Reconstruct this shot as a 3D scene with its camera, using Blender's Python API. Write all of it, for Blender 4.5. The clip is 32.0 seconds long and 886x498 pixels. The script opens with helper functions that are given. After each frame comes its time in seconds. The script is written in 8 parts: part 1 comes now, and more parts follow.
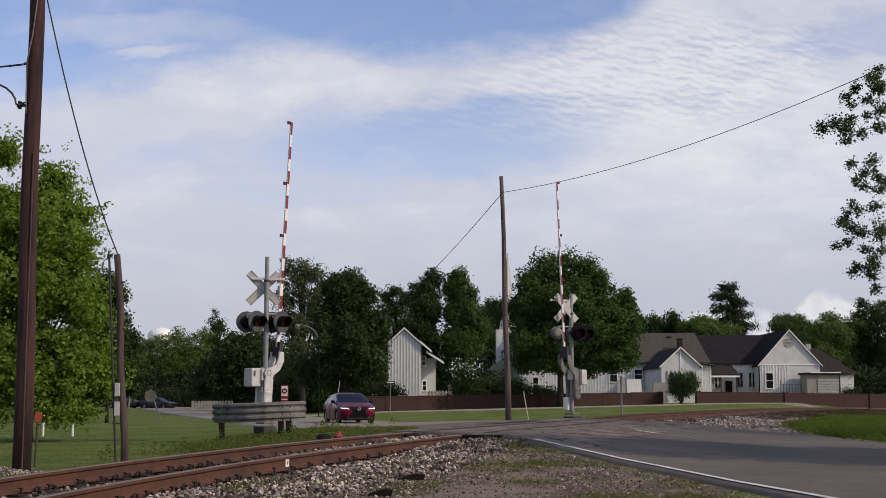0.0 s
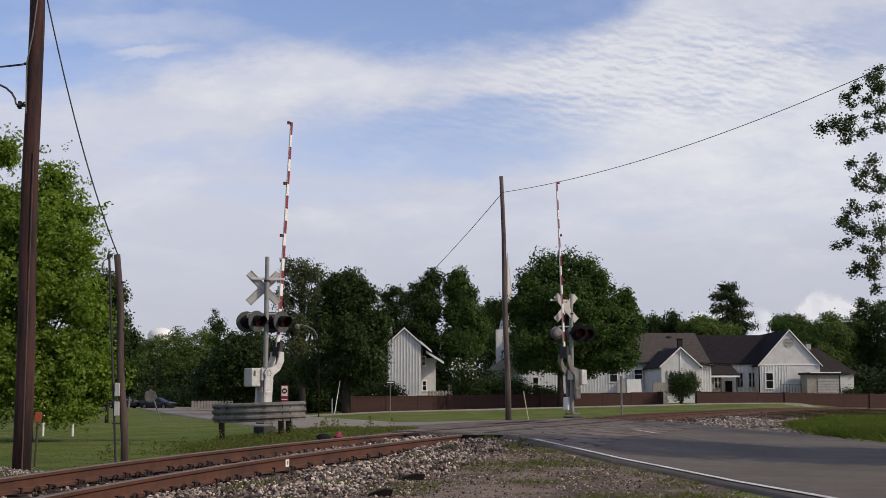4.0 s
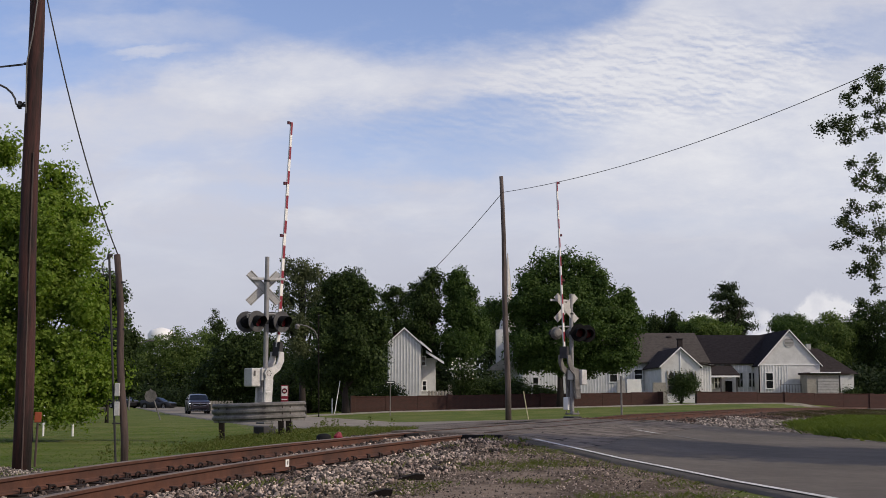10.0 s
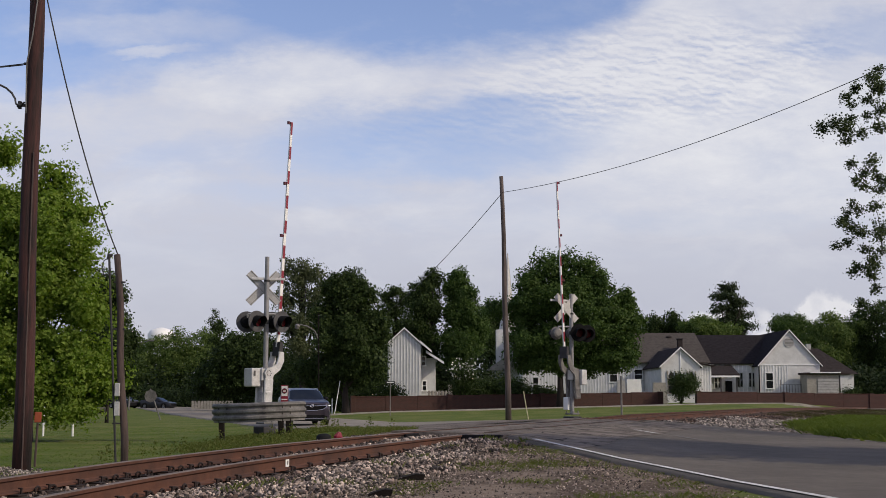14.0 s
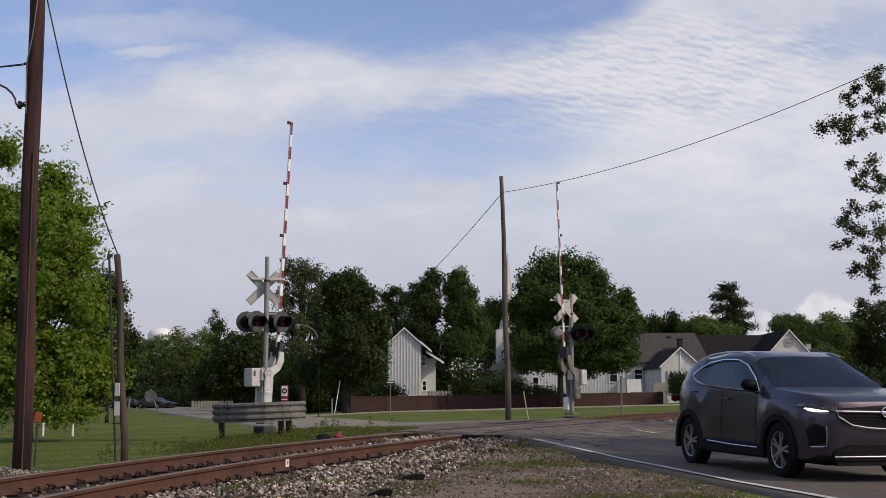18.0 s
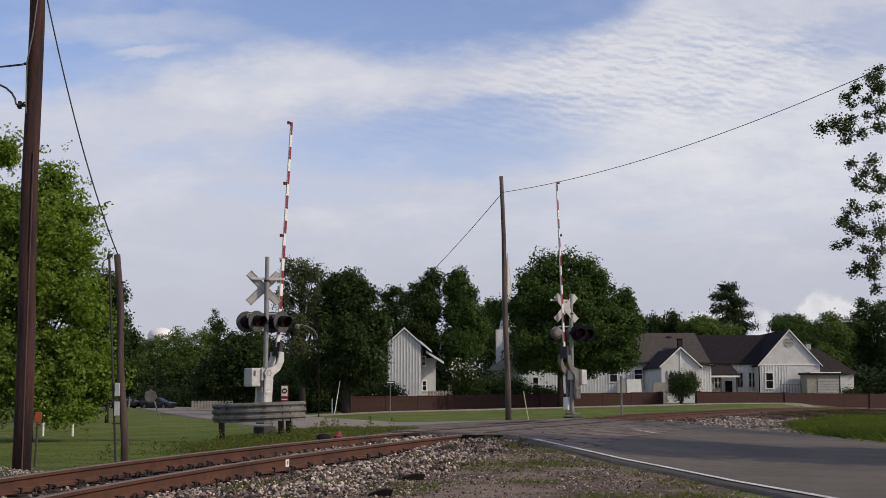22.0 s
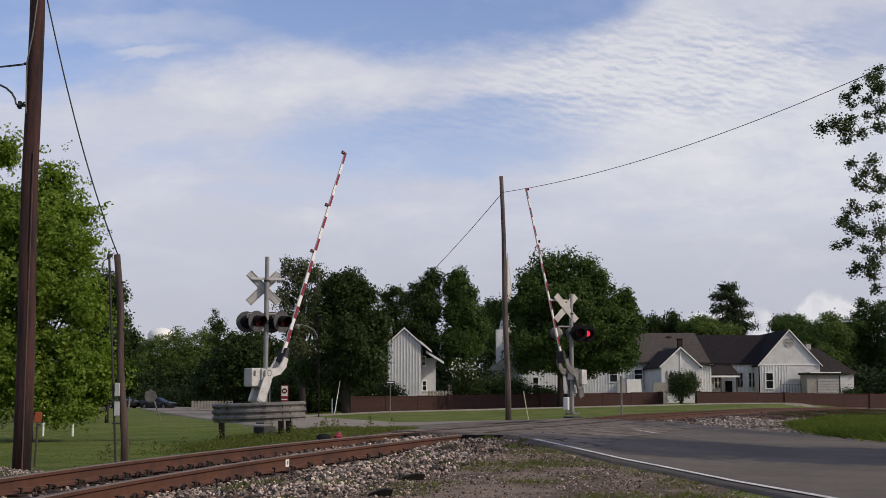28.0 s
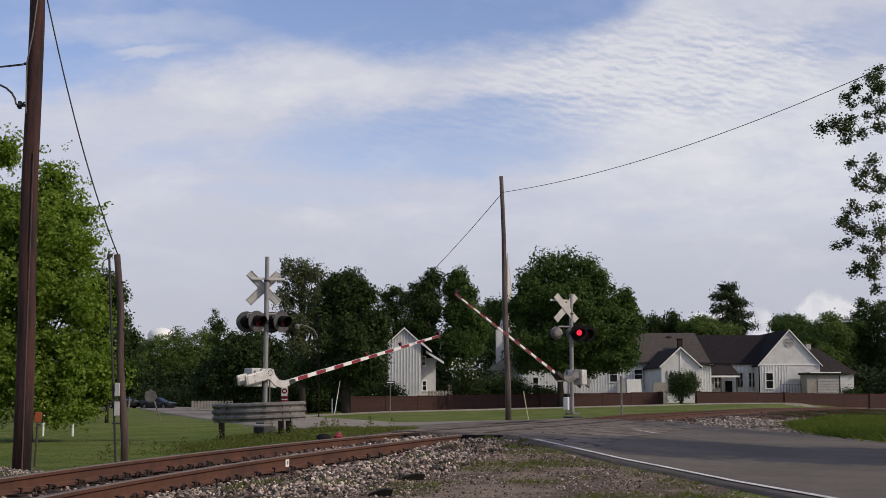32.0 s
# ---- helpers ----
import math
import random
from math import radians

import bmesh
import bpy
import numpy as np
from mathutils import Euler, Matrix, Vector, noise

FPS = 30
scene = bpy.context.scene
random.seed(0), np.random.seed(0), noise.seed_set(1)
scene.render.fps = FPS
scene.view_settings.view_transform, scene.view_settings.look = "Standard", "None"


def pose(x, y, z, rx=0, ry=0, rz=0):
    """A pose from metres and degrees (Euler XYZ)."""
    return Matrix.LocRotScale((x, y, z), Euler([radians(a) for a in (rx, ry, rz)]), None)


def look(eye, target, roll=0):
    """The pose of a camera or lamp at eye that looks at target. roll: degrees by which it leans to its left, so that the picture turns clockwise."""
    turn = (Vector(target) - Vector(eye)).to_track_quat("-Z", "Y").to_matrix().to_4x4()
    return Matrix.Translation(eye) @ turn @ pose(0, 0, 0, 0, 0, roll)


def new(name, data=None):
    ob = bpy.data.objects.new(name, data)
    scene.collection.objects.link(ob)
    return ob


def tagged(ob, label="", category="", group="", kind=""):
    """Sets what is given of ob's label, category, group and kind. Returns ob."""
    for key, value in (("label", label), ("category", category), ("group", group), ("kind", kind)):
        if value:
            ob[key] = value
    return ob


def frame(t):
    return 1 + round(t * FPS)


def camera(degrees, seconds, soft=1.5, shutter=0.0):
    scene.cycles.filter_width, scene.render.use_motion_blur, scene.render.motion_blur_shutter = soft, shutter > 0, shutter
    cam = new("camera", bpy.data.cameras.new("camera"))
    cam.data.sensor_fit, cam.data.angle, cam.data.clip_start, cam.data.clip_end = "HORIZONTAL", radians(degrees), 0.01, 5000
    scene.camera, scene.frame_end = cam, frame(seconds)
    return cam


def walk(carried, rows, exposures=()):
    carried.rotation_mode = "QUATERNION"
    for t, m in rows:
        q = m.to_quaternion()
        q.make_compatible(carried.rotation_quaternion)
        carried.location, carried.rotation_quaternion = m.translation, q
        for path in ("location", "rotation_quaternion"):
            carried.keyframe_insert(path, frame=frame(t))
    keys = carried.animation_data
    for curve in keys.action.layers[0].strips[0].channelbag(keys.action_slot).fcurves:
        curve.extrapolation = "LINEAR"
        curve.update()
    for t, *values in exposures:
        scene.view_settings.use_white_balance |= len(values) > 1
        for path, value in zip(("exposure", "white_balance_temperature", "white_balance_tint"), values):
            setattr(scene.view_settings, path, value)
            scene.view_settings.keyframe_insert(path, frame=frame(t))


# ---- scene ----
cam = camera(37.64, 32.0, 0.85)
VIEW = pose(0, 0, 1.5, 90 + 6.5, 0, 0)
walk(cam, [(0.0, VIEW), (32.0, VIEW)], exposures=[(0.0, -0.02), (14.0, -0.03), (18.0, -0.06), (32.0, -0.08)])

# ---- world, sun ----
SUN_DIR = Vector((0.82, -0.38, 0.60)).normalized()      # towards the sun
SUN_EL = math.asin(SUN_DIR.z)
SUN_AZ = math.atan2(SUN_DIR.x, SUN_DIR.y)


def node(nt, kind, operation="", use_clamp=False, interpolation_type="", blend_type="", attribute_name=""):
    n = nt.nodes.new(kind)
    if operation:
        n.operation, n.use_clamp = operation, use_clamp
    if interpolation_type:
        n.interpolation_type = interpolation_type
    if blend_type:
        n.blend_type = blend_type
    if attribute_name:
        n.attribute_name = attribute_name
    return n


def math_node(nt, op, a, b=None, clamp=False):
    n = node(nt, "ShaderNodeMath", operation=op, use_clamp=clamp)
    for i, v in enumerate((a, b)):
        if v is None:
            continue
        if isinstance(v, (int, float)):
            n.inputs[i].default_value = v
        else:
            nt.links.new(v, n.inputs[i])
    return n.outputs[0]


def smooth_node(nt, v, lo, hi):
    n = node(nt, "ShaderNodeMapRange", interpolation_type="SMOOTHSTEP")
    nt.links.new(v, n.inputs[0])
    n.inputs[1].default_value, n.inputs[2].default_value = lo, hi
    return n.outputs[0]


def make_world():
    w = bpy.data.worlds.new("sky")
    scene.world = w
    w.use_nodes = True
    nt = w.node_tree
    nt.nodes.clear()
    out = node(nt, "ShaderNodeOutputWorld")
    sky = node(nt, "ShaderNodeTexSky")
    sky.sky_type, sky.sun_disc = "NISHITA", False
    sky.sun_elevation, sky.sun_rotation = SUN_EL, SUN_AZ
    sky.dust_density, sky.air_density, sky.ozone_density = 0.9, 1.0, 2.5
    co = node(nt, "ShaderNodeTexCoord")
    sep = node(nt, "ShaderNodeSeparateXYZ")
    nt.links.new(co.outputs["Generated"], sep.inputs[0])
    x, y, z = sep.outputs
    # cloud sheet coordinates: high flat layer seen from below
    zz = math_node(nt, "MAXIMUM", z, 0.02)
    zz = math_node(nt, "ADD", zz, 0.10)
    cx = math_node(nt, "DIVIDE", x, zz)
    cy = math_node(nt, "DIVIDE", y, zz)
    comb = node(nt, "ShaderNodeCombineXYZ")
    nt.links.new(cx, comb.inputs[0])
    nt.links.new(cy, comb.inputs[1])

    def field(scale, loc, rot, stretch, detail, rough, distort=0.0):
        mp = node(nt, "ShaderNodeMapping")
        nt.links.new(comb.outputs[0], mp.inputs[0])
        mp.inputs["Location"].default_value = loc
        mp.inputs["Rotation"].default_value = (0, 0, radians(rot))
        mp.inputs["Scale"].default_value = stretch
        nz = node(nt, "ShaderNodeTexNoise")
        nt.links.new(mp.outputs[0], nz.inputs["Vector"])
        nz.inputs["Scale"].default_value, nz.inputs["Detail"].default_value = scale, detail
        nz.inputs["Roughness"].default_value, nz.inputs["Distortion"].default_value = rough, distort
        return nz.outputs["Fac"]

    # bearing and height of the view over the land, in tenths of the open sky ahead
    front = math_node(nt, "MAXIMUM", y, 0.05)
    ax = math_node(nt, "DIVIDE", x, front)
    ay = math_node(nt, "DIVIDE", z, front)
    sx = math_node(nt, "ADD", math_node(nt, "MULTIPLY", ax, 23.0), 7.84)
    sy = math_node(nt, "MULTIPLY", math_node(nt, "SUBTRACT", 0.3125, ay), 22.7)
    flat = node(nt, "ShaderNodeCombineXYZ")
    nt.links.new(sx, flat.inputs[0])
    nt.links.new(sy, flat.inputs[1])

    def cloud(scale, stretch, detail, rough, distort=0.0, rot=0.0, loc=(0, 0, 0), out="Fac"):
        mp = node(nt, "ShaderNodeMapping")
        nt.links.new(flat.outputs[0], mp.inputs[0])
        mp.inputs["Location"].default_value = loc
        mp.inputs["Rotation"].default_value = (0, 0, radians(rot))
        mp.inputs["Scale"].default_value = (*stretch, 1)
        nz = node(nt, "ShaderNodeTexNoise")
        nt.links.new(mp.outputs[0], nz.inputs["Vector"])
        nz.inputs["Scale"].default_value, nz.inputs["Detail"].default_value = scale, detail
        nz.inputs["Roughness"].default_value, nz.inputs["Distortion"].default_value = rough, distort
        return nz.outputs[out]

    def centred(v, gain):
        return math_node(nt, "MULTIPLY", math_node(nt, "SUBTRACT", v, 0.5), gain)

    # ragged outlines
    wx = math_node(nt, "ADD", sx, centred(cloud(0.8, (0.6, 1.0), 6, 0.62, loc=(4, 2, 0)), 1.6))
    wy = math_node(nt, "ADD", sy, centred(cloud(0.9, (0.45, 1.1), 7, 0.62, loc=(9, 5, 0)), 1.25))

    def patch(cx_, cy_, rx_, ry_, tilt=0.0):
        px = math_node(nt, "SUBTRACT", wx, cx_)
        py = math_node(nt, "SUBTRACT", math_node(nt, "SUBTRACT", wy, cy_), math_node(nt, "MULTIPLY", px, tilt))
        px = math_node(nt, "DIVIDE", px, rx_)
        py = math_node(nt, "DIVIDE", py, ry_)
        q = math_node(nt, "ADD", math_node(nt, "MULTIPLY", px, px), math_node(nt, "MULTIPLY", py, py))
        return math_node(nt, "SUBTRACT", 1.0, smooth_node(nt, q, 0.0, 1.6))

    # upper edge of the cloud sheet, blue above it
    ramp = node(nt, "ShaderNodeValToRGB")
    ramp.color_ramp.interpolation = "B_SPLINE"
    nt.links.new(math_node(nt, "DIVIDE", math_node(nt, "ADD", wx, 1.0), 18.0), ramp.inputs[0])
    el = ramp.color_ramp.elements
    stops = ((-1, 1.75), (1.0, 1.62), (2.6, 1.42), (3.6, 1.18), (4.6, 0.82), (6.0, 0.72), (7.2, 0.98), (8.6, 0.92), (9.8, 0.72), (11.0, 0.30), (12.2, -0.20), (14, -0.9), (17, -1.6))
    for k, (px_, py_) in enumerate(stops):
        e = el[0] if k == 0 else el[-1] if k == len(stops) - 1 else el.new((px_ + 1) / 18.0)
        e.position = (px_ + 1) / 18.0
        v = (py_ + 2) / 6.0
        e.color = (v, v, v, 1)
    edge = math_node(nt, "SUBTRACT", math_node(nt, "MULTIPLY", ramp.outputs[0], 6.0), 2.0)
    sheet = smooth_node(nt, math_node(nt, "SUBTRACT", wy, edge), -0.28, 0.42)
    # blue bays
    bay = math_node(nt, "MULTIPLY", patch(7.7, 2.55, 3.6, 0.70, -0.05), 0.95)
    bay = math_node(nt, "MAXIMUM", bay, math_node(nt, "MULTIPLY", patch(15.4, 0.75, 1.5, 0.42, -0.1), 0.62))
    bay = math_node(nt, "MAXIMUM", bay, math_node(nt, "MULTIPLY", patch(9.6, 2.05, 1.6, 0.25, -0.1), 0.55))
    bay = math_node(nt, "MAXIMUM", bay, math_node(nt, "MULTIPLY", patch(3.4, 2.9, 1.6, 0.35, -0.1), 0.30))
    bay = math_node(nt, "MAXIMUM", bay, math_node(nt, "MULTIPLY", patch(13.0, 3.95, 2.6, 0.25, 0.03), 0.30))
    bay = math_node(nt, "MAXIMUM", bay, math_node(nt, "MULTIPLY", patch(5.6, 3.55, 2.2, 0.30, 0.05), 0.32))
    thick = cloud(0.5, (0.45, 1.0), 8, 0.6, 0.3, loc=(2, 7, 0))
    fine = cloud(1.7, (0.5, 1.2), 8, 0.66, 0.2, rot=-8)
    # ripples of the high band
    rp = node(nt, "ShaderNodeMapping")
    nt.links.new(flat.outputs[0], rp.inputs[0])
    rp.inputs["Rotation"].default_value = (0, 0, radians(-14))
    wv = node(nt, "ShaderNodeTexWave")
    wv.wave_type, wv.bands_direction = "BANDS", "Y"
    nt.links.new(rp.outputs[0], wv.inputs["Vector"])
    wv.inputs["Scale"].default_value, wv.inputs["Distortion"].default_value = 2.3, 9.0
    wv.inputs["Detail"].default_value, wv.inputs["Detail Scale"].default_value, wv.inputs["Detail Roughness"].default_value = 4.0, 0.8, 0.62
    streak = cloud(3.2, (0.5, 2.6), 5, 0.6, 0.6, rot=8, loc=(1, 3, 0))
    rmask = math_node(nt, "MAXIMUM", patch(11.6, 1.35, 3.4, 0.95, -0.10), math_node(nt, "MULTIPLY", patch(8.4, 2.2, 2.6, 0.55, -0.1), 0.35))
    rip = math_node(nt, "ADD", centred(wv.outputs["Fac"], 0.24), centred(streak, 1.35))
    rip = math_node(nt, "MULTIPLY", rip, rmask)
    cover = math_node(nt, "MULTIPLY", sheet, math_node(nt, "SUBTRACT", 1.0, bay))
    cover = math_node(nt, "MULTIPLY", cover, 0.80)
    cover = math_node(nt, "ADD", cover, centred(thick, 0.85))
    cover = math_node(nt, "ADD", cover, centred(fine, 0.42))
    cover = math_node(nt, "ADD", cover, rip)
    cover = math_node(nt, "ADD", cover, math_node(nt, "MULTIPLY", patch(2.4, 0.55, 2.6, 0.35, 0.02), 0.30))
    cover = math_node(nt, "ADD", cover, math_node(nt, "MULTIPLY", patch(2.6, 1.05, 0.9, 0.12, -0.05), 0.45))
    cover = math_node(nt, "ADD", cover, 0.07, clamp=True)
    # brighter folds: the puff over the middle, the band, the glow to the right
    puff = math_node(nt, "MULTIPLY", patch(5.2, 1.55, 2.6, 0.62, -0.05), 0.80)
    puff = math_node(nt, "MAXIMUM", puff, math_node(nt, "MULTIPLY", patch(12.0, 1.2, 4.2, 0.95, -0.11), 0.70))
    puff = math_node(nt, "MAXIMUM", puff, math_node(nt, "MULTIPLY", patch(14.0, 2.6, 5.0, 1.5, 0.0), 1.0))
    puff = math_node(nt, "MAXIMUM", puff, math_node(nt, "MULTIPLY", patch(2.0, 2.2, 2.6, 0.6, 0.05), 0.32))
    mottle = cloud(0.62, (0.5, 1.25), 7, 0.6, 0.4, rot=-6, loc=(5, 11, 0))
    puff = math_node(nt, "MAXIMUM", puff, math_node(nt, "MULTIPLY", smooth_node(nt, mottle, 0.44, 0.66), 0.62))
    fold = math_node(nt, "ADD", math_node(nt, "ADD", 0.62, centred(fine, 1.1)), math_node(nt, "ADD", centred(thick, 0.5), math_node(nt, "MULTIPLY", rip, 1.2)), clamp=True)
    wisp = math_node(nt, "MULTIPLY", math_node(nt, "MULTIPLY", puff, fold), cover)
    # away from the view the sheet goes on, broken
    ahead = smooth_node(nt, y, 0.35, 0.60)
    away = math_node(nt, "ADD", 0.42, centred(field(0.9, (1.7, 0.4, 0), 25, (1.0, 0.6, 1), 7, 0.6, 0.3), 1.1), clamp=True)
    cover = math_node(nt, "ADD", math_node(nt, "MULTIPLY", cover, ahead), math_node(nt, "MULTIPLY", away, math_node(nt, "SUBTRACT", 1.0, ahead)))
    wisp = math_node(nt, "MULTIPLY", wisp, ahead)
    # cumulus heads low over the trees
    pmp = node(nt, "ShaderNodeTexNoise")
    nt.links.new(co.outputs["Generated"], pmp.inputs["Vector"])
    pmp.inputs["Scale"].default_value, pmp.inputs["Detail"].default_value, pmp.inputs["Roughness"].default_value = 26.0, 6.0, 0.55
    cum = None
    for cx_, cy_, wide_, r_ in ((0.292, 0.056, 0.45, 0.021), (0.212, 0.058, 0.55, 0.013), (0.26, 0.043, 0.20, 0.010)):
        px = math_node(nt, "MULTIPLY", math_node(nt, "SUBTRACT", ax, cx_), wide_)
        py = math_node(nt, "SUBTRACT", ay, cy_)
        pr = math_node(nt, "SQRT", math_node(nt, "ADD", math_node(nt, "MULTIPLY", px, px), math_node(nt, "MULTIPLY", py, py)))
        pr = math_node(nt, "ADD", pr, math_node(nt, "MULTIPLY", math_node(nt, "SUBTRACT", pmp.outputs["Fac"], 0.5), 0.05))
        one = math_node(nt, "SUBTRACT", 1.0, smooth_node(nt, pr, r_ - 0.004, r_ + 0.003))
        cum = one if cum is None else math_node(nt, "MAXIMUM", cum, one)
    cum = math_node(nt, "MULTIPLY", cum, math_node(nt, "ADD", 0.55, smooth_node(nt, pmp.outputs["Fac"], 0.35, 0.65)), clamp=True)

    skym = node(nt, "ShaderNodeMixRGB", blend_type="MULTIPLY")
    skym.inputs[0].default_value = 1.0
    deep = node(nt, "ShaderNodeHueSaturation")
    deep.inputs["Saturation"].default_value, deep.inputs["Value"].default_value = 1.12, 0.96
    nt.links.new(sky.outputs[0], deep.inputs["Color"])
    nt.links.new(deep.outputs[0], skym.inputs[1])
    skym.inputs[2].default_value = (SKY_GAIN * 1.34, SKY_GAIN * 1.0, SKY_GAIN * 1.0, 1)
    cl = node(nt, "ShaderNodeMixRGB")
    nt.links.new(cover, cl.inputs[0])
    nt.links.new(skym.outputs[0], cl.inputs[1])
    cl.inputs[2].default_value = (6.12, 6.22, 7.10, 1)
    wi = node(nt, "ShaderNodeMixRGB")
    nt.links.new(wisp, wi.inputs[0])
    nt.links.new(cl.outputs[0], wi.inputs[1])
    wi.inputs[2].default_value = (8.3, 8.35, 8.7, 1)
    lo = node(nt, "ShaderNodeMixRGB")      # duller air low over the land
    nt.links.new(math_node(nt, "MULTIPLY", math_node(nt, "SUBTRACT", 1.0, smooth_node(nt, ay, 0.05, 0.17)), math_node(nt, "ADD", 0.45, math_node(nt, "MULTIPLY", thick, 0.5)), clamp=True), lo.inputs[0])
    nt.links.new(wi.outputs[0], lo.inputs[1])
    lo.inputs[2].default_value = (4.85, 5.05, 6.0, 1)
    cl = lo
    cu = node(nt, "ShaderNodeMixRGB")
    nt.links.new(math_node(nt, "MULTIPLY", cum, 0.85), cu.inputs[0])
    nt.links.new(cl.outputs[0], cu.inputs[1])
    cu.inputs[2].default_value = (8.1, 8.0, 8.3, 1)
    bg = node(nt, "ShaderNodeBackground")
    bg.inputs["Strength"].default_value = 0.10
    nt.links.new(cu.outputs[0], bg.inputs["Color"])
    nt.links.new(bg.outputs[0], out.inputs["Surface"])


SKY_GAIN = 1.6
make_world()
sun_data = bpy.data.lights.new("sun", "SUN")
sun_data.energy, sun_data.angle, sun_data.color = 2.7, radians(0.6), (1.0, 0.885, 0.69)
sun = new("sun", sun_data)
sun.matrix_world = look(SUN_DIR * 50, (0, 0, 0))


# ---- materials ----
def material(name, colour, rough=0.7, metal=0.0, vary=0.25, scale=6.0, colour2=None, bump=0.0, bump_scale=40.0,
             island=0.0, emit=None, spec=0.5, coat=0.0, stretch=(1, 1, 1), per_object=0.0, detail=5.0, lo=0.35, hi=0.68):
    """Principled surface with two noise scales, optional second tone, bump and per-piece variation."""
    m = bpy.data.materials.new(name)
    m.use_nodes = True
    nt = m.node_tree
    b = nt.nodes["Principled BSDF"]
    b.inputs["Roughness"].default_value, b.inputs["Metallic"].default_value = rough, metal
    b.inputs["Specular IOR Level"].default_value = spec
    b.inputs["Coat Weight"].default_value = coat
    co = node(nt, "ShaderNodeTexCoord")
    mp = node(nt, "ShaderNodeMapping")
    nt.links.new(co.outputs["Object"], mp.inputs[0])
    mp.inputs["Scale"].default_value = stretch
    if vary > 0 or colour2:
        n1 = node(nt, "ShaderNodeTexNoise")
        n1.inputs["Scale"].default_value, n1.inputs["Detail"].default_value, n1.inputs["Roughness"].default_value = scale, detail, 0.6
        nt.links.new(mp.outputs[0], n1.inputs["Vector"])
        n2 = node(nt, "ShaderNodeTexNoise")
        n2.inputs["Scale"].default_value, n2.inputs["Detail"].default_value = scale * 7.3, 4.0
        nt.links.new(mp.outputs[0], n2.inputs["Vector"])
        f = smooth_node(nt, n1.outputs["Fac"], lo, hi)
        mix = node(nt, "ShaderNodeMixRGB")
        nt.links.new(f, mix.inputs[0])
        c2 = colour2 or tuple(c * (1 - vary) for c in colour)
        mix.inputs[1].default_value, mix.inputs[2].default_value = (*colour, 1), (*c2, 1)
        g = node(nt, "ShaderNodeMapRange")
        nt.links.new(n2.outputs["Fac"], g.inputs[0])
        g.inputs[1].default_value, g.inputs[2].default_value = 0.25, 0.75
        g.inputs[3].default_value, g.inputs[4].default_value = 1 - vary * 0.6, 1 + vary * 0.6
        val = g.outputs[0]
        if island:
            ge = node(nt, "ShaderNodeNewGeometry")
            r = node(nt, "ShaderNodeMapRange")
            nt.links.new(math_node(nt, "POWER", ge.outputs["Random Per Island"], 1.0 if island < 0.6 else 2.2), r.inputs[0])
            r.inputs[3].default_value, r.inputs[4].default_value = 1 - island * 0.92, 1 + island * (1.0 if island < 0.6 else 2.0)
            val = math_node(nt, "MULTIPLY", val, r.outputs[0])
        if per_object:
            oi = node(nt, "ShaderNodeObjectInfo")
            r = node(nt, "ShaderNodeMapRange")
            nt.links.new(oi.outputs["Random"], r.inputs[0])
            r.inputs[3].default_value, r.inputs[4].default_value = 1 - per_object, 1 + per_object
            val = math_node(nt, "MULTIPLY", val, r.outputs[0])
        hsv = node(nt, "ShaderNodeHueSaturation")
        nt.links.new(mix.outputs[0], hsv.inputs["Color"])
        nt.links.new(val, hsv.inputs["Value"])
        nt.links.new(hsv.outputs[0], b.inputs["Base Color"])
    else:
        b.inputs["Base Color"].default_value = (*colour, 1)
    if bump:
        n3 = node(nt, "ShaderNodeTexNoise")
        n3.inputs["Scale"].default_value, n3.inputs["Detail"].default_value = bump_scale, 6.0
        nt.links.new(mp.outputs[0], n3.inputs["Vector"])
        bp = node(nt, "ShaderNodeBump")
        bp.inputs["Strength"].default_value, bp.inputs["Distance"].default_value = bump, 0.02
        nt.links.new(n3.outputs["Fac"], bp.inputs["Height"])
        nt.links.new(bp.outputs[0], b.inputs["Normal"])
    if emit:
        b.inputs["Emission Color"].default_value = (*emit[0], 1)
        b.inputs["Emission Strength"].default_value = emit[1]
    return m


def leaf_material(name, colour, colour2, trans=0.35, rough=0.55):
    """Leaves: two greens leaf by leaf, light passes through."""
    m = bpy.data.materials.new(name)
    m.use_nodes = True
    nt = m.node_tree
    b = nt.nodes["Principled BSDF"]
    ge = node(nt, "ShaderNodeNewGeometry")
    mix = node(nt, "ShaderNodeMixRGB")
    nt.links.new(ge.outputs["Random Per Island"], mix.inputs[0])
    mix.inputs[1].default_value, mix.inputs[2].default_value = (*colour, 1), (*colour2, 1)
    nt.links.new(mix.outputs[0], b.inputs["Base Color"])
    b.inputs["Roughness"].default_value = rough
    b.inputs["Specular IOR Level"].default_value = 0.12
    tr = node(nt, "ShaderNodeBsdfTranslucent")
    hs = node(nt, "ShaderNodeHueSaturation")
    nt.links.new(mix.outputs[0], hs.inputs["Color"])
    hs.inputs["Value"].default_value, hs.inputs["Saturation"].default_value = 1.3, 1.15
    nt.links.new(hs.outputs[0], tr.inputs["Color"])
    ms = node(nt, "ShaderNodeMixShader")
    ms.inputs[0].default_value = trans
    nt.links.new(b.outputs[0], ms.inputs[1])
    nt.links.new(tr.outputs[0], ms.inputs[2])
    nt.links.new(ms.outputs[0], nt.nodes["Material Output"].inputs["Surface"])
    return m


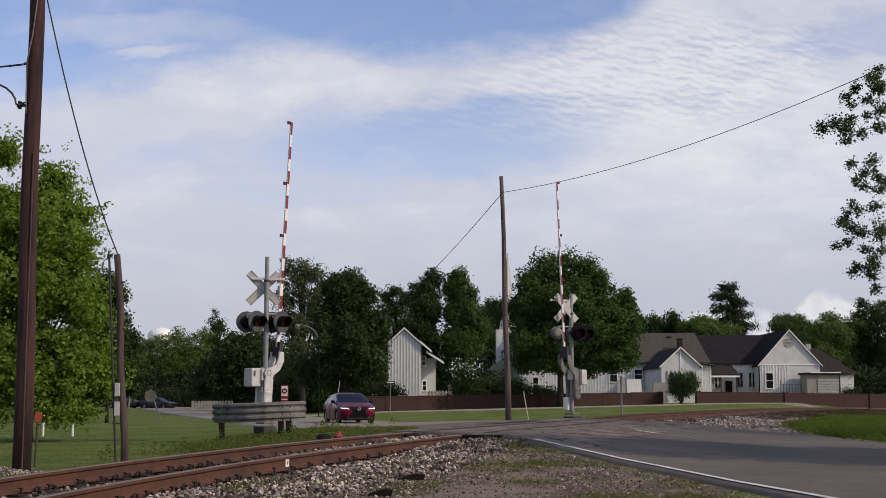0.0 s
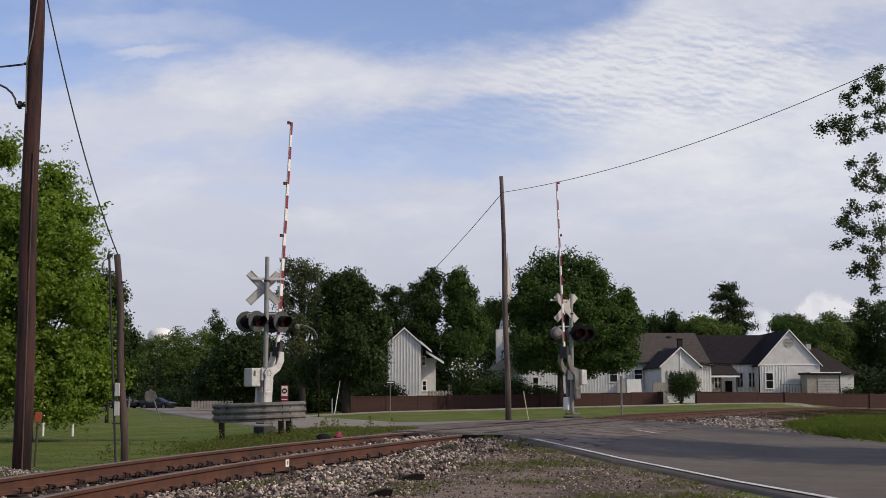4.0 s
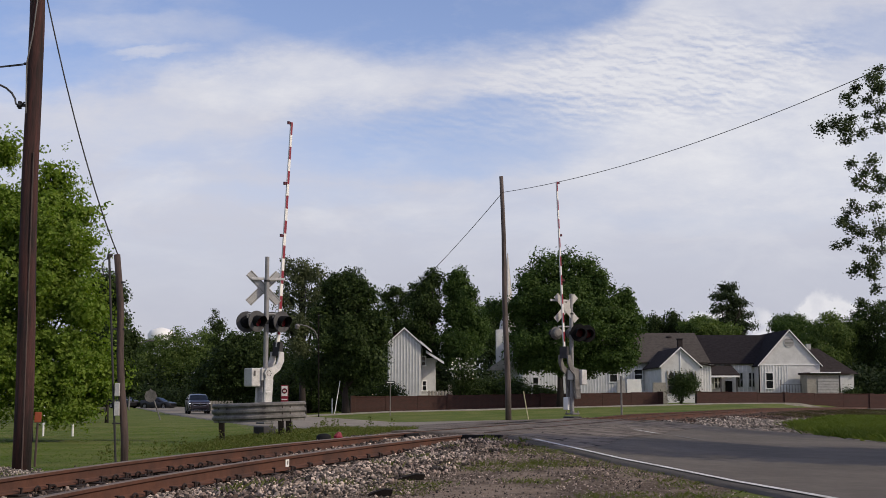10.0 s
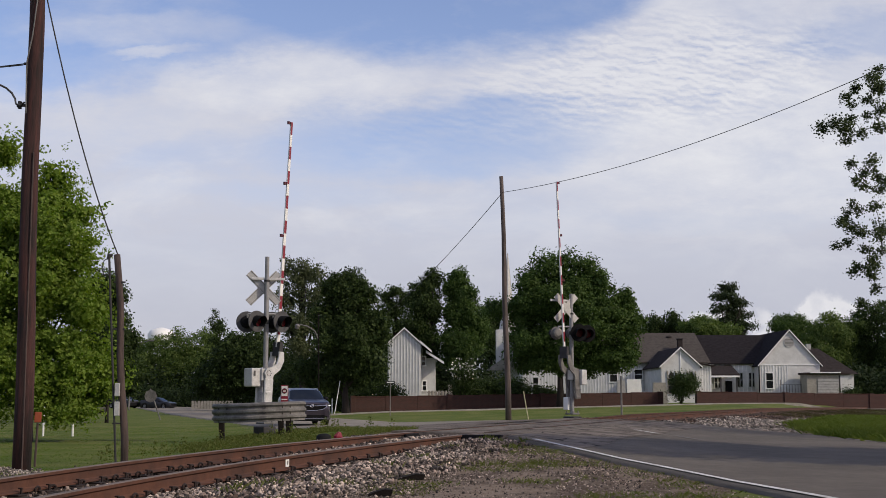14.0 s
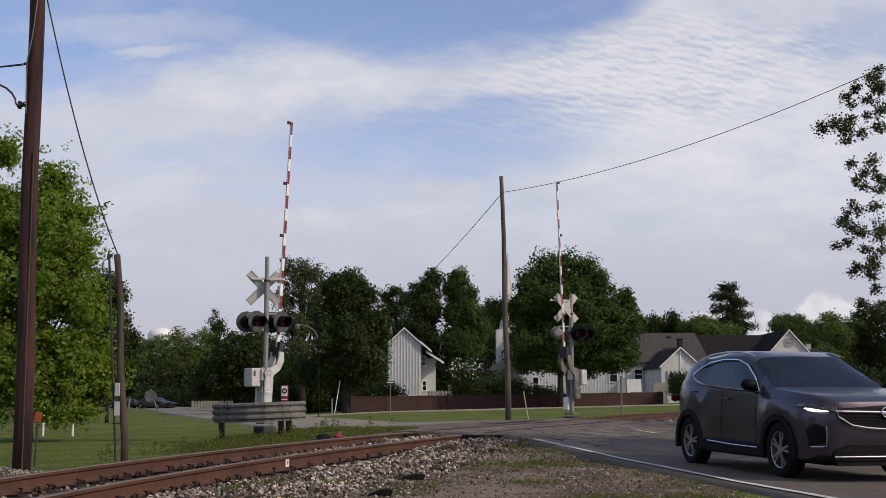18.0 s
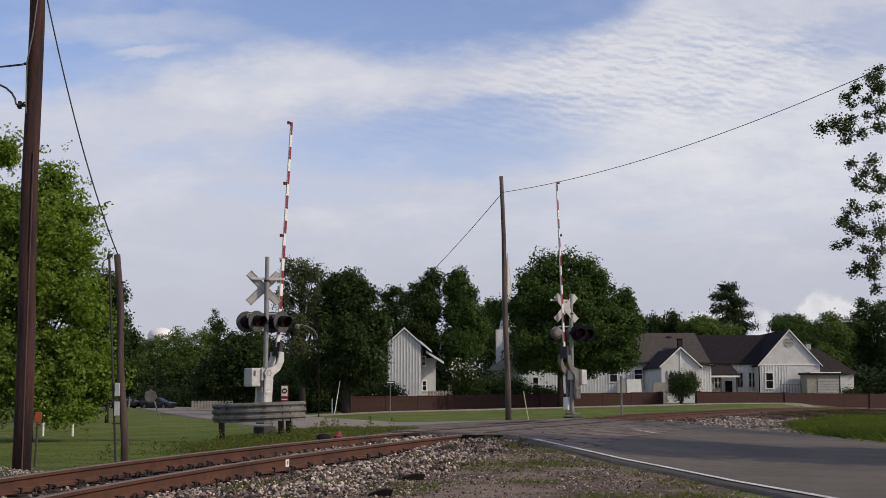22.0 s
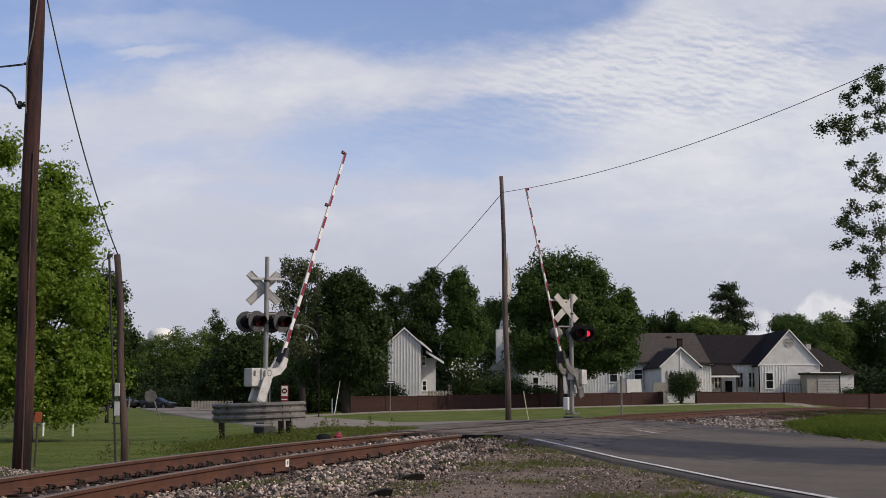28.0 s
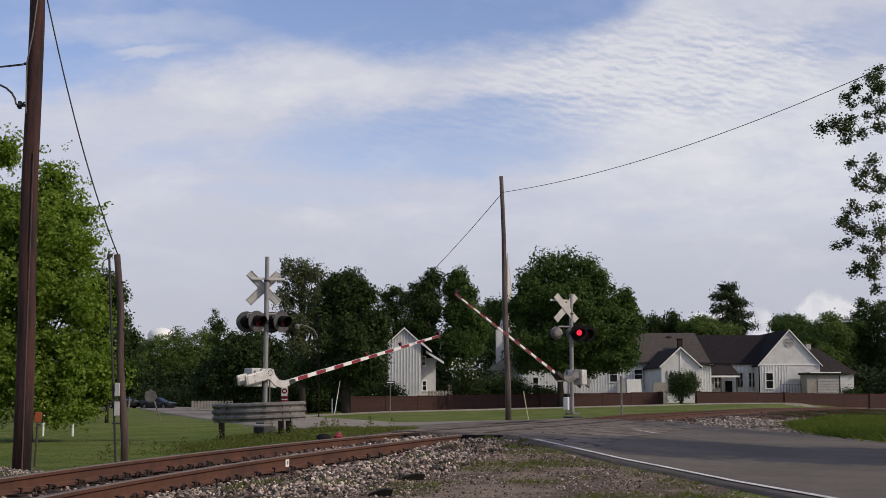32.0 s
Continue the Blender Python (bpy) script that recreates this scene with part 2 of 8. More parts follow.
def ground_material():
    """Lawn, bare gravelly dirt and stone dust, mixed by the ground's own masks."""
    m = bpy.data.materials.new("ground_cover")
    m.use_nodes = True
    nt = m.node_tree
    b = nt.nodes["Principled BSDF"]
    b.inputs["Roughness"].default_value = 0.95
    b.inputs["Specular IOR Level"].default_value = 0.1
    co = node(nt, "ShaderNodeTexCoord")

    def nz(scale, detail=5.0, rough=0.6):
        n = node(nt, "ShaderNodeTexNoise")
        nt.links.new(co.outputs["Object"], n.inputs["Vector"])
        n.inputs["Scale"].default_value, n.inputs["Detail"].default_value, n.inputs["Roughness"].default_value = scale, detail, rough
        return n.outputs["Fac"]

    def mix(f, a, c):
        n = node(nt, "ShaderNodeMixRGB")
        for i, v in ((0, f), (1, a), (2, c)):
            if isinstance(v, tuple):
                n.inputs[i].default_value = (*v, 1)
            else:
                nt.links.new(v, n.inputs[i])
        return n.outputs[0]

    lawn = mix(smooth_node(nt, nz(0.35), 0.38, 0.62), (0.086, 0.118, 0.024), (0.142, 0.152, 0.046))
    lawn = mix(smooth_node(nt, nz(1.3, 6, 0.7), 0.50, 0.74), lawn, (0.056, 0.098, 0.016))
    lawn = mix(smooth_node(nt, nz(40.0, 3, 0.7), 0.50, 0.75), lawn, (0.052, 0.082, 0.014))
    dirt = mix(smooth_node(nt, nz(1.1, 6), 0.42, 0.60), (0.088, 0.064, 0.046), (0.225, 0.176, 0.134))
    dirt = mix(smooth_node(nt, nz(26.0, 4, 0.7), 0.52, 0.66), dirt, (0.30, 0.25, 0.215))
    dirt = mix(smooth_node(nt, nz(17.0, 5, 0.7), 0.55, 0.70), dirt, (0.045, 0.034, 0.027))
    at = node(nt, "ShaderNodeAttribute", attribute_name="bare")
    f = math_node(nt, "ADD", at.outputs["Fac"], math_node(nt, "MULTIPLY", math_node(nt, "SUBTRACT", nz(1.1, 7, 0.65), 0.5), 1.7))
    f = smooth_node(nt, f, 0.42, 0.62)
    nt.links.new(mix(f, lawn, dirt), b.inputs["Base Color"])
    bp = node(nt, "ShaderNodeBump")
    bp.inputs["Strength"].default_value, bp.inputs["Distance"].default_value = 0.8, 0.05
    nt.links.new(nz(22.0, 6, 0.7), bp.inputs["Height"])
    nt.links.new(bp.outputs[0], b.inputs["Normal"])
    return m


def cracked(m, scale, width, dark):
    """Adds dark wandering cracks to a material's colour."""
    nt = m.node_tree
    b = nt.nodes["Principled BSDF"]
    src = b.inputs["Base Color"].links[0].from_socket
    co = node(nt, "ShaderNodeTexCoord")
    wob = node(nt, "ShaderNodeTexNoise")
    nt.links.new(co.outputs["Object"], wob.inputs["Vector"])
    wob.inputs["Scale"].default_value, wob.inputs["Detail"].default_value = 1.6, 6.0
    add = node(nt, "ShaderNodeMixRGB", blend_type="ADD")
    add.inputs[0].default_value = 0.9
    nt.links.new(co.outputs["Object"], add.inputs[1])
    nt.links.new(wob.outputs["Color"], add.inputs[2])
    vo = node(nt, "ShaderNodeTexVoronoi")
    vo.feature = "DISTANCE_TO_EDGE"
    nt.links.new(add.outputs[0], vo.inputs["Vector"])
    vo.inputs["Scale"].default_value = scale
    f = math_node(nt, "SUBTRACT", 1.0, smooth_node(nt, vo.outputs["Distance"], width * 0.3, width))
    f = math_node(nt, "MULTIPLY", f, smooth_node(nt, wob.outputs["Fac"], 0.42, 0.58))
    mix = node(nt, "ShaderNodeMixRGB")
    nt.links.new(f, mix.inputs[0])
    nt.links.new(src, mix.inputs[1])
    mix.inputs[2].default_value = (*dark, 1)
    nt.links.new(mix.outputs[0], b.inputs["Base Color"])
    return m


M_GROUND = ground_material()
M_ASPHALT = material("asphalt", (0.098, 0.084, 0.070), 0.9, vary=0.25, scale=0.6, colour2=(0.130, 0.112, 0.094), bump=0.5, bump_scale=90, spec=0.25)
M_ASPHALT_OLD = cracked(material("asphalt_old", (0.200, 0.170, 0.145), 0.92, vary=0.3, scale=1.3, colour2=(0.085, 0.070, 0.058), bump=0.8, bump_scale=50, spec=0.15), 0.9, 0.05, (0.018, 0.014, 0.012))
M_ASPHALT_FAR = material("pale_worn_asphalt", (0.260, 0.230, 0.190), 0.92, vary=0.3, scale=0.8, colour2=(0.170, 0.148, 0.122), bump=0.5, bump_scale=60, spec=0.2)
M_CONCRETE = material("concrete", (0.30, 0.28, 0.245), 0.9, vary=0.25, scale=1.2, bump=0.3)
M_LINE = material("road_paint", (0.62, 0.61, 0.58), 0.8, vary=0.35, scale=5.0)
M_LINE_FAINT = material("worn_road_paint", (0.17, 0.165, 0.155), 0.85, vary=0.5, scale=4.0)
M_LINE_Y = material("faded_yellow_plastic", (0.58, 0.53, 0.33), 0.8, vary=0.35, scale=5.0)
M_RAIL_SIDE = material("rusty_rail", (0.088, 0.034, 0.019), 0.9, metal=0.0, vary=0.35, scale=1.2, colour2=(0.048, 0.021, 0.014), bump=0.2, stretch=(1, 1, 1))
M_RAIL_TOP = material("worn_rail_head", (0.150, 0.120, 0.105), 0.75, metal=0.0, vary=0.25, scale=3, spec=0.3)
M_RAIL_DIRT = material("dirty_rail_head", (0.055, 0.045, 0.038), 0.9, vary=0.3, scale=3, spec=0.1)
M_TIE = material("tie_wood", (0.050, 0.036, 0.028), 0.95, vary=0.4, scale=5, bump=0.5, per_object=0.3)
M_TIE_DARK = material("black_creosoted_post", (0.016, 0.013, 0.011), 0.95, vary=0.4, scale=5, bump=0.4, spec=0.15)
M_STEEL_DARK = material("dark_rusty_steel", (0.030, 0.019, 0.016), 0.8, metal=0.3, vary=0.4, scale=12)
M_STONE = material("ballast_stone", (0.260, 0.212, 0.178), 0.85, vary=0.3, scale=1.1, colour2=(0.072, 0.048, 0.038), island=0.97)
M_STONE_L = material("pale_stone", (0.215, 0.186, 0.162), 0.9, vary=0.25, scale=1.0, colour2=(0.13, 0.106, 0.09), island=0.8)
M_STONE_RUST = material("rust_stained_stone", (0.092, 0.058, 0.043), 0.95, vary=0.3, scale=1.0, colour2=(0.046, 0.028, 0.021), island=0.8)
M_POLE = material("creosote_pole_wood", (0.058, 0.020, 0.017), 0.9, vary=0.5, scale=1.6, colour2=(0.011, 0.006, 0.006), bump=0.5, bump_scale=20, stretch=(6, 6, 0.5))
M_POLE_GREY = material("weathered_pole_wood", (0.086, 0.058, 0.050), 0.9, vary=0.4, scale=1.6, colour2=(0.046, 0.032, 0.029), bump=0.5, bump_scale=20, stretch=(6, 6, 0.5))
M_POLE_PALE = material("sun_bleached_pole_wood", (0.118, 0.092, 0.083), 0.9, vary=0.4, scale=1.6, colour2=(0.052, 0.040, 0.037), bump=0.5, bump_scale=20, stretch=(6, 6, 0.5))
M_GALV = material("galvanised_steel", (0.19, 0.18, 0.172), 0.65, metal=0.2, vary=0.4, scale=2.5, colour2=(0.10, 0.094, 0.09))
M_ALU = material("aluminium_paint", (0.56, 0.55, 0.54), 0.5, metal=0.2, vary=0.22, scale=4, bump=0.05)
M_MAST = material("silver_mast_paint", (0.27, 0.265, 0.265), 0.5, metal=0.3, vary=0.2, scale=5)
M_SIGN_BACK = material("sign_back_aluminium", (0.44, 0.43, 0.41), 0.5, metal=0.35, vary=0.2, scale=3)
M_WHITE = material("white_paint", (0.78, 0.78, 0.76), 0.6, vary=0.10, scale=3, bump=0.05)
M_RED_SHEET = material("red_reflective_sheet", (0.21, 0.007, 0.022), 0.5, vary=0.15, scale=4)
M_WHITE_SHEET = material("white_reflective_sheet", (0.74, 0.73, 0.70), 0.5, vary=0.12, scale=4)
M_BLACK = material("black_paint", (0.007, 0.007, 0.008), 0.75, spec=0.12, vary=0.2, scale=5)
M_DARK_GREY = material("dark_grey_paint", (0.045, 0.043, 0.045), 0.65, spec=0.25, vary=0.25, scale=5)
M_DISC = material("weathered_black_disc", (0.080, 0.078, 0.082), 0.6, spec=0.3, vary=0.3, scale=5)
M_RUBBER = material("rubber", (0.014, 0.014, 0.015), 0.85, spec=0.12, vary=0.2, scale=8)
M_LENS_OFF = material("unlit_red_lens", (0.075, 0.006, 0.010), 0.25, vary=0.1, scale=20)
M_LENS_ON = material("lit_red_lens", (0.6, 0.02, 0.02), 0.3, vary=0.0, emit=((1.0, 0.022, 0.055), 1.5))
M_ORANGE = material("orange_paint", (0.33, 0.070, 0.024), 0.6, vary=0.2, scale=8)
M_WIRE = material("wire", (0.030, 0.030, 0.032), 0.6, vary=0.1)
M_BRICK = material("brick", (0.070, 0.027, 0.021), 0.9, vary=0.4, scale=2.0, colour2=(0.046, 0.020, 0.017), bump=0.3, per_object=0.15, island=0.3)
M_SIDING = material("white_siding", (0.60, 0.60, 0.59), 0.7, vary=0.10, scale=1.1, colour2=(0.51, 0.51, 0.50), spec=0.2)
M_TRIM = material("white_trim", (0.78, 0.78, 0.77), 0.6, vary=0.08, scale=2)
M_SHINGLE_GREY = material("grey_shingles", (0.080, 0.070, 0.063), 0.95, vary=0.25, scale=3, bump=0.4, bump_scale=30, spec=0.05)
M_SHINGLE_DARK = material("dark_shingles", (0.024, 0.021, 0.023), 0.95, vary=0.3, scale=3, bump=0.4, bump_scale=30, spec=0.05)
M_SHINGLE_BROWN = material("brown_shingles", (0.042, 0.035, 0.034), 0.95, vary=0.3, scale=3, bump=0.4, bump_scale=30, spec=0.05)
M_GLASS_DARK = material("dark_window_glass", (0.012, 0.013, 0.016), 0.08, vary=0.0, spec=0.6)
M_BARK = material("bark", (0.028, 0.021, 0.017), 0.95, vary=0.4, scale=6, bump=0.6, bump_scale=18, stretch=(3, 3, 0.6))
M_LEAF_NEAR = leaf_material("sunlit_leaf", (0.086, 0.152, 0.019), (0.225, 0.300, 0.060), 0.48)
M_LEAF_OAK = leaf_material("oak_leaf", (0.028, 0.056, 0.014), (0.082, 0.128, 0.034), 0.32)
M_LEAF_DARK = leaf_material("dark_leaf", (0.014, 0.028, 0.008), (0.056, 0.083, 0.024), 0.26)
M_LEAF_MID = leaf_material("mid_green_leaf", (0.050, 0.086, 0.021), (0.132, 0.178, 0.052), 0.36)
# near-black greens: the shade low under the trees is put into this colour
M_LEAF_SHADE = leaf_material("shaded_thicket_leaf", (0.010, 0.020, 0.006), (0.024, 0.038, 0.011), 0.2)
M_LEAF_OLIVE = leaf_material("olive_leaf", (0.050, 0.064, 0.028), (0.110, 0.128, 0.062), 0.3)
M_LEAF_PINE = leaf_material("pine_needles", (0.024, 0.038, 0.015), (0.040, 0.058, 0.022), 0.15)
M_LEAF_HANG = leaf_material("backlit_leaf", (0.042, 0.061, 0.026), (0.086, 0.108, 0.047), 0.33)
M_GRASS_BANK = leaf_material("bank_grass_blade", (0.050, 0.084, 0.013), (0.128, 0.160, 0.032), 0.32)
M_GRASS_BROWN = leaf_material("brown_weed_blade", (0.034, 0.030, 0.013), (0.088, 0.076, 0.034), 0.25)
M_GRASS = leaf_material("grass_blade", (0.082, 0.140, 0.018), (0.112, 0.162, 0.028), 0.35)
M_GRASS_DRY = leaf_material("weedy_blade", (0.125, 0.130, 0.038), (0.074, 0.105, 0.022), 0.35)
M_BLOSSOM = leaf_material("white_blossom", (0.75, 0.72, 0.66), (0.80, 0.78, 0.74), 0.3)


# ---- mesh helpers ----
def part(name, bm, mat, parent=None, label="", smooth=False):
    """Links a bmesh as one mesh object, under a thing or a part."""
    me = bpy.data.meshes.new(name)
    bm.normal_update()
    bm.to_mesh(me)
    bm.free()
    for mm in (mat if isinstance(mat, (list, tuple)) else [mat]):
        me.materials.append(mm)
    if smooth:
        for p in me.polygons:
            p.use_smooth = True
    ob = new(name, me)
    if parent is not None:
        ob.parent = parent
    if label:
        ob["label"] = label
    return ob


def mesh_of(name, verts, faces, mat, parent=None, smooth=False):
    me = bpy.data.meshes.new(name)
    me.from_pydata([tuple(v) for v in verts], [], [tuple(f) for f in faces])
    for mm in (mat if isinstance(mat, (list, tuple)) else [mat]):
        me.materials.append(mm)
    if smooth:
        me.polygons.foreach_set("use_smooth", [True] * len(me.polygons))
    me.update()
    ob = new(name, me)
    if parent is not None:
        ob.parent = parent
    return ob


def shared(name, me, m, parent):
    """One more object on a mesh that several alike pieces share."""
    ob = new(name, me)
    ob.parent = parent
    ob.matrix_basis = m
    return ob


def empty(name, m, label, category, group="", kind=""):
    ob = new(name)
    ob.matrix_basis = m
    ob.empty_display_size = 0.3
    return tagged(ob, label, category, group, kind)


def add_box(bm, size, centre=(0, 0, 0), m=None, bevel=0.0):
    sx, sy, sz = (s / 2 for s in size)
    vs = [bm.verts.new((centre[0] + x * sx, centre[1] + y * sy, centre[2] + z * sz)) for x in (-1, 1) for y in (-1, 1) for z in (-1, 1)]
    fs = [bm.faces.new([vs[i] for i in q]) for q in ((0, 1, 3, 2), (4, 6, 7, 5), (0, 4, 5, 1), (2, 3, 7, 6), (0, 2, 6, 4), (1, 5, 7, 3))]
    if bevel:
        es = list({e for f in fs for e in f.edges})
        r = bmesh.ops.bevel(bm, geom=es, offset=bevel, segments=2, affect="EDGES", profile=0.5)
        vs = list({v for f in r["faces"] for v in f.verts} | {v for v in vs if v.is_valid})
    if m is not None:
        bmesh.ops.transform(bm, matrix=m, verts=vs)
    return vs


def add_tube(bm, pts, radii, sides=10, caps=True):
    """A tapered tube along points."""
    rings = []
    n = len(pts)
    pts = [Vector(p) for p in pts]
    if isinstance(radii, (int, float)):
        radii = [radii] * n
    up = None
    for i, p in enumerate(pts):
        d = (pts[min(i + 1, n - 1)] - pts[max(i - 1, 0)]).normalized()
        if up is None:
            up = Vector((1, 0, 0)) if abs(d.x) < 0.9 else Vector((0, 1, 0))
        a = (up - d * up.dot(d)).normalized()
        up = a
        c = d.cross(a)
        rings.append([bm.verts.new(p + radii[i] * (math.cos(2 * math.pi * k / sides) * a + math.sin(2 * math.pi * k / sides) * c)) for k in range(sides)])
    for r0, r1 in zip(rings, rings[1:]):
        for k in range(sides):
            bm.faces.new((r0[k], r0[(k + 1) % sides], r1[(k + 1) % sides], r1[k]))
    if caps:
        bm.faces.new(rings[0][::-1])
        bm.faces.new(rings[-1])


def add_prism(bm, outline, depth, m=None):
    """A closed outline in x-z, pushed along y by depth (centred)."""
    a = [bm.verts.new((x, -depth / 2, z)) for x, z in outline]
    b = [bm.verts.new((x, depth / 2, z)) for x, z in outline]
    n = len(outline)
    bm.faces.new(a)
    bm.faces.new(b[::-1])
    for i in range(n):
        bm.faces.new((a[i], b[i], b[(i + 1) % n], a[(i + 1) % n]))
    if m is not None:
        bmesh.ops.transform(bm, matrix=m, verts=a + b)
    bmesh.ops.recalc_face_normals(bm, faces=bm.faces)


def track_x(y):
    q = y / 30.0
    return 0.819 * q * q + 8.391 * q - 7.972


def track_slope(y):
    return (2 * 0.819 * y / 30.0 + 8.391) / 30.0


def rail_z(y):
    q = math.log(max(y, 7.4) / 24.0)
    z = 0.79 + 0.075 * q ** 3 - 0.23 * q ** 2 + 0.101 * q if y < 60 else 0.79 - 0.042 - 0.0009 * min(y - 60, 60)
    t = min(1.0, max(0.0, (y - 36.0) / 14.0))
    return z + 0.10 * t * t * (3 - 2 * t) - 0.005 * min(60.0, max(0.0, y - 80))


def offside(x, y):
    """Signed distance from the track's centre line; positive on the near side."""
    s = track_slope(y)
    return (x - track_x(y)) / math.sqrt(1 + s * s)


def lerp_table(v, xs, ys):
    return float(np.interp(v, xs, ys))


HUMP_D = (-60, -45, -30, -16, -7, -1.6, 1.4, 2.3, 4.5, 6.5, 10, 16, 40)
HUMP_Z = (0.04, 0.06, 0.14, 0.21, 0.57, 0.775, 0.775, 0.71, 0.545, 0.45, 0.38, 0.33, 0.30)


def road_z(x, y):
    return lerp_table(offside(x, y), HUMP_D, HUMP_Z)


ROAD_SLOPE = -0.278


def line_x(y):
    """The white edge line."""
    q = max(0.0, 24.3 - y)
    bend = 0.0043 * q * q if q < 10.3 else 0.456 + 0.0886 * (q - 10.3)
    return 1.68 + ROAD_SLOPE * (y - 24.3) - bend


ROAD_L, ROAD_R = -0.32, 8.0          # road edges, from the edge line along x


def road_r(y):
    """The far edge on the near side of the track flares out before the crossing."""
    if y <= 24.0 or y > 43.0:
        return ROAD_R
    if y < 37.5:
        return max(ROAD_R, 9.7 + 1.1 * smooth01(y, 24, 29) - 0.07 * max(0.0, y - 32) - line_x(y))
    return max(ROAD_R, 10.41 - 3.41 * (y - 37.5) / 3.5 - line_x(y)) if y < 41 else 9.95 - 0.98 * (y - 41)


def smooth01(v, a, b):
    t = min(1.0, max(0.0, (v - a) / (b - a)))
    return t * t * (3 - 2 * t)


def base_z(x, y):
    d = offside(x, y)
    if d < 0:
        z = 0.24 - 0.20 * smooth01(y, 30, 75)
        far = smooth01(y, 62, 100)
        z = z * (1 - far) + min(0.95, max(0.04, 0.43 + 0.0222 * x)) * far
    else:
        z = 0.42 - 0.10 * smooth01(d, 4, 14)
        z += 0.02 * smooth01(y, 40, 60)
    return z


def ground_z(x, y, fine=True):
    d = offside(x, y)
    top = rail_z(y) - 0.205
    lo = 1.55 if d > 0 else 1.75
    reach = road_r(y) if d > 0 else ROAD_R
    hi = (5.2 if x > line_x(y) + reach else 3.4) if d > 0 else 3.2
    w = 1 - smooth01(abs(d), lo, hi)
    z = base_z(x, y) * (1 - w) + top * w
    # road fill
    u = x - line_x(y)
    away = max(ROAD_L - u, u - reach, 0.0)
    fill = 1 - smooth01(away, 0.4, 6.5 if d < 0 else 3.5)
    z = z * (1 - fill) + (road_z(x, y) - 0.035) * fill
    inside = min(u - ROAD_L, reach - u)
    if inside > 0.46:
        z = min(z, road_z(x, y) - 0.09)
        if abs(d) < 1.8:
            z = min(z, top)
    if fine:
        z += (0.035 * noise.noise((x * 0.45, y * 0.45, 0.3)) + 0.012 * noise.noise((x * 2.3, y * 2.3, 4.0))) * (0.25 + 0.75 * smooth01(away, 0.3, 1.6))
        if inside > 0.46 or abs(d) < 1.4:
            z -= 0.03
    return z


def turf_edge(y):
    """Distance from the track at which the bank's grass begins beyond the road."""
    return 6.7 - 1.6 * smooth01(y, 33, 52)


def bare(x, y):
    """How bare of grass the ground is."""
    d = offside(x, y)
    u = x - line_x(y)
    b = 0.0
    if d > 0:
        if u < ROAD_L:
            b = 1.0 - 0.10 * smooth01(d, 2.6, 5.5)
            b -= 0.22 * math.exp(-((u - ROAD_L + 0.55) / 0.5) ** 2)
        else:
            b = 1.0 - smooth01(d, turf_edge(y) - 0.5, turf_edge(y) + 0.5)
    else:
        b = 1.0 - smooth01(-d, 2.0, 3.4)
        b = max(b, 0.45 * (1 - smooth01(ROAD_L - u, 0.3, 3.0)) if u < ROAD_L else 0.0)
    b *= 1 - (0.25 if d > 0 else 0.65) * smooth01(y, 52, 70)
    reach = road_r(y) if d > 0 else ROAD_R
    if 0 <= max(ROAD_L - u, u - reach):
        b = max(b, 0.5 * (1 - smooth01(max(ROAD_L - u, u - reach), 0.0, 0.8)))
    return b


def spread(lo, hi, fine_lo, fine_hi, step, grow=1.22):
    vals = list(np.arange(fine_lo, fine_hi + 1e-6, step))
    s, v = step, fine_lo
    while v > lo:
        s *= grow
        v -= s
        vals.insert(0, v)
    s, v = step, fine_hi
    while v < hi:
        s *= grow
        v += s
        vals.append(v)
    return vals


def build_ground():
    xs = spread(-2600, 2600, -16, 22, 0.42)
    ys = spread(-400, 3200, 8, 62, 0.42)
    verts, masks = [], []
    for y in ys:
        for x in xs:
            if abs(x) < 160 and -60 < y < 260:
                verts.append((x, y, ground_z(x, y)))
                masks.append(bare(x, y))
            else:
                verts.append((x, y, 0.1))
                masks.append(0.0)
    nx = len(xs)
    faces = [(j * nx + i, j * nx + i + 1, (j + 1) * nx + i + 1, (j + 1) * nx + i) for j in range(len(ys) - 1) for i in range(nx - 1)]
    ob = mesh_of("ground", verts, faces, M_GROUND, smooth=True)
    a = ob.data.attributes.new("bare", "FLOAT", "POINT")
    a.data.foreach_set("value", masks)
    return tagged(ob, "mown grass lawn with bare gravelly dirt beside the track", "ground", kind="structure")


build_ground()


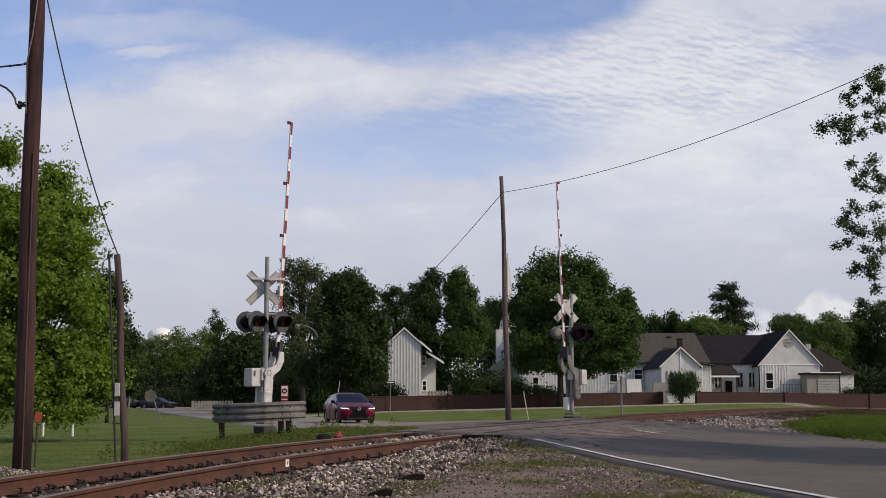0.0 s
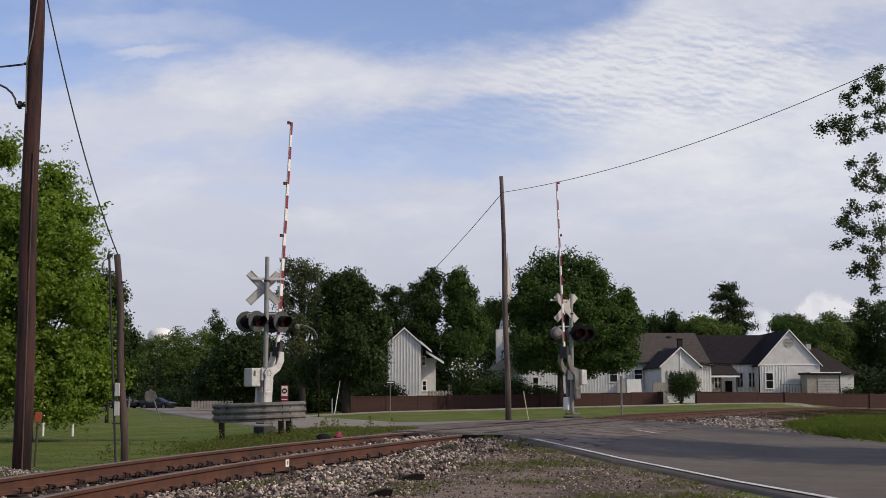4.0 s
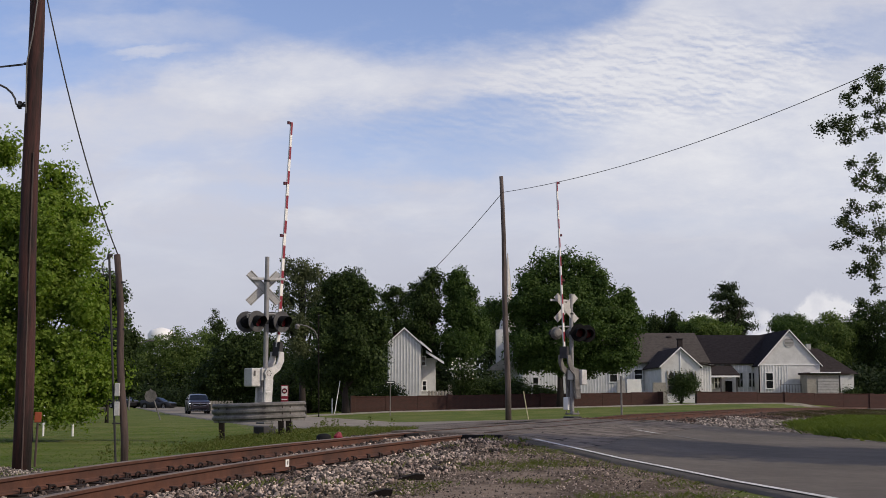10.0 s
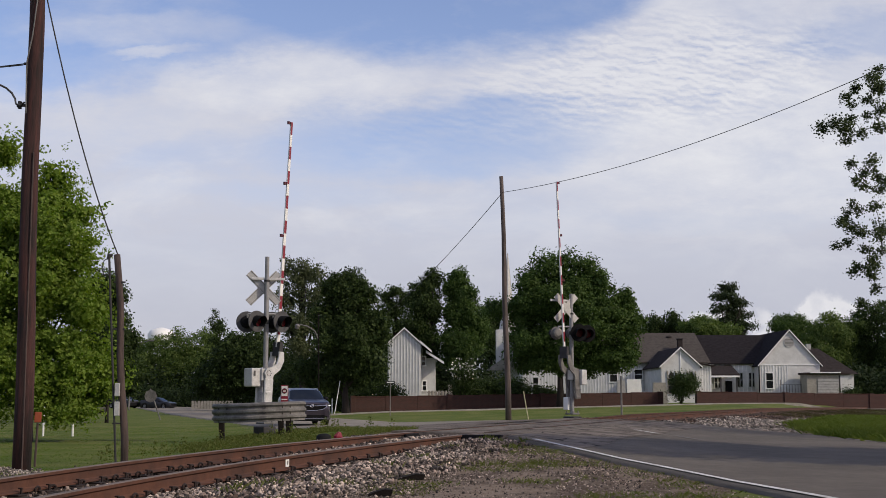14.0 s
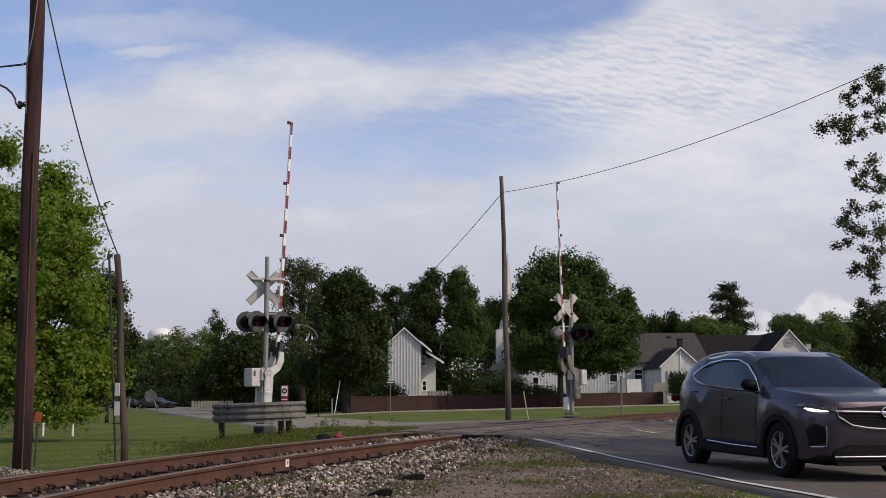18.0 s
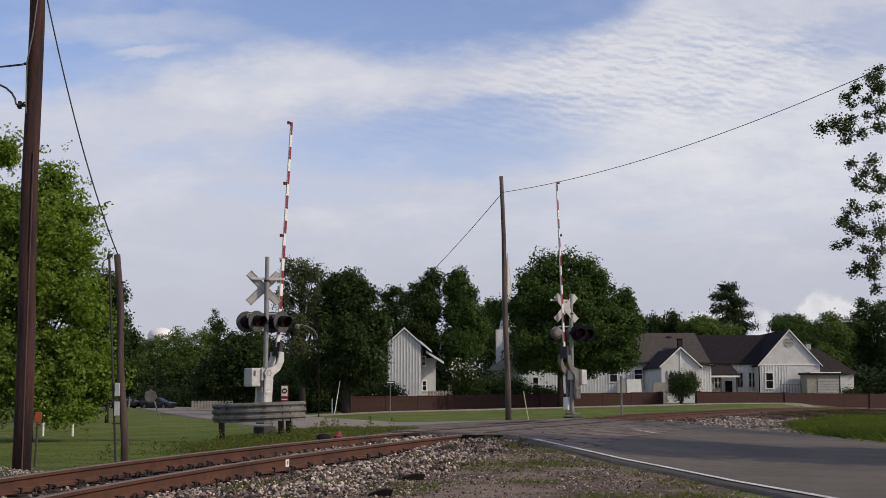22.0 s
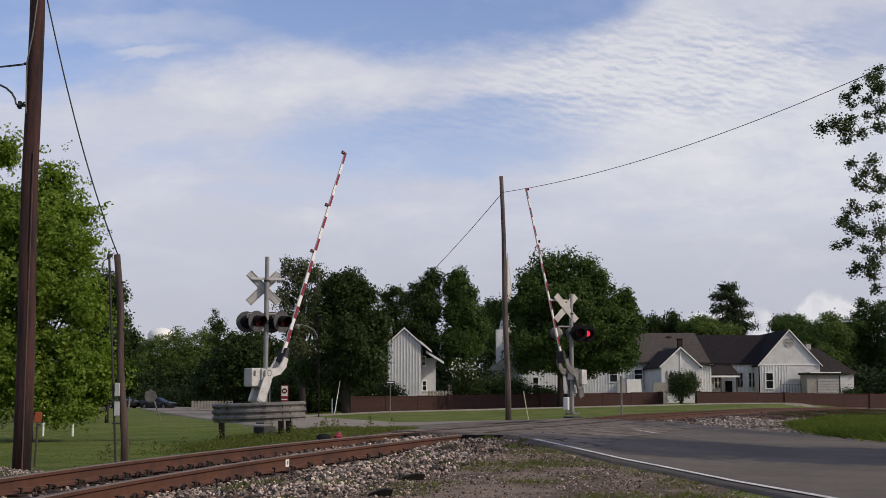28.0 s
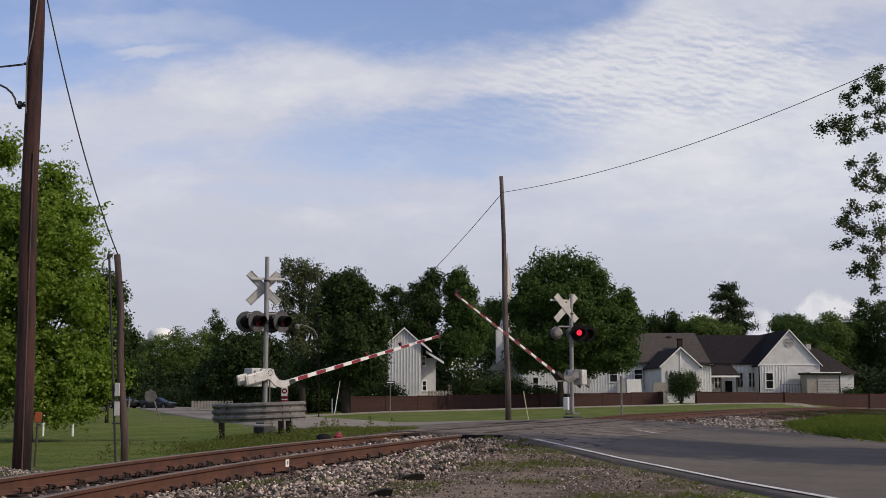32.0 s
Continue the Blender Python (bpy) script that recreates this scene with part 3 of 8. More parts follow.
def build_road():
    """Two stretches of asphalt that meet the crossing panels."""
    nu = 14
    for side, name, far_y, mat in ((1, "road", -25.0, M_ASPHALT), (-1, "road", 205.0, M_ASPHALT_FAR)):
        verts = []
        rows = 70
        for i in range(nu + 1):
            u = ROAD_L + ((9.9 if side > 0 else ROAD_R) - ROAD_L) * i / nu
            y = 33.0
            for _ in range(30):
                y -= (offside(line_x(y) + u, y) - side * 1.45) / (ROAD_SLOPE - track_slope(y))
            for k in range(rows + 1):
                q = k / rows
                yy = y + (far_y - y) * q ** 2
                if side > 0:
                    u = ROAD_L + ((9.9 if k == 0 else road_r(yy)) - ROAD_L) * i / nu
                xx = line_x(yy) + u
                jag = 0.05 * noise.noise((yy * 1.7, u, 2.0)) if i in (0, nu) else 0.0
                verts.append((xx + jag, yy, road_z(xx, yy) + 0.03 * (1 - ((min(u, 8.0) - 3.8) / 4.2) ** 2)))
        n = rows + 1
        faces = [(i * n + k, (i + 1) * n + k, (i + 1) * n + k + 1, i * n + k + 1) for i in range(nu) for k in range(rows)]
        if side < 0:
            faces = [f[::-1] for f in faces]
        # turned-down edges
        m0 = len(verts)
        for i in (0, nu):
            for k in range(rows + 1):
                x, y, z = verts[i * n + k]
                verts.append((x + (-0.09 if i == 0 else 0.09), y, z - 0.12))
        for s, i in enumerate((0, nu)):
            for k in range(rows):
                f = (i * n + k, i * n + k + 1, m0 + s * n + k + 1, m0 + s * n + k)
                faces.append(f if (s == 0) == (side > 0) else f[::-1])
        tagged(mesh_of(name, verts, faces, mat, smooth=True), "worn grey asphalt two-lane road", "road", kind="structure")


build_road()


def strip(name, u0, u1, y0, y1, mat, label, lift=0.014, n=20, flare=0):
    verts, faces = [], []
    for k in range(n + 1):
        y = y0 + (y1 - y0) * k / n
        for u in (u0, u1):
            u += flare * (road_r(y) - ROAD_R)
            x = line_x(y) + u + 0.012 * noise.noise((y * 3, u, 0))
            crown = 0.03 * (1 - ((min(u, 8.0) - 3.8) / 4.2) ** 2)
            verts.append((x, y, road_z(x, y) + crown + lift))
    for k in range(n):
        faces.append((2 * k, 2 * k + 1, 2 * k + 3, 2 * k + 2))
    if y1 < y0:
        faces = [f[::-1] for f in faces]
    return tagged(mesh_of(name, verts, faces, mat), label, "road marking", kind="structure")


strip("edge_line", -0.06, 0.06, 3.0, 24.3, M_LINE, "worn white edge line on the asphalt", n=60)
strip("lane_line", 4.92, 5.03, 30.35, 31.6, M_LINE, "worn white lane dash on the asphalt")
strip("lane_line", 5.08, 5.17, 28.4, 29.8, M_LINE_FAINT, "nearly worn away lane dash on the asphalt")
strip("edge_line", 7.70, 7.78, 21.0, 34.0, M_LINE_FAINT, "faint worn white edge line on the asphalt", n=60, flare=1)


# ---- railway track ----
def along_track(y, d, z):
    """The point at distance d to the near side of the centre line."""
    s = track_slope(y)
    n = math.sqrt(1 + s * s)
    return Vector((track_x(y) + d / n, y - d * s / n, z))


RAIL_SECTION = ((-0.070, 0.0), (-0.070, 0.012), (-0.018, 0.028), (-0.009, 0.045), (-0.009, 0.128), (-0.034, 0.140), (-0.037, 0.172),
                (-0.026, 0.181), (0.026, 0.181), (0.037, 0.172), (0.034, 0.140), (0.009, 0.128), (0.009, 0.045), (0.018, 0.028), (0.070, 0.012), (0.070, 0.0))


def build_rails():
    ys = [4.0 + 0.9 * k for k in range(150)]
    n = len(RAIL_SECTION)
    for side in (-1, 1):
        verts, faces = [], []
        for y in ys:
            z = rail_z(y) - 0.181
            for a, b in RAIL_SECTION:
                verts.append(along_track(y, side * 0.7525 + a, z + b))
        for k in range(len(ys) - 1):
            for i in range(n):
                j = (i + 1) % n
                faces.append((k * n + i, k * n + j, (k + 1) * n + j, (k + 1) * n + i))
        ob = mesh_of("rail", verts, faces, [M_RAIL_SIDE, M_RAIL_TOP, M_RAIL_DIRT])
        idx = [(2 if 26.0 < ys[i // n] else 1) if i % n in (6, 7, 8) else 0 for i in range(len(faces))]
        ob.data.polygons.foreach_set("material_index", idx)
        bm = bmesh.new()
        bm.from_mesh(ob.data)
        bmesh.ops.recalc_face_normals(bm, faces=bm.faces)
        bm.to_mesh(ob.data)
        bm.free()
        tagged(ob, "rust-brown steel rail with a worn grey running surface", "rail", "rails of the track", "structure")


build_rails()


def in_crossing(y):
    return 26.3 < y < 41.5


def build_ties():
    rng = random.Random(3)
    bm = bmesh.new()
    add_box(bm, (2.6, 0.23, 0.17), (0, 0, -0.085), bevel=0.012)
    tie = bpy.data.meshes.new("tie")
    bm.to_mesh(tie)
    bm.free()
    tie.materials.append(M_TIE)
    bm = bmesh.new()
    add_box(bm, (0.34, 0.19, 0.02), (0, 0, 0.004), bevel=0.004)
    plate = bpy.data.meshes.new("tie_plate")
    bm.to_mesh(plate)
    bm.free()
    plate.materials.append(M_STEEL_DARK)
    bm = bmesh.new()
    add_box(bm, (0.018, 0.018, 0.07), (0, 0, 0.025))
    add_box(bm, (0.045, 0.035, 0.016), (-0.008, 0, 0.064), bevel=0.004)
    spike = bpy.data.meshes.new("spike")
    bm.to_mesh(spike)
    bm.free()
    spike.materials.append(M_STEEL_DARK)
    bm = bmesh.new()
    pts = [Vector((0.082 * math.cos(a) * 0.55, 0, 0.022 + 0.032 * math.sin(a))) for a in [math.pi * (-0.25 + 1.5 * k / 9) for k in range(10)]]
    add_tube(bm, pts, 0.014, 6)
    clip = bpy.data.meshes.new("rail_anchor")
    bm.to_mesh(clip)
    bm.free()
    clip.materials.append(M_STEEL_DARK)
    y = 7.6
    while y < 62:
        if not in_crossing(y):
            z = rail_z(y) - 0.205
            p = along_track(y, 0, z)
            ang = -math.degrees(math.atan(track_slope(y)))
            near = y < 27
            m = pose(p.x, p.y, z + rng.uniform(-0.012, 0.006), 0, 0, ang + rng.uniform(-1.5, 1.5))
            t = new("tie", tie)
            t.matrix_basis = m
            tagged(t, "dark creosoted wooden tie bedded in the ballast", "railway tie", "ties of the track")
            for s in (-1, 1):
                pl = shared("tie_plate", plate, pose(s * 0.7525, 0, 0.008), t)
                for q in ((-1, 1) if near else ()):
                    shared("spike", spike, pose(q * 0.10, 0.05 * q, 0.008, 0, 0, 0 if q > 0 else 180), pl)
                if near:
                    for q in ((-1, 1) if rng.random() < 0.55 else (1,) if rng.random() < 0.5 else ()):
                        shared("rail_anchor", clip, pose(s * 0.7525 + 0.085, q * 0.150, 0.015, 0, 0, 90 + rng.uniform(-14, 14)), t)
        y += 0.52 + rng.uniform(-0.03, 0.03)


build_ties()


def build_crossing():
    """Asphalt and rubber panels between and beside the rails."""
    def panel(name, d0, d1, y0, y1, mat, label, sink=0.0, n=24):
        verts, faces = [], []
        for k in range(n + 1):
            y = y0 + (y1 - y0) * k / n
            for d in (d0, d1):
                p = along_track(y, d, 0)
                verts.append((p.x, p.y, rail_z(y) - sink + 0.006 * noise.noise((y * 1.3, d * 3, 0))))
            for d in (d1, d0):
                p = along_track(y, d, 0)
                verts.append((p.x, p.y, rail_z(y) - sink - 0.15))
        for k in range(n):
            a, b = 4 * k, 4 * k + 4
            for i in range(4):
                j = (i + 1) % 4
                faces.append((a + i, a + j, b + j, b + i))
        faces += [(0, 3, 2, 1), (4 * n, 4 * n + 1, 4 * n + 2, 4 * n + 3)]
        ob = mesh_of(name, verts, faces, mat)
        return tagged(ob, label, "crossing panel", "crossing panels", "structure")

    panel("crossing_panel", -0.640, 0.640, 26.6, 41.0, M_ASPHALT_OLD, "cracked asphalt filling between the rails", 0.012)
    panel("crossing_panel", -1.55, -0.845, 27.4, 42.3, M_ASPHALT_OLD, "cracked asphalt outside the far rail", 0.010)
    panel("crossing_panel", 0.845, 1.55, 25.2, 39.8, M_ASPHALT_OLD, "cracked asphalt outside the near rail", 0.010)
    panel("header_timber", -0.700, -0.640, 25.9, 40.8, M_RUBBER, "black rubber flangeway strip", 0.03)
    panel("header_timber", 0.640, 0.700, 25.9, 40.8, M_RUBBER, "black rubber flangeway strip", 0.03)


build_crossing()


def panel_end():
    """Black end board of the crossing panels beside the near rail."""
    p = along_track(25.15, 1.12, rail_z(25.15) - 0.085)
    bm = bmesh.new()
    add_box(bm, (0.86, 0.16, 0.17), (0, 0, 0), bevel=0.015)
    ob = part("panel_end_board", bm, M_RUBBER, None)
    ob.matrix_basis = pose(p.x, p.y, p.z, 0, 0, -math.degrees(math.atan(track_slope(25.15))))
    tagged(ob, "black rubber end board of the crossing panels", "crossing panel", "crossing panels", "structure")


panel_end()


def build_apron():
    """Patched older asphalt either side of the rails, a little proud of the road."""
    for side, d1 in ((1, 3.4), (-1, 4.2)):
        nu, nd = 24, 10
        verts, faces = [], []
        for i in range(nu + 1):
            u = ROAD_L + 0.10 + ((9.7 if side > 0 else ROAD_R) - ROAD_L - 0.2) * i / nu
            reach = d1 + 0.25 * noise.noise((u * 0.5, side, 0.0)) + 0.05 * noise.noise((u * 3.1, side, 2.0))
            y = 33.0
            for k in range(nd + 1):
                d = side * (1.47 + (reach - 1.47) * k / nd)
                for _ in range(20):
                    y -= (offside(line_x(y) + u, y) - d) / (ROAD_SLOPE - track_slope(y))
                x = line_x(y) + u
                verts.append((x, y, road_z(x, y) + 0.03 * (1 - ((min(u, 8.0) - 3.8) / 4.2) ** 2) + 0.007))
        n = nd + 1
        for i in range(nu):
            for k in range(nd):
                f = (i * n + k, (i + 1) * n + k, (i + 1) * n + k + 1, i * n + k + 1)
                faces.append(f if side < 0 else f[::-1])
        ob = mesh_of("crossing_apron", verts, faces, M_ASPHALT_OLD, smooth=True)
        bm = bmesh.new()
        bm.from_mesh(ob.data)
        bmesh.ops.recalc_face_normals(bm, faces=bm.faces)
        if sum(f.normal.z for f in bm.faces) < 0:
            bmesh.ops.reverse_faces(bm, faces=bm.faces)
        bm.to_mesh(ob.data)
        bm.free()
        tagged(ob, "cracked brownish asphalt patch beside the rails", "road", kind="structure")


build_apron()


# ---- loose stones ----
def stone_field(name, label, pts, rng, mat):
    """Many small angular stones in one mesh."""
    t = (1 + 5 ** 0.5) / 2
    ico = np.array([(-1, t, 0), (1, t, 0), (-1, -t, 0), (1, -t, 0), (0, -1, t), (0, 1, t), (0, -1, -t), (0, 1, -t), (t, 0, -1), (t, 0, 1), (-t, 0, -1), (-t, 0, 1)]) / 1.9
    tri = np.array([(0, 11, 5), (0, 5, 1), (0, 1, 7), (0, 7, 10), (0, 10, 11), (1, 5, 9), (5, 11, 4), (11, 10, 2), (10, 7, 6), (7, 1, 8),
                    (3, 9, 4), (3, 4, 2), (3, 2, 6), (3, 6, 8), (3, 8, 9), (4, 9, 5), (2, 4, 11), (6, 2, 10), (8, 6, 7), (9, 8, 1)])
    P = np.array([p[:3] for p in pts])
    S = np.array([p[3] for p in pts])
    n = len(P)
    V = ico[None] * (1 + rng.uniform(-0.38, 0.38, (n, 12, 1)))
    V = V * (S[:, None, None] * rng.uniform(0.45, 1.4, (n, 1, 3)))
    q = rng.normal(size=(n, 4))
    q /= np.linalg.norm(q, axis=1, keepdims=True)
    w, x, y, z = q.T
    R = np.stack([1 - 2 * (y * y + z * z), 2 * (x * y - z * w), 2 * (x * z + y * w), 2 * (x * y + z * w), 1 - 2 * (x * x + z * z), 2 * (y * z - x * w),
                  2 * (x * z - y * w), 2 * (y * z + x * w), 1 - 2 * (x * x + y * y)], 1).reshape(n, 3, 3)
    V = np.einsum("nij,nkj->nki", R, V) + P[:, None]
    F = tri[None] + (np.arange(n) * 12)[:, None, None]
    me = bpy.data.meshes.new(name)
    me.vertices.add(n * 12)
    me.vertices.foreach_set("co", V.ravel())
    F = F.reshape(-1, 3)
    me.loops.add(F.size)
    me.loops.foreach_set("vertex_index", F.ravel())
    me.polygons.add(len(F))
    me.polygons.foreach_set("loop_start", np.arange(len(F)) * 3)
    me.polygons.foreach_set("use_smooth", [False] * len(F))
    me.update(calc_edges=True)
    me.materials.append(mat)
    return tagged(new(name, me), label, "gravel", kind="stuff")


def build_ballast():
    rng = np.random.default_rng(5)
    pts = []
    # near shoulder and the ground between track and road
    for _ in range(82000):
        y = rng.uniform(8.0, 27.5)
        d = 0.85 + abs(rng.normal(0, 1.25)) if rng.random() < 0.8 else rng.uniform(0.85, 5.5)
        p = along_track(y, d, 0)
        if p.x > line_x(p.y) + ROAD_L - 0.25 or (y > 23.6 and d < 1.75 and rng.random() < 0.85):
            continue
        if d > 2.2 and noise.noise((p.x * 0.7, p.y * 0.7, 5.0)) < 0.08 and rng.random() < 0.75:
            continue
        s = 0.010 + 0.019 * rng.random() ** 2 if d < 2.6 else rng.uniform(0.005, 0.014)
        pts.append((p.x, p.y, ground_z(p.x, p.y) + s * rng.uniform(-0.3, 1.5), s))
    for _ in range(9000):
        x, y = rng.uniform(-3.0, 4.5), rng.uniform(9.0, 24.5)
        if x > line_x(y) + ROAD_L - 0.15 or offside(x, y) < 1.6:
            continue
        s = rng.uniform(0.004, 0.011)
        pts.append((x, y, ground_z(x, y) + s * 0.3, s))
    # between the rails and the far shoulder
    for _ in range(9000):
        y = rng.uniform(8.0, 27.0)
        d = rng.uniform(-2.6, 0.66)
        p = along_track(y, d, 0)
        s = rng.uniform(0.016, 0.036)
        pts.append((p.x, p.y, ground_z(p.x, p.y) + s * 0.35, s))
    stone_field("ballast", "grey-brown crushed stone ballast beside the rails", pts, rng, M_STONE)
    # rust-stained stones along the rails beyond the road, paler ones heaped lower down
    pts, stained = [], []
    for _ in range(26000):
        y = rng.uniform(33.0, 84.0)
        d = rng.uniform(0.85, turf_edge(y) - 0.2) if rng.random() < 0.8 else rng.uniform(-2.4, 0.85)
        p = along_track(y, d, 0)
        if p.x < line_x(p.y) + road_r(p.y) + 0.10:
            continue
        s = rng.uniform(0.03, 0.06)
        brown = d < 1.9 + 0.9 * noise.noise((y * 0.3, d, 1.0)) or y > 56 + 9 * noise.noise((y * 0.2, d * 0.6, 6.0))
        (stained if brown else pts).append((p.x, p.y, ground_z(p.x, p.y) + s * 0.35, s))
    stone_field("ballast", "rust-stained brown ballast along the curving rails", stained, rng, M_STONE_RUST)
    for _ in range(7000):
        a, r = rng.uniform(0, 6.28), abs(rng.normal(0, 0.9))
        x, y = -8.3 + r * math.cos(a), 21.6 + r * math.sin(a)
        s = rng.uniform(0.011, 0.024)
        pts.append((x, y, ground_z(x, y) + 0.22 * max(0, 1 - r / 1.6) + s * 0.3, s))
    stone_field("ballast", "pale crushed stone heaped beside the track", pts, rng, M_STONE_L)


build_ballast()


# ---- leaves and trees ----
def leaf_mesh(name, P, size, rng, mat, parent=None, hang=0.0, wide=0.55, out=None, loose=0.55):
    """Folded leaves, four corners each, at points P."""
    n = len(P)
    P = np.asarray(P)
    ax = rng.normal(size=(n, 3))
    ax[:, 2] -= hang
    ax /= np.linalg.norm(ax, axis=1, keepdims=True)
    up = rng.normal(size=(n, 3)) + np.array((0, 0, 0.9))
    if out is not None:
        up = np.asarray(out) + rng.normal(size=(n, 3)) * loose
    up /= np.linalg.norm(up, axis=1, keepdims=True) + 1e-9
    ax -= up * (np.sum(ax * up, axis=1, keepdims=True) * 0.9)
    ax /= np.linalg.norm(ax, axis=1, keepdims=True) + 1e-9
    side = np.cross(ax, up)
    side /= np.linalg.norm(side, axis=1, keepdims=True) + 1e-9
    nrm = np.cross(side, ax)
    L = (size * rng.uniform(0.6, 1.35, n))[:, None]
    V = np.empty((n, 4, 3))
    V[:, 0] = P - ax * L * 0.5
    V[:, 1] = P + side * L * wide * 0.5 + nrm * L * 0.12
    V[:, 2] = P + ax * L * 0.5
    V[:, 3] = P - side * L * wide * 0.5 + nrm * L * 0.12
    F = np.array([(0, 1, 2), (0, 2, 3)])[None] + (np.arange(n) * 4)[:, None, None]
    F = F.reshape(-1, 3)
    me = bpy.data.meshes.new(name)
    me.vertices.add(n * 4)
    me.vertices.foreach_set("co", V.ravel())
    me.loops.add(F.size)
    me.loops.foreach_set("vertex_index", F.ravel())
    me.polygons.add(len(F))
    me.polygons.foreach_set("loop_start", np.arange(len(F)) * 3)
    me.update(calc_edges=True)
    me.materials.append(mat)
    ob = new(name, me)
    if parent is not None:
        ob.parent = parent
    return ob


def crown_points(lobes, n, rng, clump, shell=0.55):
    """Points in clumps near the skin of the lobes: (x, y, z, rx, ry, rz)."""
    lobes = np.array(lobes, float)
    wts = (lobes[:, 3] * lobes[:, 4] * lobes[:, 5]) ** (2 / 3)
    wts /= wts.sum()
    k = max(12, n // 26)
    idx = rng.choice(len(lobes), k, p=wts)
    v = rng.normal(size=(k, 3))
    v /= np.linalg.norm(v, axis=1, keepdims=True)
    r = shell + (1.02 - shell) * rng.random(k) ** 0.7
    C = lobes[idx, :3] + v * r[:, None] * lobes[idx, 3:]
    pick = rng.integers(0, k, n)
    spread_ = clump * rng.lognormal(0, 0.35, (k, 1))[pick]
    P = C[pick] + np.clip(rng.normal(size=(n, 3)), -1.5, 1.5) * spread_ * np.array((1, 1, 0.7))
    N = v[pick] * 0.45 + (P - C[pick]) / (spread_ * 1.6) + np.array((0, 0, 0.25))
    return P, N / (np.linalg.norm(N, axis=1, keepdims=True) + 1e-9)


def crown_skin(lobes, n, rng, leaf, rough=1.0, open_=0.0):
    """Leaf points on the outer skin of the lobes, swollen and hollowed unevenly: points and outward directions."""
    lobes = np.array(lobes, float)
    lobes[:, 3:] *= 0.90
    wts = (lobes[:, 3] * lobes[:, 4] * lobes[:, 5]) ** (2 / 3)
    per = 9
    k = n // per
    idx = rng.choice(len(lobes), k * 2, p=wts / wts.sum())
    v = rng.normal(size=(k * 2, 3))
    v /= np.linalg.norm(v, axis=1, keepdims=True)
    size = lobes[idx, 3:].mean(axis=1)
    S = lobes[idx, :3] + v * lobes[idx, 3:]
    swell = np.zeros(len(S))
    for wave, amp in ((2.0, 0.15), (1.0, 0.12), (0.45, 0.07)):
        for _ in range(4):
            d = rng.normal(size=3)
            d *= 6.283 / (wave * 1.6 * np.linalg.norm(d))
            swell += amp * 0.62 * np.sin(S @ d + rng.uniform(0, 6.283))
    r = 1.0 + rough * swell * np.clip(1.6 / size, 0.5, 1.2) - 0.30 * rng.random(len(S)) ** 2.5 + 0.16 * (rng.random(len(S)) > 0.93)
    C = lobes[idx, :3] + v * lobes[idx, 3:] * r[:, None]
    inside = np.full(len(C), 9.0)
    for j, l in enumerate(lobes):
        q = np.linalg.norm((C - l[:3]) / l[3:], axis=1)
        inside = np.where(idx == j, inside, np.minimum(inside, q))
    hole = np.zeros(len(C))
    for wave in (1.1, 0.6, 0.6):
        d = rng.normal(size=(3, 3))
        d *= 6.283 / (wave * np.linalg.norm(d, axis=0))
        hole += np.sin(C @ d + rng.uniform(0, 6.283, 3)).sum(axis=1) / 3
    keep = np.flatnonzero((inside > 0.78) & (hole > -0.48 + 0.38 * open_))[:k]
    C, v = C[keep], v[keep]
    sprig = rng.random(len(C)) > (0.86 if open_ < 1 else 0.74)
    C[sprig] += v[sprig] * (1.0 if open_ < 1 else 1.7) * (0.10 + 0.46 * rng.random((sprig.sum(), 1)) ** 2) * min(1.0, 0.3 + leaf * 4)
    P = np.repeat(C, per, 0) + np.clip(rng.normal(size=(len(C) * per, 3)), -1.6, 1.6) * leaf * np.array((1.15, 1.15, 0.8))
    N = np.repeat(v + np.array((0, -0.15, 0.35)), per, 0) + np.repeat(rng.normal(size=C.shape) * 0.45, per, 0) + rng.normal(size=P.shape) * 0.30
    return P, N / (np.linalg.norm(N, axis=1, keepdims=True) + 1e-9)


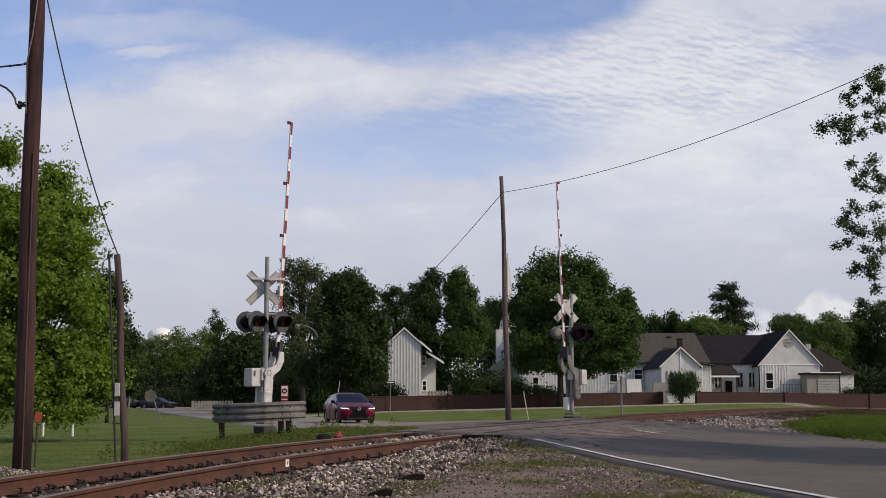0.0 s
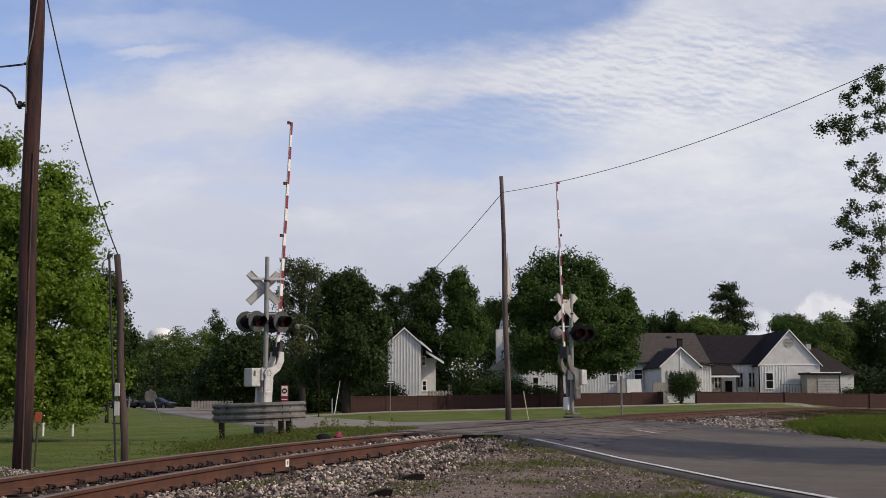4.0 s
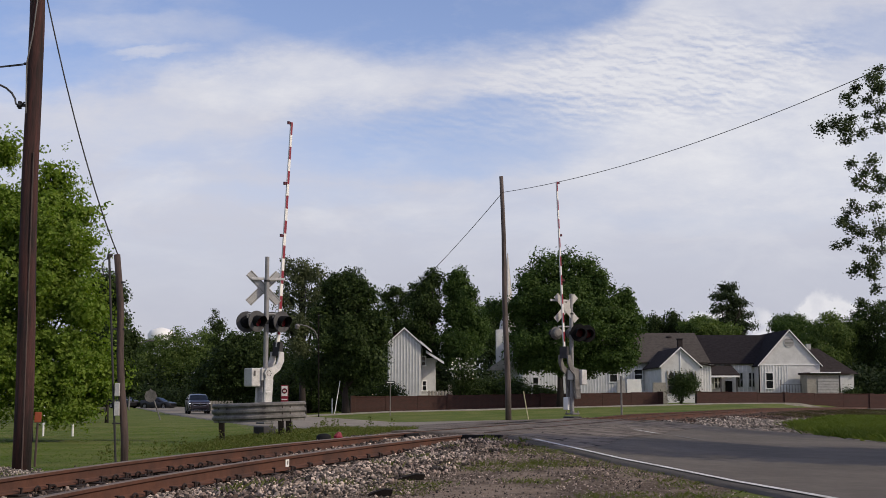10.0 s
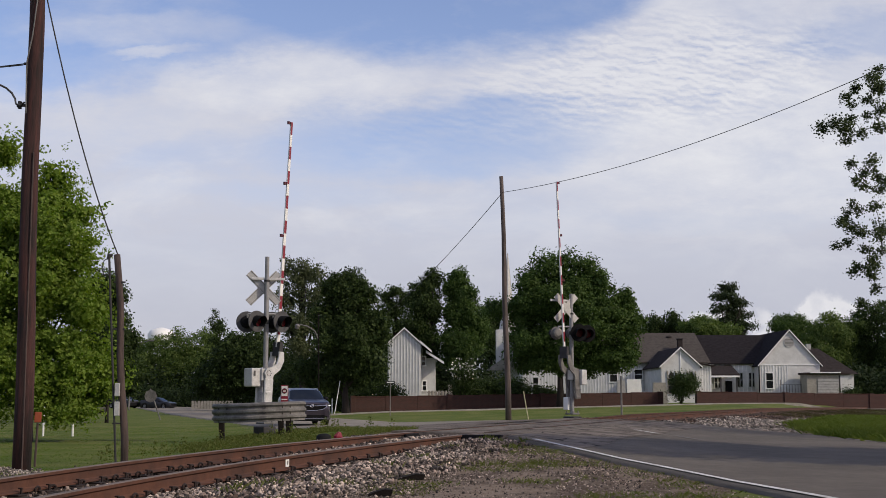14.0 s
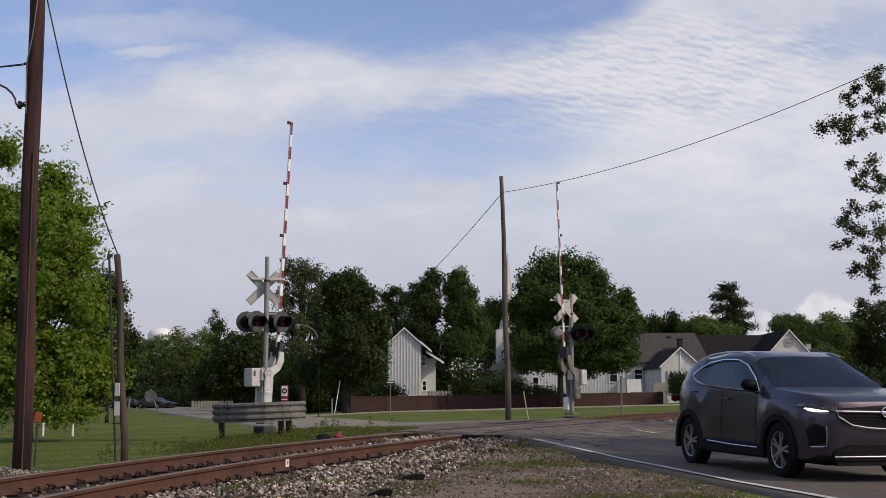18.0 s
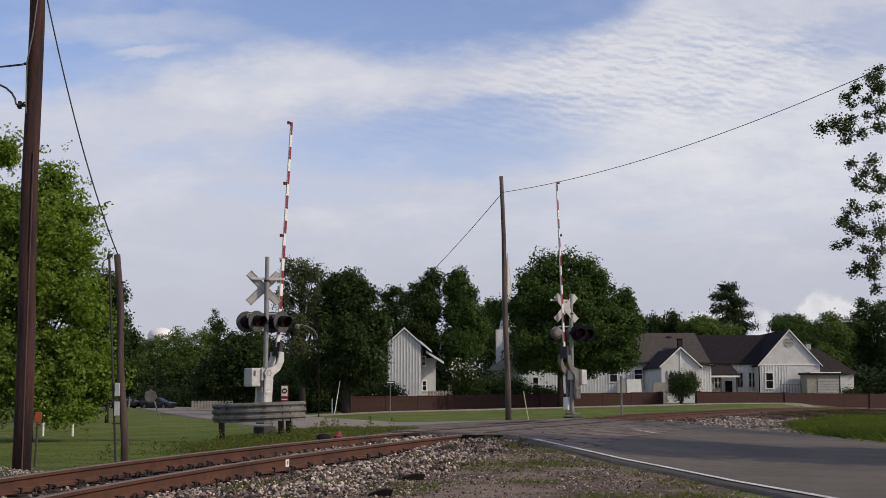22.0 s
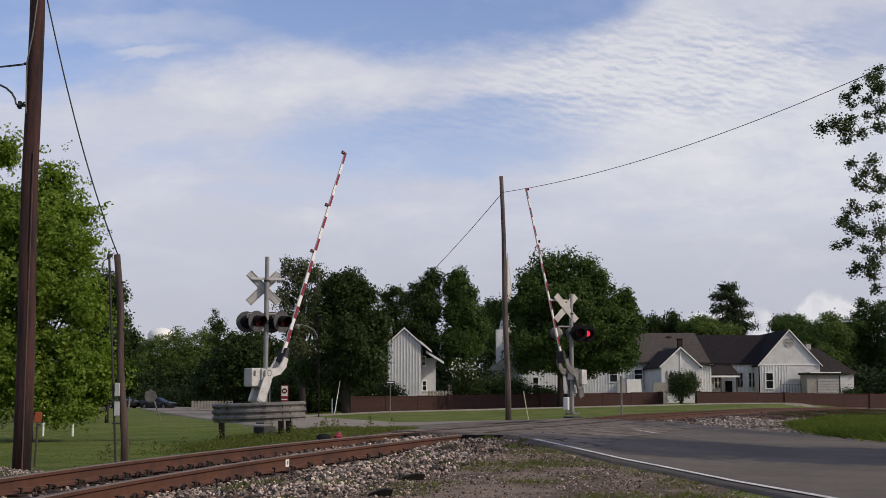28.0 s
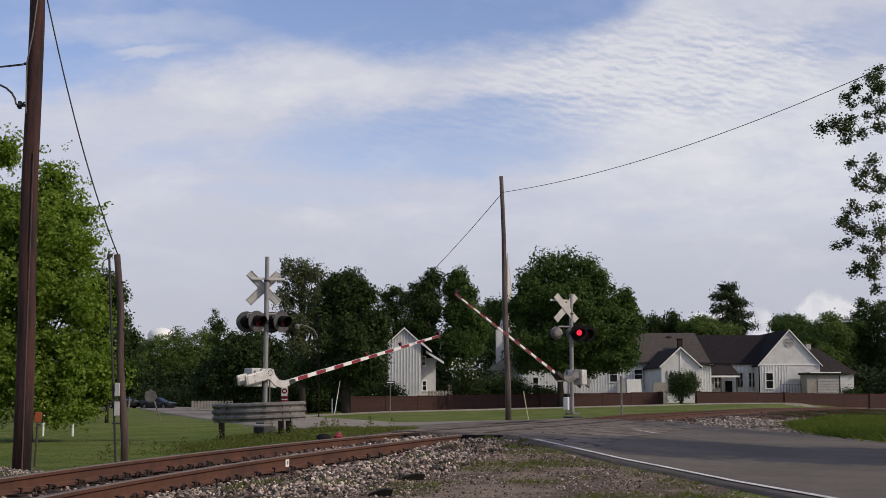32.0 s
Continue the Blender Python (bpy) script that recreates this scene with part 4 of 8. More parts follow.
def build_tree(name, base, lobes, n, leaf, mat, label, trunk_r=None, seed=1, limbs=9, shell=0.5, group="", hang=0.2, core=True, airy=0.45):
    """Tapered trunk, limbs that reach into the lobes, and a crown of leaf clumps."""
    rng = np.random.default_rng(seed)
    b = Vector(base)
    t = empty(name, Matrix.Translation(b), label, "tree", group)
    loc = [(x - b.x, y - b.y, z - b.z, rx, ry, rz) for x, y, z, rx, ry, rz in lobes]
    top = max(z + rz for _, _, z, _, _, rz in loc)
    tr = trunk_r or 0.019 * top + 0.04
    pts = [Vector((0.04 * top * noise.noise((seed, k * 0.7, 0)) * (k / 6), 0.04 * top * noise.noise((seed, k * 0.7, 9)) * (k / 6), top * 0.86 * k / 6 - 0.05)) for k in range(7)]
    bm = bmesh.new()
    add_tube(bm, pts, [tr * (1.35 if k == 0 else 1 - 0.14 * k) for k in range(7)], 10)
    part("trunk", bm, M_BARK, t, smooth=True)
    if core:
        knots = []
        for x, y, z, rx, ry, rz in loc:
            for _ in range(5):
                v = rng.normal(size=3)
                v /= np.linalg.norm(v)
                q, r = rng.uniform(0.16, 0.38), rng.uniform(0.80, 1.10)
                knots.append((x + v[0] * r * rx, y + v[1] * r * ry, z + v[2] * r * rz, rx * q, ry * q, rz * q * 0.8))
        P, N = crown_skin([(x, y, z, rx * 0.94, ry * 0.94, rz * 0.94) for x, y, z, rx, ry, rz in loc] + knots, n, rng, leaf, 1.0 if leaf > 0.12 else 1.25, airy)
    else:
        small = []
        for x, y, z, rx, ry, rz in loc:
            small.append((x, y, z, rx * 0.62, ry * 0.62, rz * 0.62))
            for _ in range(9):
                v = rng.normal(size=3)
                v /= np.linalg.norm(v)
                r = rng.uniform(0.55, 0.86)
                q = rng.uniform(0.26, 0.46)
                small.append((x + v[0] * r * rx, y + v[1] * r * ry, z + v[2] * r * rz, rx * q, ry * q, rz * q))
        P, N = crown_points(small, n, rng, leaf * 1.25, shell)
    for k in range(limbs):
        l = loc[k % len(loc)]
        tip = Vector((l[0] + rng.normal() * l[3] * 0.4, l[1] + rng.normal() * l[4] * 0.4, l[2] + rng.normal() * l[5] * 0.3))
        h = min(max(tip.z * rng.uniform(0.35, 0.7), 0.12 * top), top * 0.8)
        q = h / (top * 0.86) * 6
        i = min(int(q), 5)
        st = pts[i].lerp(pts[i + 1], q - i)
        mid = st.lerp(tip, 0.5) + Vector((0, 0, 0.10 * (tip - st).length))
        bm = bmesh.new()
        add_tube(bm, [st, mid, tip], [tr * 0.45, tr * 0.28, tr * 0.08], 6)
        part("limb", bm, M_BARK, t, smooth=True)
    leaf_mesh("crown", P, leaf, rng, mat, t, hang, 0.6, N, 0.5)
    if core:
        inner = [(x, y, z, rx * 0.68, ry * 0.68, rz * 0.68) for x, y, z, rx, ry, rz in loc]
        P, N = crown_points(inner, max(200, n // (7 if airy < 1 else 16)), rng, leaf * 1.2, 0.35)
        leaf_mesh("inner_foliage", P, leaf * 1.8, rng, mat, t, hang, 0.8, N)
    return t


TREES = []


def crown(y, trunk_x, base, leaves, leaf, mat, *lobes):
    """Notes a tree: lobes are (x, z, half width, half height)."""
    TREES.append((y, trunk_x, base, leaves, leaf, mat, lobes))


crown(38, -12.13, 0.2, 26000, 0.20, M_LEAF_NEAR,
      (-11.36, 8.0, 0.36, 0.43), (-11.63, 7.36, 0.59, 0.59), (-10.74, 6.89, 0.56, 0.23), (-11.55, 6.21, 1.19, 0.96), (-11.16, 5.34, 0.73, 0.69), (-11.67, 4.89, 1.52, 1.19), (-10.65, 4.1, 0.74, 0.79), (-11.27, 2.86, 1.35, 0.96), (-10.42, 1.84, 0.73, 0.69), (-11.9, 1.88, 1.49, 0.83), (-10.92, 1.09, 0.86, 0.26), (-10.08, 2.53, 0.43, 0.91), (-10.23, 3.85, 0.46, 0.79), (-9.84, 1.71, 0.23, 0.36), (-13.01, 8.68, 0.43, 0.46), (-13.09, 7.33, 0.46, 0.63), (-13.03, 5.68, 0.99, 0.99), (-13.26, 3.19, 1.16, 1.49), (-13.99, 4.84, 0.99, 1.98), (-12.6, 5.1, 1.2, 1.5), (-12.9, 2.4, 1.3, 1.2), (-12.35, 6.9, 0.8, 0.9))
crown(75, -19.25, 0.1, 6000, 0.3, M_LEAF_DARK,
      (-19.57, 7.12, 0.98, 1.57), (-19.02, 4.83, 1.14, 1.96), (-19.79, 3.54, 1.47, 2.28), (-18.47, 2.89, 0.82, 1.3))
crown(212, -43.42, 0.05, 5000, 0.55, M_LEAF_MID,
      (-49.1, 9.09, 2.3, 2.77), (-44.51, 9.09, 4.15, 3.5), (-39.44, 8.63, 3.69, 4.15), (-46.25, 5.43, 5.07, 3.69), (-41.67, 5.43, 4.61, 3.23))
crown(216, -37.14, 0.05, 1800, 0.5, M_LEAF_DARK,
      (-37.47, 13.92, 1.31, 2.63), (-38.64, 11.1, 1.69, 2.07), (-36.46, 10.17, 2.63, 2.82))
crown(140, -18.51, 0.05, 5000, 0.5, M_LEAF_DARK,
      (-22.1, 6.21, 2.74, 3.04), (-19.66, 5.3, 2.43, 3.65), (-23.27, 4.09, 3.65, 2.43), (-18.42, 4.09, 2.43, 3.35))
crown(110, -11.83, 0.1, 3600, 0.34, M_LEAF_OLIVE,
      (-12.67, 11.38, 1.51, 2.13), (-11.48, 12.1, 1.31, 1.52), (-10.74, 10.17, 1.51, 2.28), (-13.11, 8.49, 2.01, 2.53), (-11.66, 7.06, 2.26, 2.53))
crown(100, -7.43, 0.1, 9000, 0.36, M_LEAF_DARK,
      (-7.07, 10.30, 0.88, 0.96), (-8.29, 10.04, 0.83, 0.96), (-6.06, 9.12, 0.88, 1.05), (-7.57, 8.34, 1.66, 1.66), (-5.30, 7.16, 0.96, 1.31), (-7.03, 5.95, 2.54, 1.97), (-8.87, 7.16, 1.09, 2.10), (-8.05, 3.78, 2.71, 1.66), (-5.59, 4.22, 1.31, 1.84))
crown(140, -5.08, 0.3, 2600, 0.42, M_LEAF_DARK,
      (-4.94, 12.66, 0.80, 0.67), (-6.10, 12.35, 0.80, 0.67), (-4.27, 11.87, 0.67, 0.67), (-5.42, 10.77, 1.10, 1.10), (-6.39, 9.43, 0.80, 1.35), (-4.38, 8.82, 0.98, 1.59), (-5.71, 7.12, 1.72, 1.59))
crown(128, -1.05, 0.4, 3600, 0.4, M_LEAF_DARK,
      (-1.01, 12.99, 0.62, 1.06), (-1.62, 12.38, 0.78, 1.01), (-2.57, 11.65, 0.67, 1.01), (-2.01, 10.25, 1.46, 1.68), (-1.11, 10.25, 0.73, 2.13), (-2.73, 8.30, 1.46, 1.90), (-1.56, 6.91, 1.57, 2.24))
crown(128, 1.71, 0.4, 4200, 0.4, M_LEAF_OAK,
      (1.51, 12.99, 0.78, 1.12), (0.78, 12.21, 0.73, 1.23), (2.23, 11.31, 1.01, 1.57), (1.22, 9.30, 1.23, 2.46), (2.73, 9.42, 1.12, 1.90), (3.67, 8.30, 0.78, 1.46), (1.55, 6.19, 2.02, 2.13))
crown(165, 6.13, 0.5, 3000, 0.5, M_LEAF_DARK,
      (6.17, 11.99, 1.66, 2.13), (5.45, 9.12, 2.11, 2.74), (8.67, 9.12, 1.51, 3.04))
crown(106, 9.53, 0.6, 14000, 0.36, M_LEAF_OAK,
      (8.52, 11.67, 1.21, 1.48), (10.14, 11.57, 1.48, 1.67), (7.12, 10.83, 1.30, 1.30), (11.94, 11.30, 1.39, 1.58), (12.76, 10.46, 1.02, 1.21), (9.97, 8.98, 3.25, 2.41), (6.64, 8.61, 1.48, 1.76), (12.92, 8.75, 1.67, 1.95), (14.96, 9.26, 0.79, 1.02), (14.47, 7.41, 1.67, 1.39), (15.86, 7.96, 0.51, 0.65), (9.94, 6.12, 3.80, 1.95), (14.80, 5.39, 1.30, 1.39), (6.44, 6.12, 1.30, 2.04), (12.77, 4.56, 2.60, 1.11), (8.08, 4.38, 2.23, 1.02), (4.71, 8.61, 1.02, 0.70), (10.92, 3.83, 1.39, 0.65))
crown(180, 24.58, 0.7, 1800, 0.5, M_LEAF_MID,
      (25.15, 13.81, 1.88, 2.5), (23.94, 11.06, 2.35, 3.13))
crown(190, 32.1, 0.7, 3600, 0.55, M_LEAF_DARK,
      (30.24, 12.42, 2.07, 1.98), (33.13, 12.59, 2.31, 2.15), (35.6, 12.01, 2.48, 1.98), (31.84, 9.95, 4.96, 2.48))
crown(185, 40.44, 0.7, 2600, 0.5, M_LEAF_PINE,
      (40.82, 16.65, 1.29, 0.8), (39.98, 15.52, 1.77, 0.8), (41.74, 14.79, 1.61, 0.72), (39.78, 13.91, 1.93, 0.72), (42.18, 13.26, 1.77, 0.72), (40.55, 12.29, 2.25, 0.8), (43.26, 11.57, 1.13, 0.48), (39.07, 10.93, 2.25, 0.8), (42.11, 10.69, 1.77, 0.64))
crown(175, 35.23, 0.7, 2600, 0.5, M_LEAF_MID,
      (35.06, 10.8, 2.74, 1.9), (37.32, 10.04, 3.04, 1.9))
crown(172, 45.78, 0.8, 2600, 0.45, M_LEAF_OAK,
      (46.44, 11.39, 2.39, 1.79), (45.26, 9.15, 2.99, 2.24))
crown(168, 49.79, 0.8, 7000, 0.45, M_LEAF_MID,
      (49.32, 9.33, 3.65, 2.92), (52.23, 8.97, 3.29, 3.29), (47.78, 6.79, 4.38, 2.92), (50.64, 5.34, 4.38, 3.65))
crown(166, 55.3, 0.8, 6000, 0.45, M_LEAF_DARK,
      (54.96, 11.76, 2.89, 2.45), (56.65, 8.88, 3.61, 4.33), (53.66, 6.01, 2.89, 3.97), (57.2, 4.57, 4.33, 3.61))

TREE_LABELS = {0: "broad sunlit green shade tree on the lawn", 5: "airy olive-green tree with sky showing through", 11: "large round dark green oak behind the brick wall",
               14: "tall pine with tiered dark needle clumps", 8: "tall columnar green tree behind the white house", 9: "tall columnar green tree behind the white house"}


def build_trees():
    for i, (y, tx, gz, n, leaf, mat, lobes) in enumerate(TREES):
        rng = random.Random(40 + i)
        full = []
        k = 1.0 if y < 80 or mat is M_LEAF_PINE or i in (5, 6, 7, 8, 9, 11) else 0.95 if y > 160 else 0.92
        for x, z, rx, rz in lobes:
            z = gz + (z - gz) * k
            full.append((x, y + rng.uniform(-0.5, 0.5) * rx, z, rx, max(rx, 0.7 * rz), rz))
        build_tree("tree", (tx, y, gz - 0.05), full, int(n * 4.8), leaf * 0.58, mat, TREE_LABELS.get(i, "dark green leafy tree beyond the street"), 0.09 if i == 1 else None, seed=60 + i,
                   shell=0.45 if mat is not M_LEAF_OLIVE else 0.2, airy=1.35 if i == 0 else 0.95 if i in (8, 9) else 0.65 if i == 11 else 0.45, core=i not in (3, 7, 13) and mat not in (M_LEAF_OLIVE, M_LEAF_PINE), group="" if i in TREE_LABELS else "trees beyond the street")


build_trees()


# ---- crossing signals with gates ----
def oblong(bm, x0, x1, y, z0, z1, t):
    add_box(bm, (x1 - x0, t, z1 - z0), ((x0 + x1) / 2, y, (z0 + z1) / 2))


def signal_light(parent, at, az, disc_mat, shell=None):
    """One flashing light: round background, hood and lens, facing the bearing az in its parent's space."""
    f = pose(*at, 0, 0, az)
    bm = bmesh.new()
    r = 0.22 if shell else 0.30
    add_tube(bm, [f @ Vector((0, 0.02, 0)), f @ Vector((0, 0.0, 0)), f @ Vector((0, -0.014, 0))], [r - 0.005, r + 0.005, r], 28)
    disc = part("background_disc", bm, disc_mat, parent)
    bm = bmesh.new()
    add_tube(bm, [f @ Vector((0, 0.19, 0)), f @ Vector((0, 0.16, 0)), f @ Vector((0, 0.02, 0))], [0.10, 0.165, 0.185], 20)
    part("lamp_housing", bm, shell or M_BLACK, disc)
    bm = bmesh.new()
    n = 16
    rows = []
    for r in (0.172, 0.160):
        ring = []
        for k in range(n + 1):
            a = math.radians(-50 + 280 * k / n)
            reach = 0.31 - 0.10 * (1 - math.sin(max(0.0, min(math.pi, a)))) if 0 < a < math.pi else 0.16
            p0 = Vector((r * math.cos(a), -0.014, r * math.sin(a)))
            p1 = Vector((r * math.cos(a), -0.014 - reach, r * math.sin(a) - 0.03))
            ring.append((bm.verts.new(f @ p0), bm.verts.new(f @ p1)))
        rows.append(ring)
    o, i = rows
    for k in range(n):
        bm.faces.new((o[k][0], o[k][1], o[k + 1][1], o[k + 1][0]))
        bm.faces.new((i[k][1], i[k][0], i[k + 1][0], i[k + 1][1]))
        bm.faces.new((o[k][1], i[k][1], i[k + 1][1], o[k + 1][1]))
    part("hood", bm, M_BLACK, disc, smooth=True)
    bm = bmesh.new()
    add_tube(bm, [f @ Vector((0, -0.010, 0)), f @ Vector((0, -0.030, 0)), f @ Vector((0, -0.042, 0))], [0.152, 0.148, 0.09], 24)
    part("red_lens", bm, M_LENS_OFF, disc, "dark red round lens", smooth=True)
    return disc, f


def crossbuck(parent, at, az):
    """Two crossed blades with a bracket bar behind."""
    f = pose(*at, 0, 0, az)
    for k, tilt in enumerate((45, -45)):
        bm = bmesh.new()
        add_box(bm, (1.22, 0.006, 0.23), (0, 0, 0), bevel=0.002)
        bmesh.ops.transform(bm, matrix=f @ pose(0, 0.10 + 0.02 * k, 0, 0, tilt, 0), verts=bm.verts)
        blade = part("crossbuck_blade", bm, [M_SIGN_BACK], parent)
        bm = bmesh.new()
        for s in (-0.085, 0.085):
            oblong(bm, -0.60, 0.60, 0, s - 0.006, s + 0.006, 0.014)
        bmesh.ops.transform(bm, matrix=f @ pose(0, 0.094 + 0.02 * k, 0, 0, tilt, 0), verts=bm.verts)
        part("stiffener", bm, M_GALV, blade)
    bm = bmesh.new()
    add_box(bm, (0.95, 0.05, 0.07), (0.12, 0.02, 0.26), bevel=0.008)
    bmesh.ops.transform(bm, matrix=f, verts=bm.verts)
    part("bracket_bar", bm, M_ALU, parent)


def gate_arm(parent, metal, length, drop=0.40, side=-0.16):
    """The swinging assembly: bracket with counterweights, striped board, small lamps. Built along +x, lying level."""
    bm = bmesh.new()
    outline = [(-0.16, 0.10), (0.02, 0.17), (0.16, 0.10), (0.20, -0.08), (0.30, -0.24), (0.52, -0.31), (0.66, -0.31), (0.66, -0.48), (0.40, -0.50), (0.14, -0.38), (-0.02, -0.16), (-0.18, -0.10)]
    add_prism(bm, outline, 0.05, pose(0, side, 0))
    add_prism(bm, outline, 0.05, pose(0, side + 0.36, 0))
    br = part("arm_bracket", bm, metal, parent, "silver curved gate arm bracket")
    bm = bmesh.new()
    for k in range(8):
        a = 2 * math.pi * k / 8
        add_tube(bm, [(0.02 + 0.075 * math.cos(a), side - 0.026, 0.03 + 0.075 * math.sin(a)), (0.02 + 0.075 * math.cos(a), side - 0.040, 0.03 + 0.075 * math.sin(a))], 0.014, 6)
    part("bolt_ring", bm, M_DARK_GREY, br)
    for y0 in (side, side + 0.36):
        bm = bmesh.new()
        add_box(bm, (0.74, 0.07, 0.30), (-0.50, y0, 0.0), bevel=0.03)
        add_box(bm, (0.34, 0.10, 0.26), (-0.66, y0, 0.0), bevel=0.02)
        for zz in (-0.08, 0.08):
            add_tube(bm, [(-0.55, y0 - 0.07, zz), (-0.55, y0 + 0.07, zz)], 0.022, 8)
        part("counterweight", bm, metal, br)
    # adapter and board
    bm = bmesh.new()
    add_prism(bm, [(0.55, -0.34), (0.55, -0.50), (0.95, -0.46), (0.95, -0.36)], 0.30, pose(0, side + 0.18, 0))
    part("shear_adapter", bm, M_DARK_GREY, br)
    x0, x1 = 0.80, length
    n = 18
    seg = (x1 - x0) / n
    yb = side + 0.18

    def tall(x):
        return (0.115 if length > 7 else 0.09) - 0.045 * (x - x0) / (x1 - x0)

    for k in range(n):
        a, b = x0 + k * seg, x0 + (k + 1) * seg
        bm = bmesh.new()
        vs = []
        for x in (a, b):
            h = tall(x) / 2
            vs.append([bm.verts.new((x, yb + sy * 0.022, -drop + sz * h)) for sy, sz in ((-1, -1), (1, -1), (1, 1), (-1, 1))])
        for i in range(4):
            bm.faces.new((vs[0][i], vs[0][(i + 1) % 4], vs[1][(i + 1) % 4], vs[1][i]))
        bm.faces.new(vs[0][::-1])
        bm.faces.new(vs[1])
        bmesh.ops.recalc_face_normals(bm, faces=bm.faces)
        board = part("arm_board", bm, M_WHITE_SHEET, br)
        if k % 2:
            bm = bmesh.new()
            xm, h = (a + b) / 2, tall((a + b) / 2)
            add_box(bm, (seg * 1.04, 0.050, h * 0.95), (xm, yb, -drop), bevel=0.002)
            part("red_patch", bm, M_RED_SHEET, board)
    for x in (x1 - 0.03, x1 - 1.85, x1 - 3.40):
        bm = bmesh.new()
        add_box(bm, (0.07, 0.07, 0.04), (x, yb, -drop + tall(x) / 2 + 0.02), bevel=0.006)
        add_tube(bm, [(x - 0.04, yb, -drop + tall(x) / 2 + 0.08), (x + 0.04, yb, -drop + tall(x) / 2 + 0.08)], 0.045, 10)
        part("arm_lamp", bm, M_LENS_OFF, br, "small dark red gate arm lamp")
    return br


def build_signal(base, az, mast_h, pivot_h, arm_len, buck_h, buck_az, light_h, pairs, disc_mat, label, buck_at=(-0.06, 0.05), back_mat=None, box=0.38):
    """pairs: (centre x, centre y, bearing of the row, half spacing, faces) in the thing's space."""
    g = empty("crossing_signal", pose(*base, 0, 0, az), label, "crossing signal", "railroad crossing signals")
    bm = bmesh.new()
    add_tube(bm, [(0, 0, 0.05), (0, 0, mast_h - 0.7)], 0.070, 16)
    add_tube(bm, [(0, 0, mast_h - 0.7), (0, 0, mast_h)], 0.060, 16)
    part("mast", bm, M_MAST, g, smooth=False)
    bm = bmesh.new()
    add_tube(bm, [(0, 0, mast_h - 0.72), (0, 0, mast_h - 0.66)], 0.085, 16)
    add_tube(bm, [(0, 0, light_h - 0.06), (0, 0, light_h + 0.06)], 0.085, 16)
    part("collar", bm, M_DARK_GREY, g)
    bm = bmesh.new()
    add_box(bm, (0.46, 0.46, 0.5), (0, 0, -0.27), bevel=0.03)
    part("foundation", bm, M_DARK_GREY, g)
    bm = bmesh.new()
    add_box(bm, (0.36, 0.36, 0.05), (0, 0, 0.07), bevel=0.01)
    for sx in (-1, 1):
        for sy in (-1, 1):
            add_tube(bm, [(sx * 0.14, sy * 0.14, 0.05), (sx * 0.14, sy * 0.14, 0.17)], 0.02, 8)
    part("base_plate", bm, M_GALV, g)
    crossbuck(g, (*buck_at, buck_h), buck_az)
    # mechanism housing on the mast
    bm = bmesh.new()
    add_box(bm, (box, 0.36, 0.52), (-0.13 - box / 2, 0.16, pivot_h - 0.10), bevel=0.03)
    hb = part("mechanism_housing", bm, M_ALU, g, "silver gate mechanism box")
    bm = bmesh.new()
    add_box(bm, (0.05, 0.02, 0.14), (-0.42, -0.045, pivot_h + 0.02), bevel=0.006)
    part("hasp", bm, M_GALV, hb)
    bm = bmesh.new()
    add_box(bm, (0.34, 0.24, 0.34), (-0.04, 0.02, pivot_h - 0.02), bevel=0.02)
    part("mast_clamp", bm, M_ALU, g)
    # junction box low on the mast
    bm = bmesh.new()
    add_box(bm, (0.24, 0.20, 0.44), (0.05, -0.16, 0.42), bevel=0.03)
    part("junction_box", bm, M_WHITE, g)
    bm = bmesh.new()
    add_tube(bm, [(0.06, -0.12, 0.6), (0.07, -0.11, pivot_h - 0.2)], 0.02, 8)
    part("conduit", bm, M_GALV, g)
    lamps = []
    for i, (cx, cy, row, half, face) in enumerate(pairs):
        r = radians(row)
        ends = [(cx + s * half * math.cos(r), cy + s * half * math.sin(r), light_h) for s in (-1, 1)]
        bm = bmesh.new()
        back = Vector((-math.sin(radians(face)), math.cos(radians(face)), 0)) * 0.16
        add_tube(bm, [Vector(ends[0]) + back + Vector((0, 0, 0.22)), Vector((0, 0, light_h + 0.22)), Vector(ends[1]) + back + Vector((0, 0, 0.22))], 0.028, 8)
        for e in ends:
            add_tube(bm, [Vector(e) + back + Vector((0, 0, 0.22)), Vector(e) + back + Vector((0, 0, 0.05))], 0.028, 8)
        part("crossarm", bm, M_MAST, g)
        for e in ends:
            lamps.append(signal_light(g, e, face, back_mat if i and back_mat else disc_mat, back_mat if i else None))
    arm = gate_arm(g, M_GALV if back_mat else M_ALU, arm_len)
    arm.location = (0.0, 0.0, pivot_h)
    return g, arm, lamps


# bearings below are of each light's row and of its face, less the signal's own turn
AZ_A, AZ_B = 47.8, 228.9


def turned(az, dx, dy):
    """An offset of the place, in a signal's own turned space."""
    c, q = math.cos(radians(-az)), math.sin(radians(-az))
    return c * dx - q * dy, q * dx + c * dy


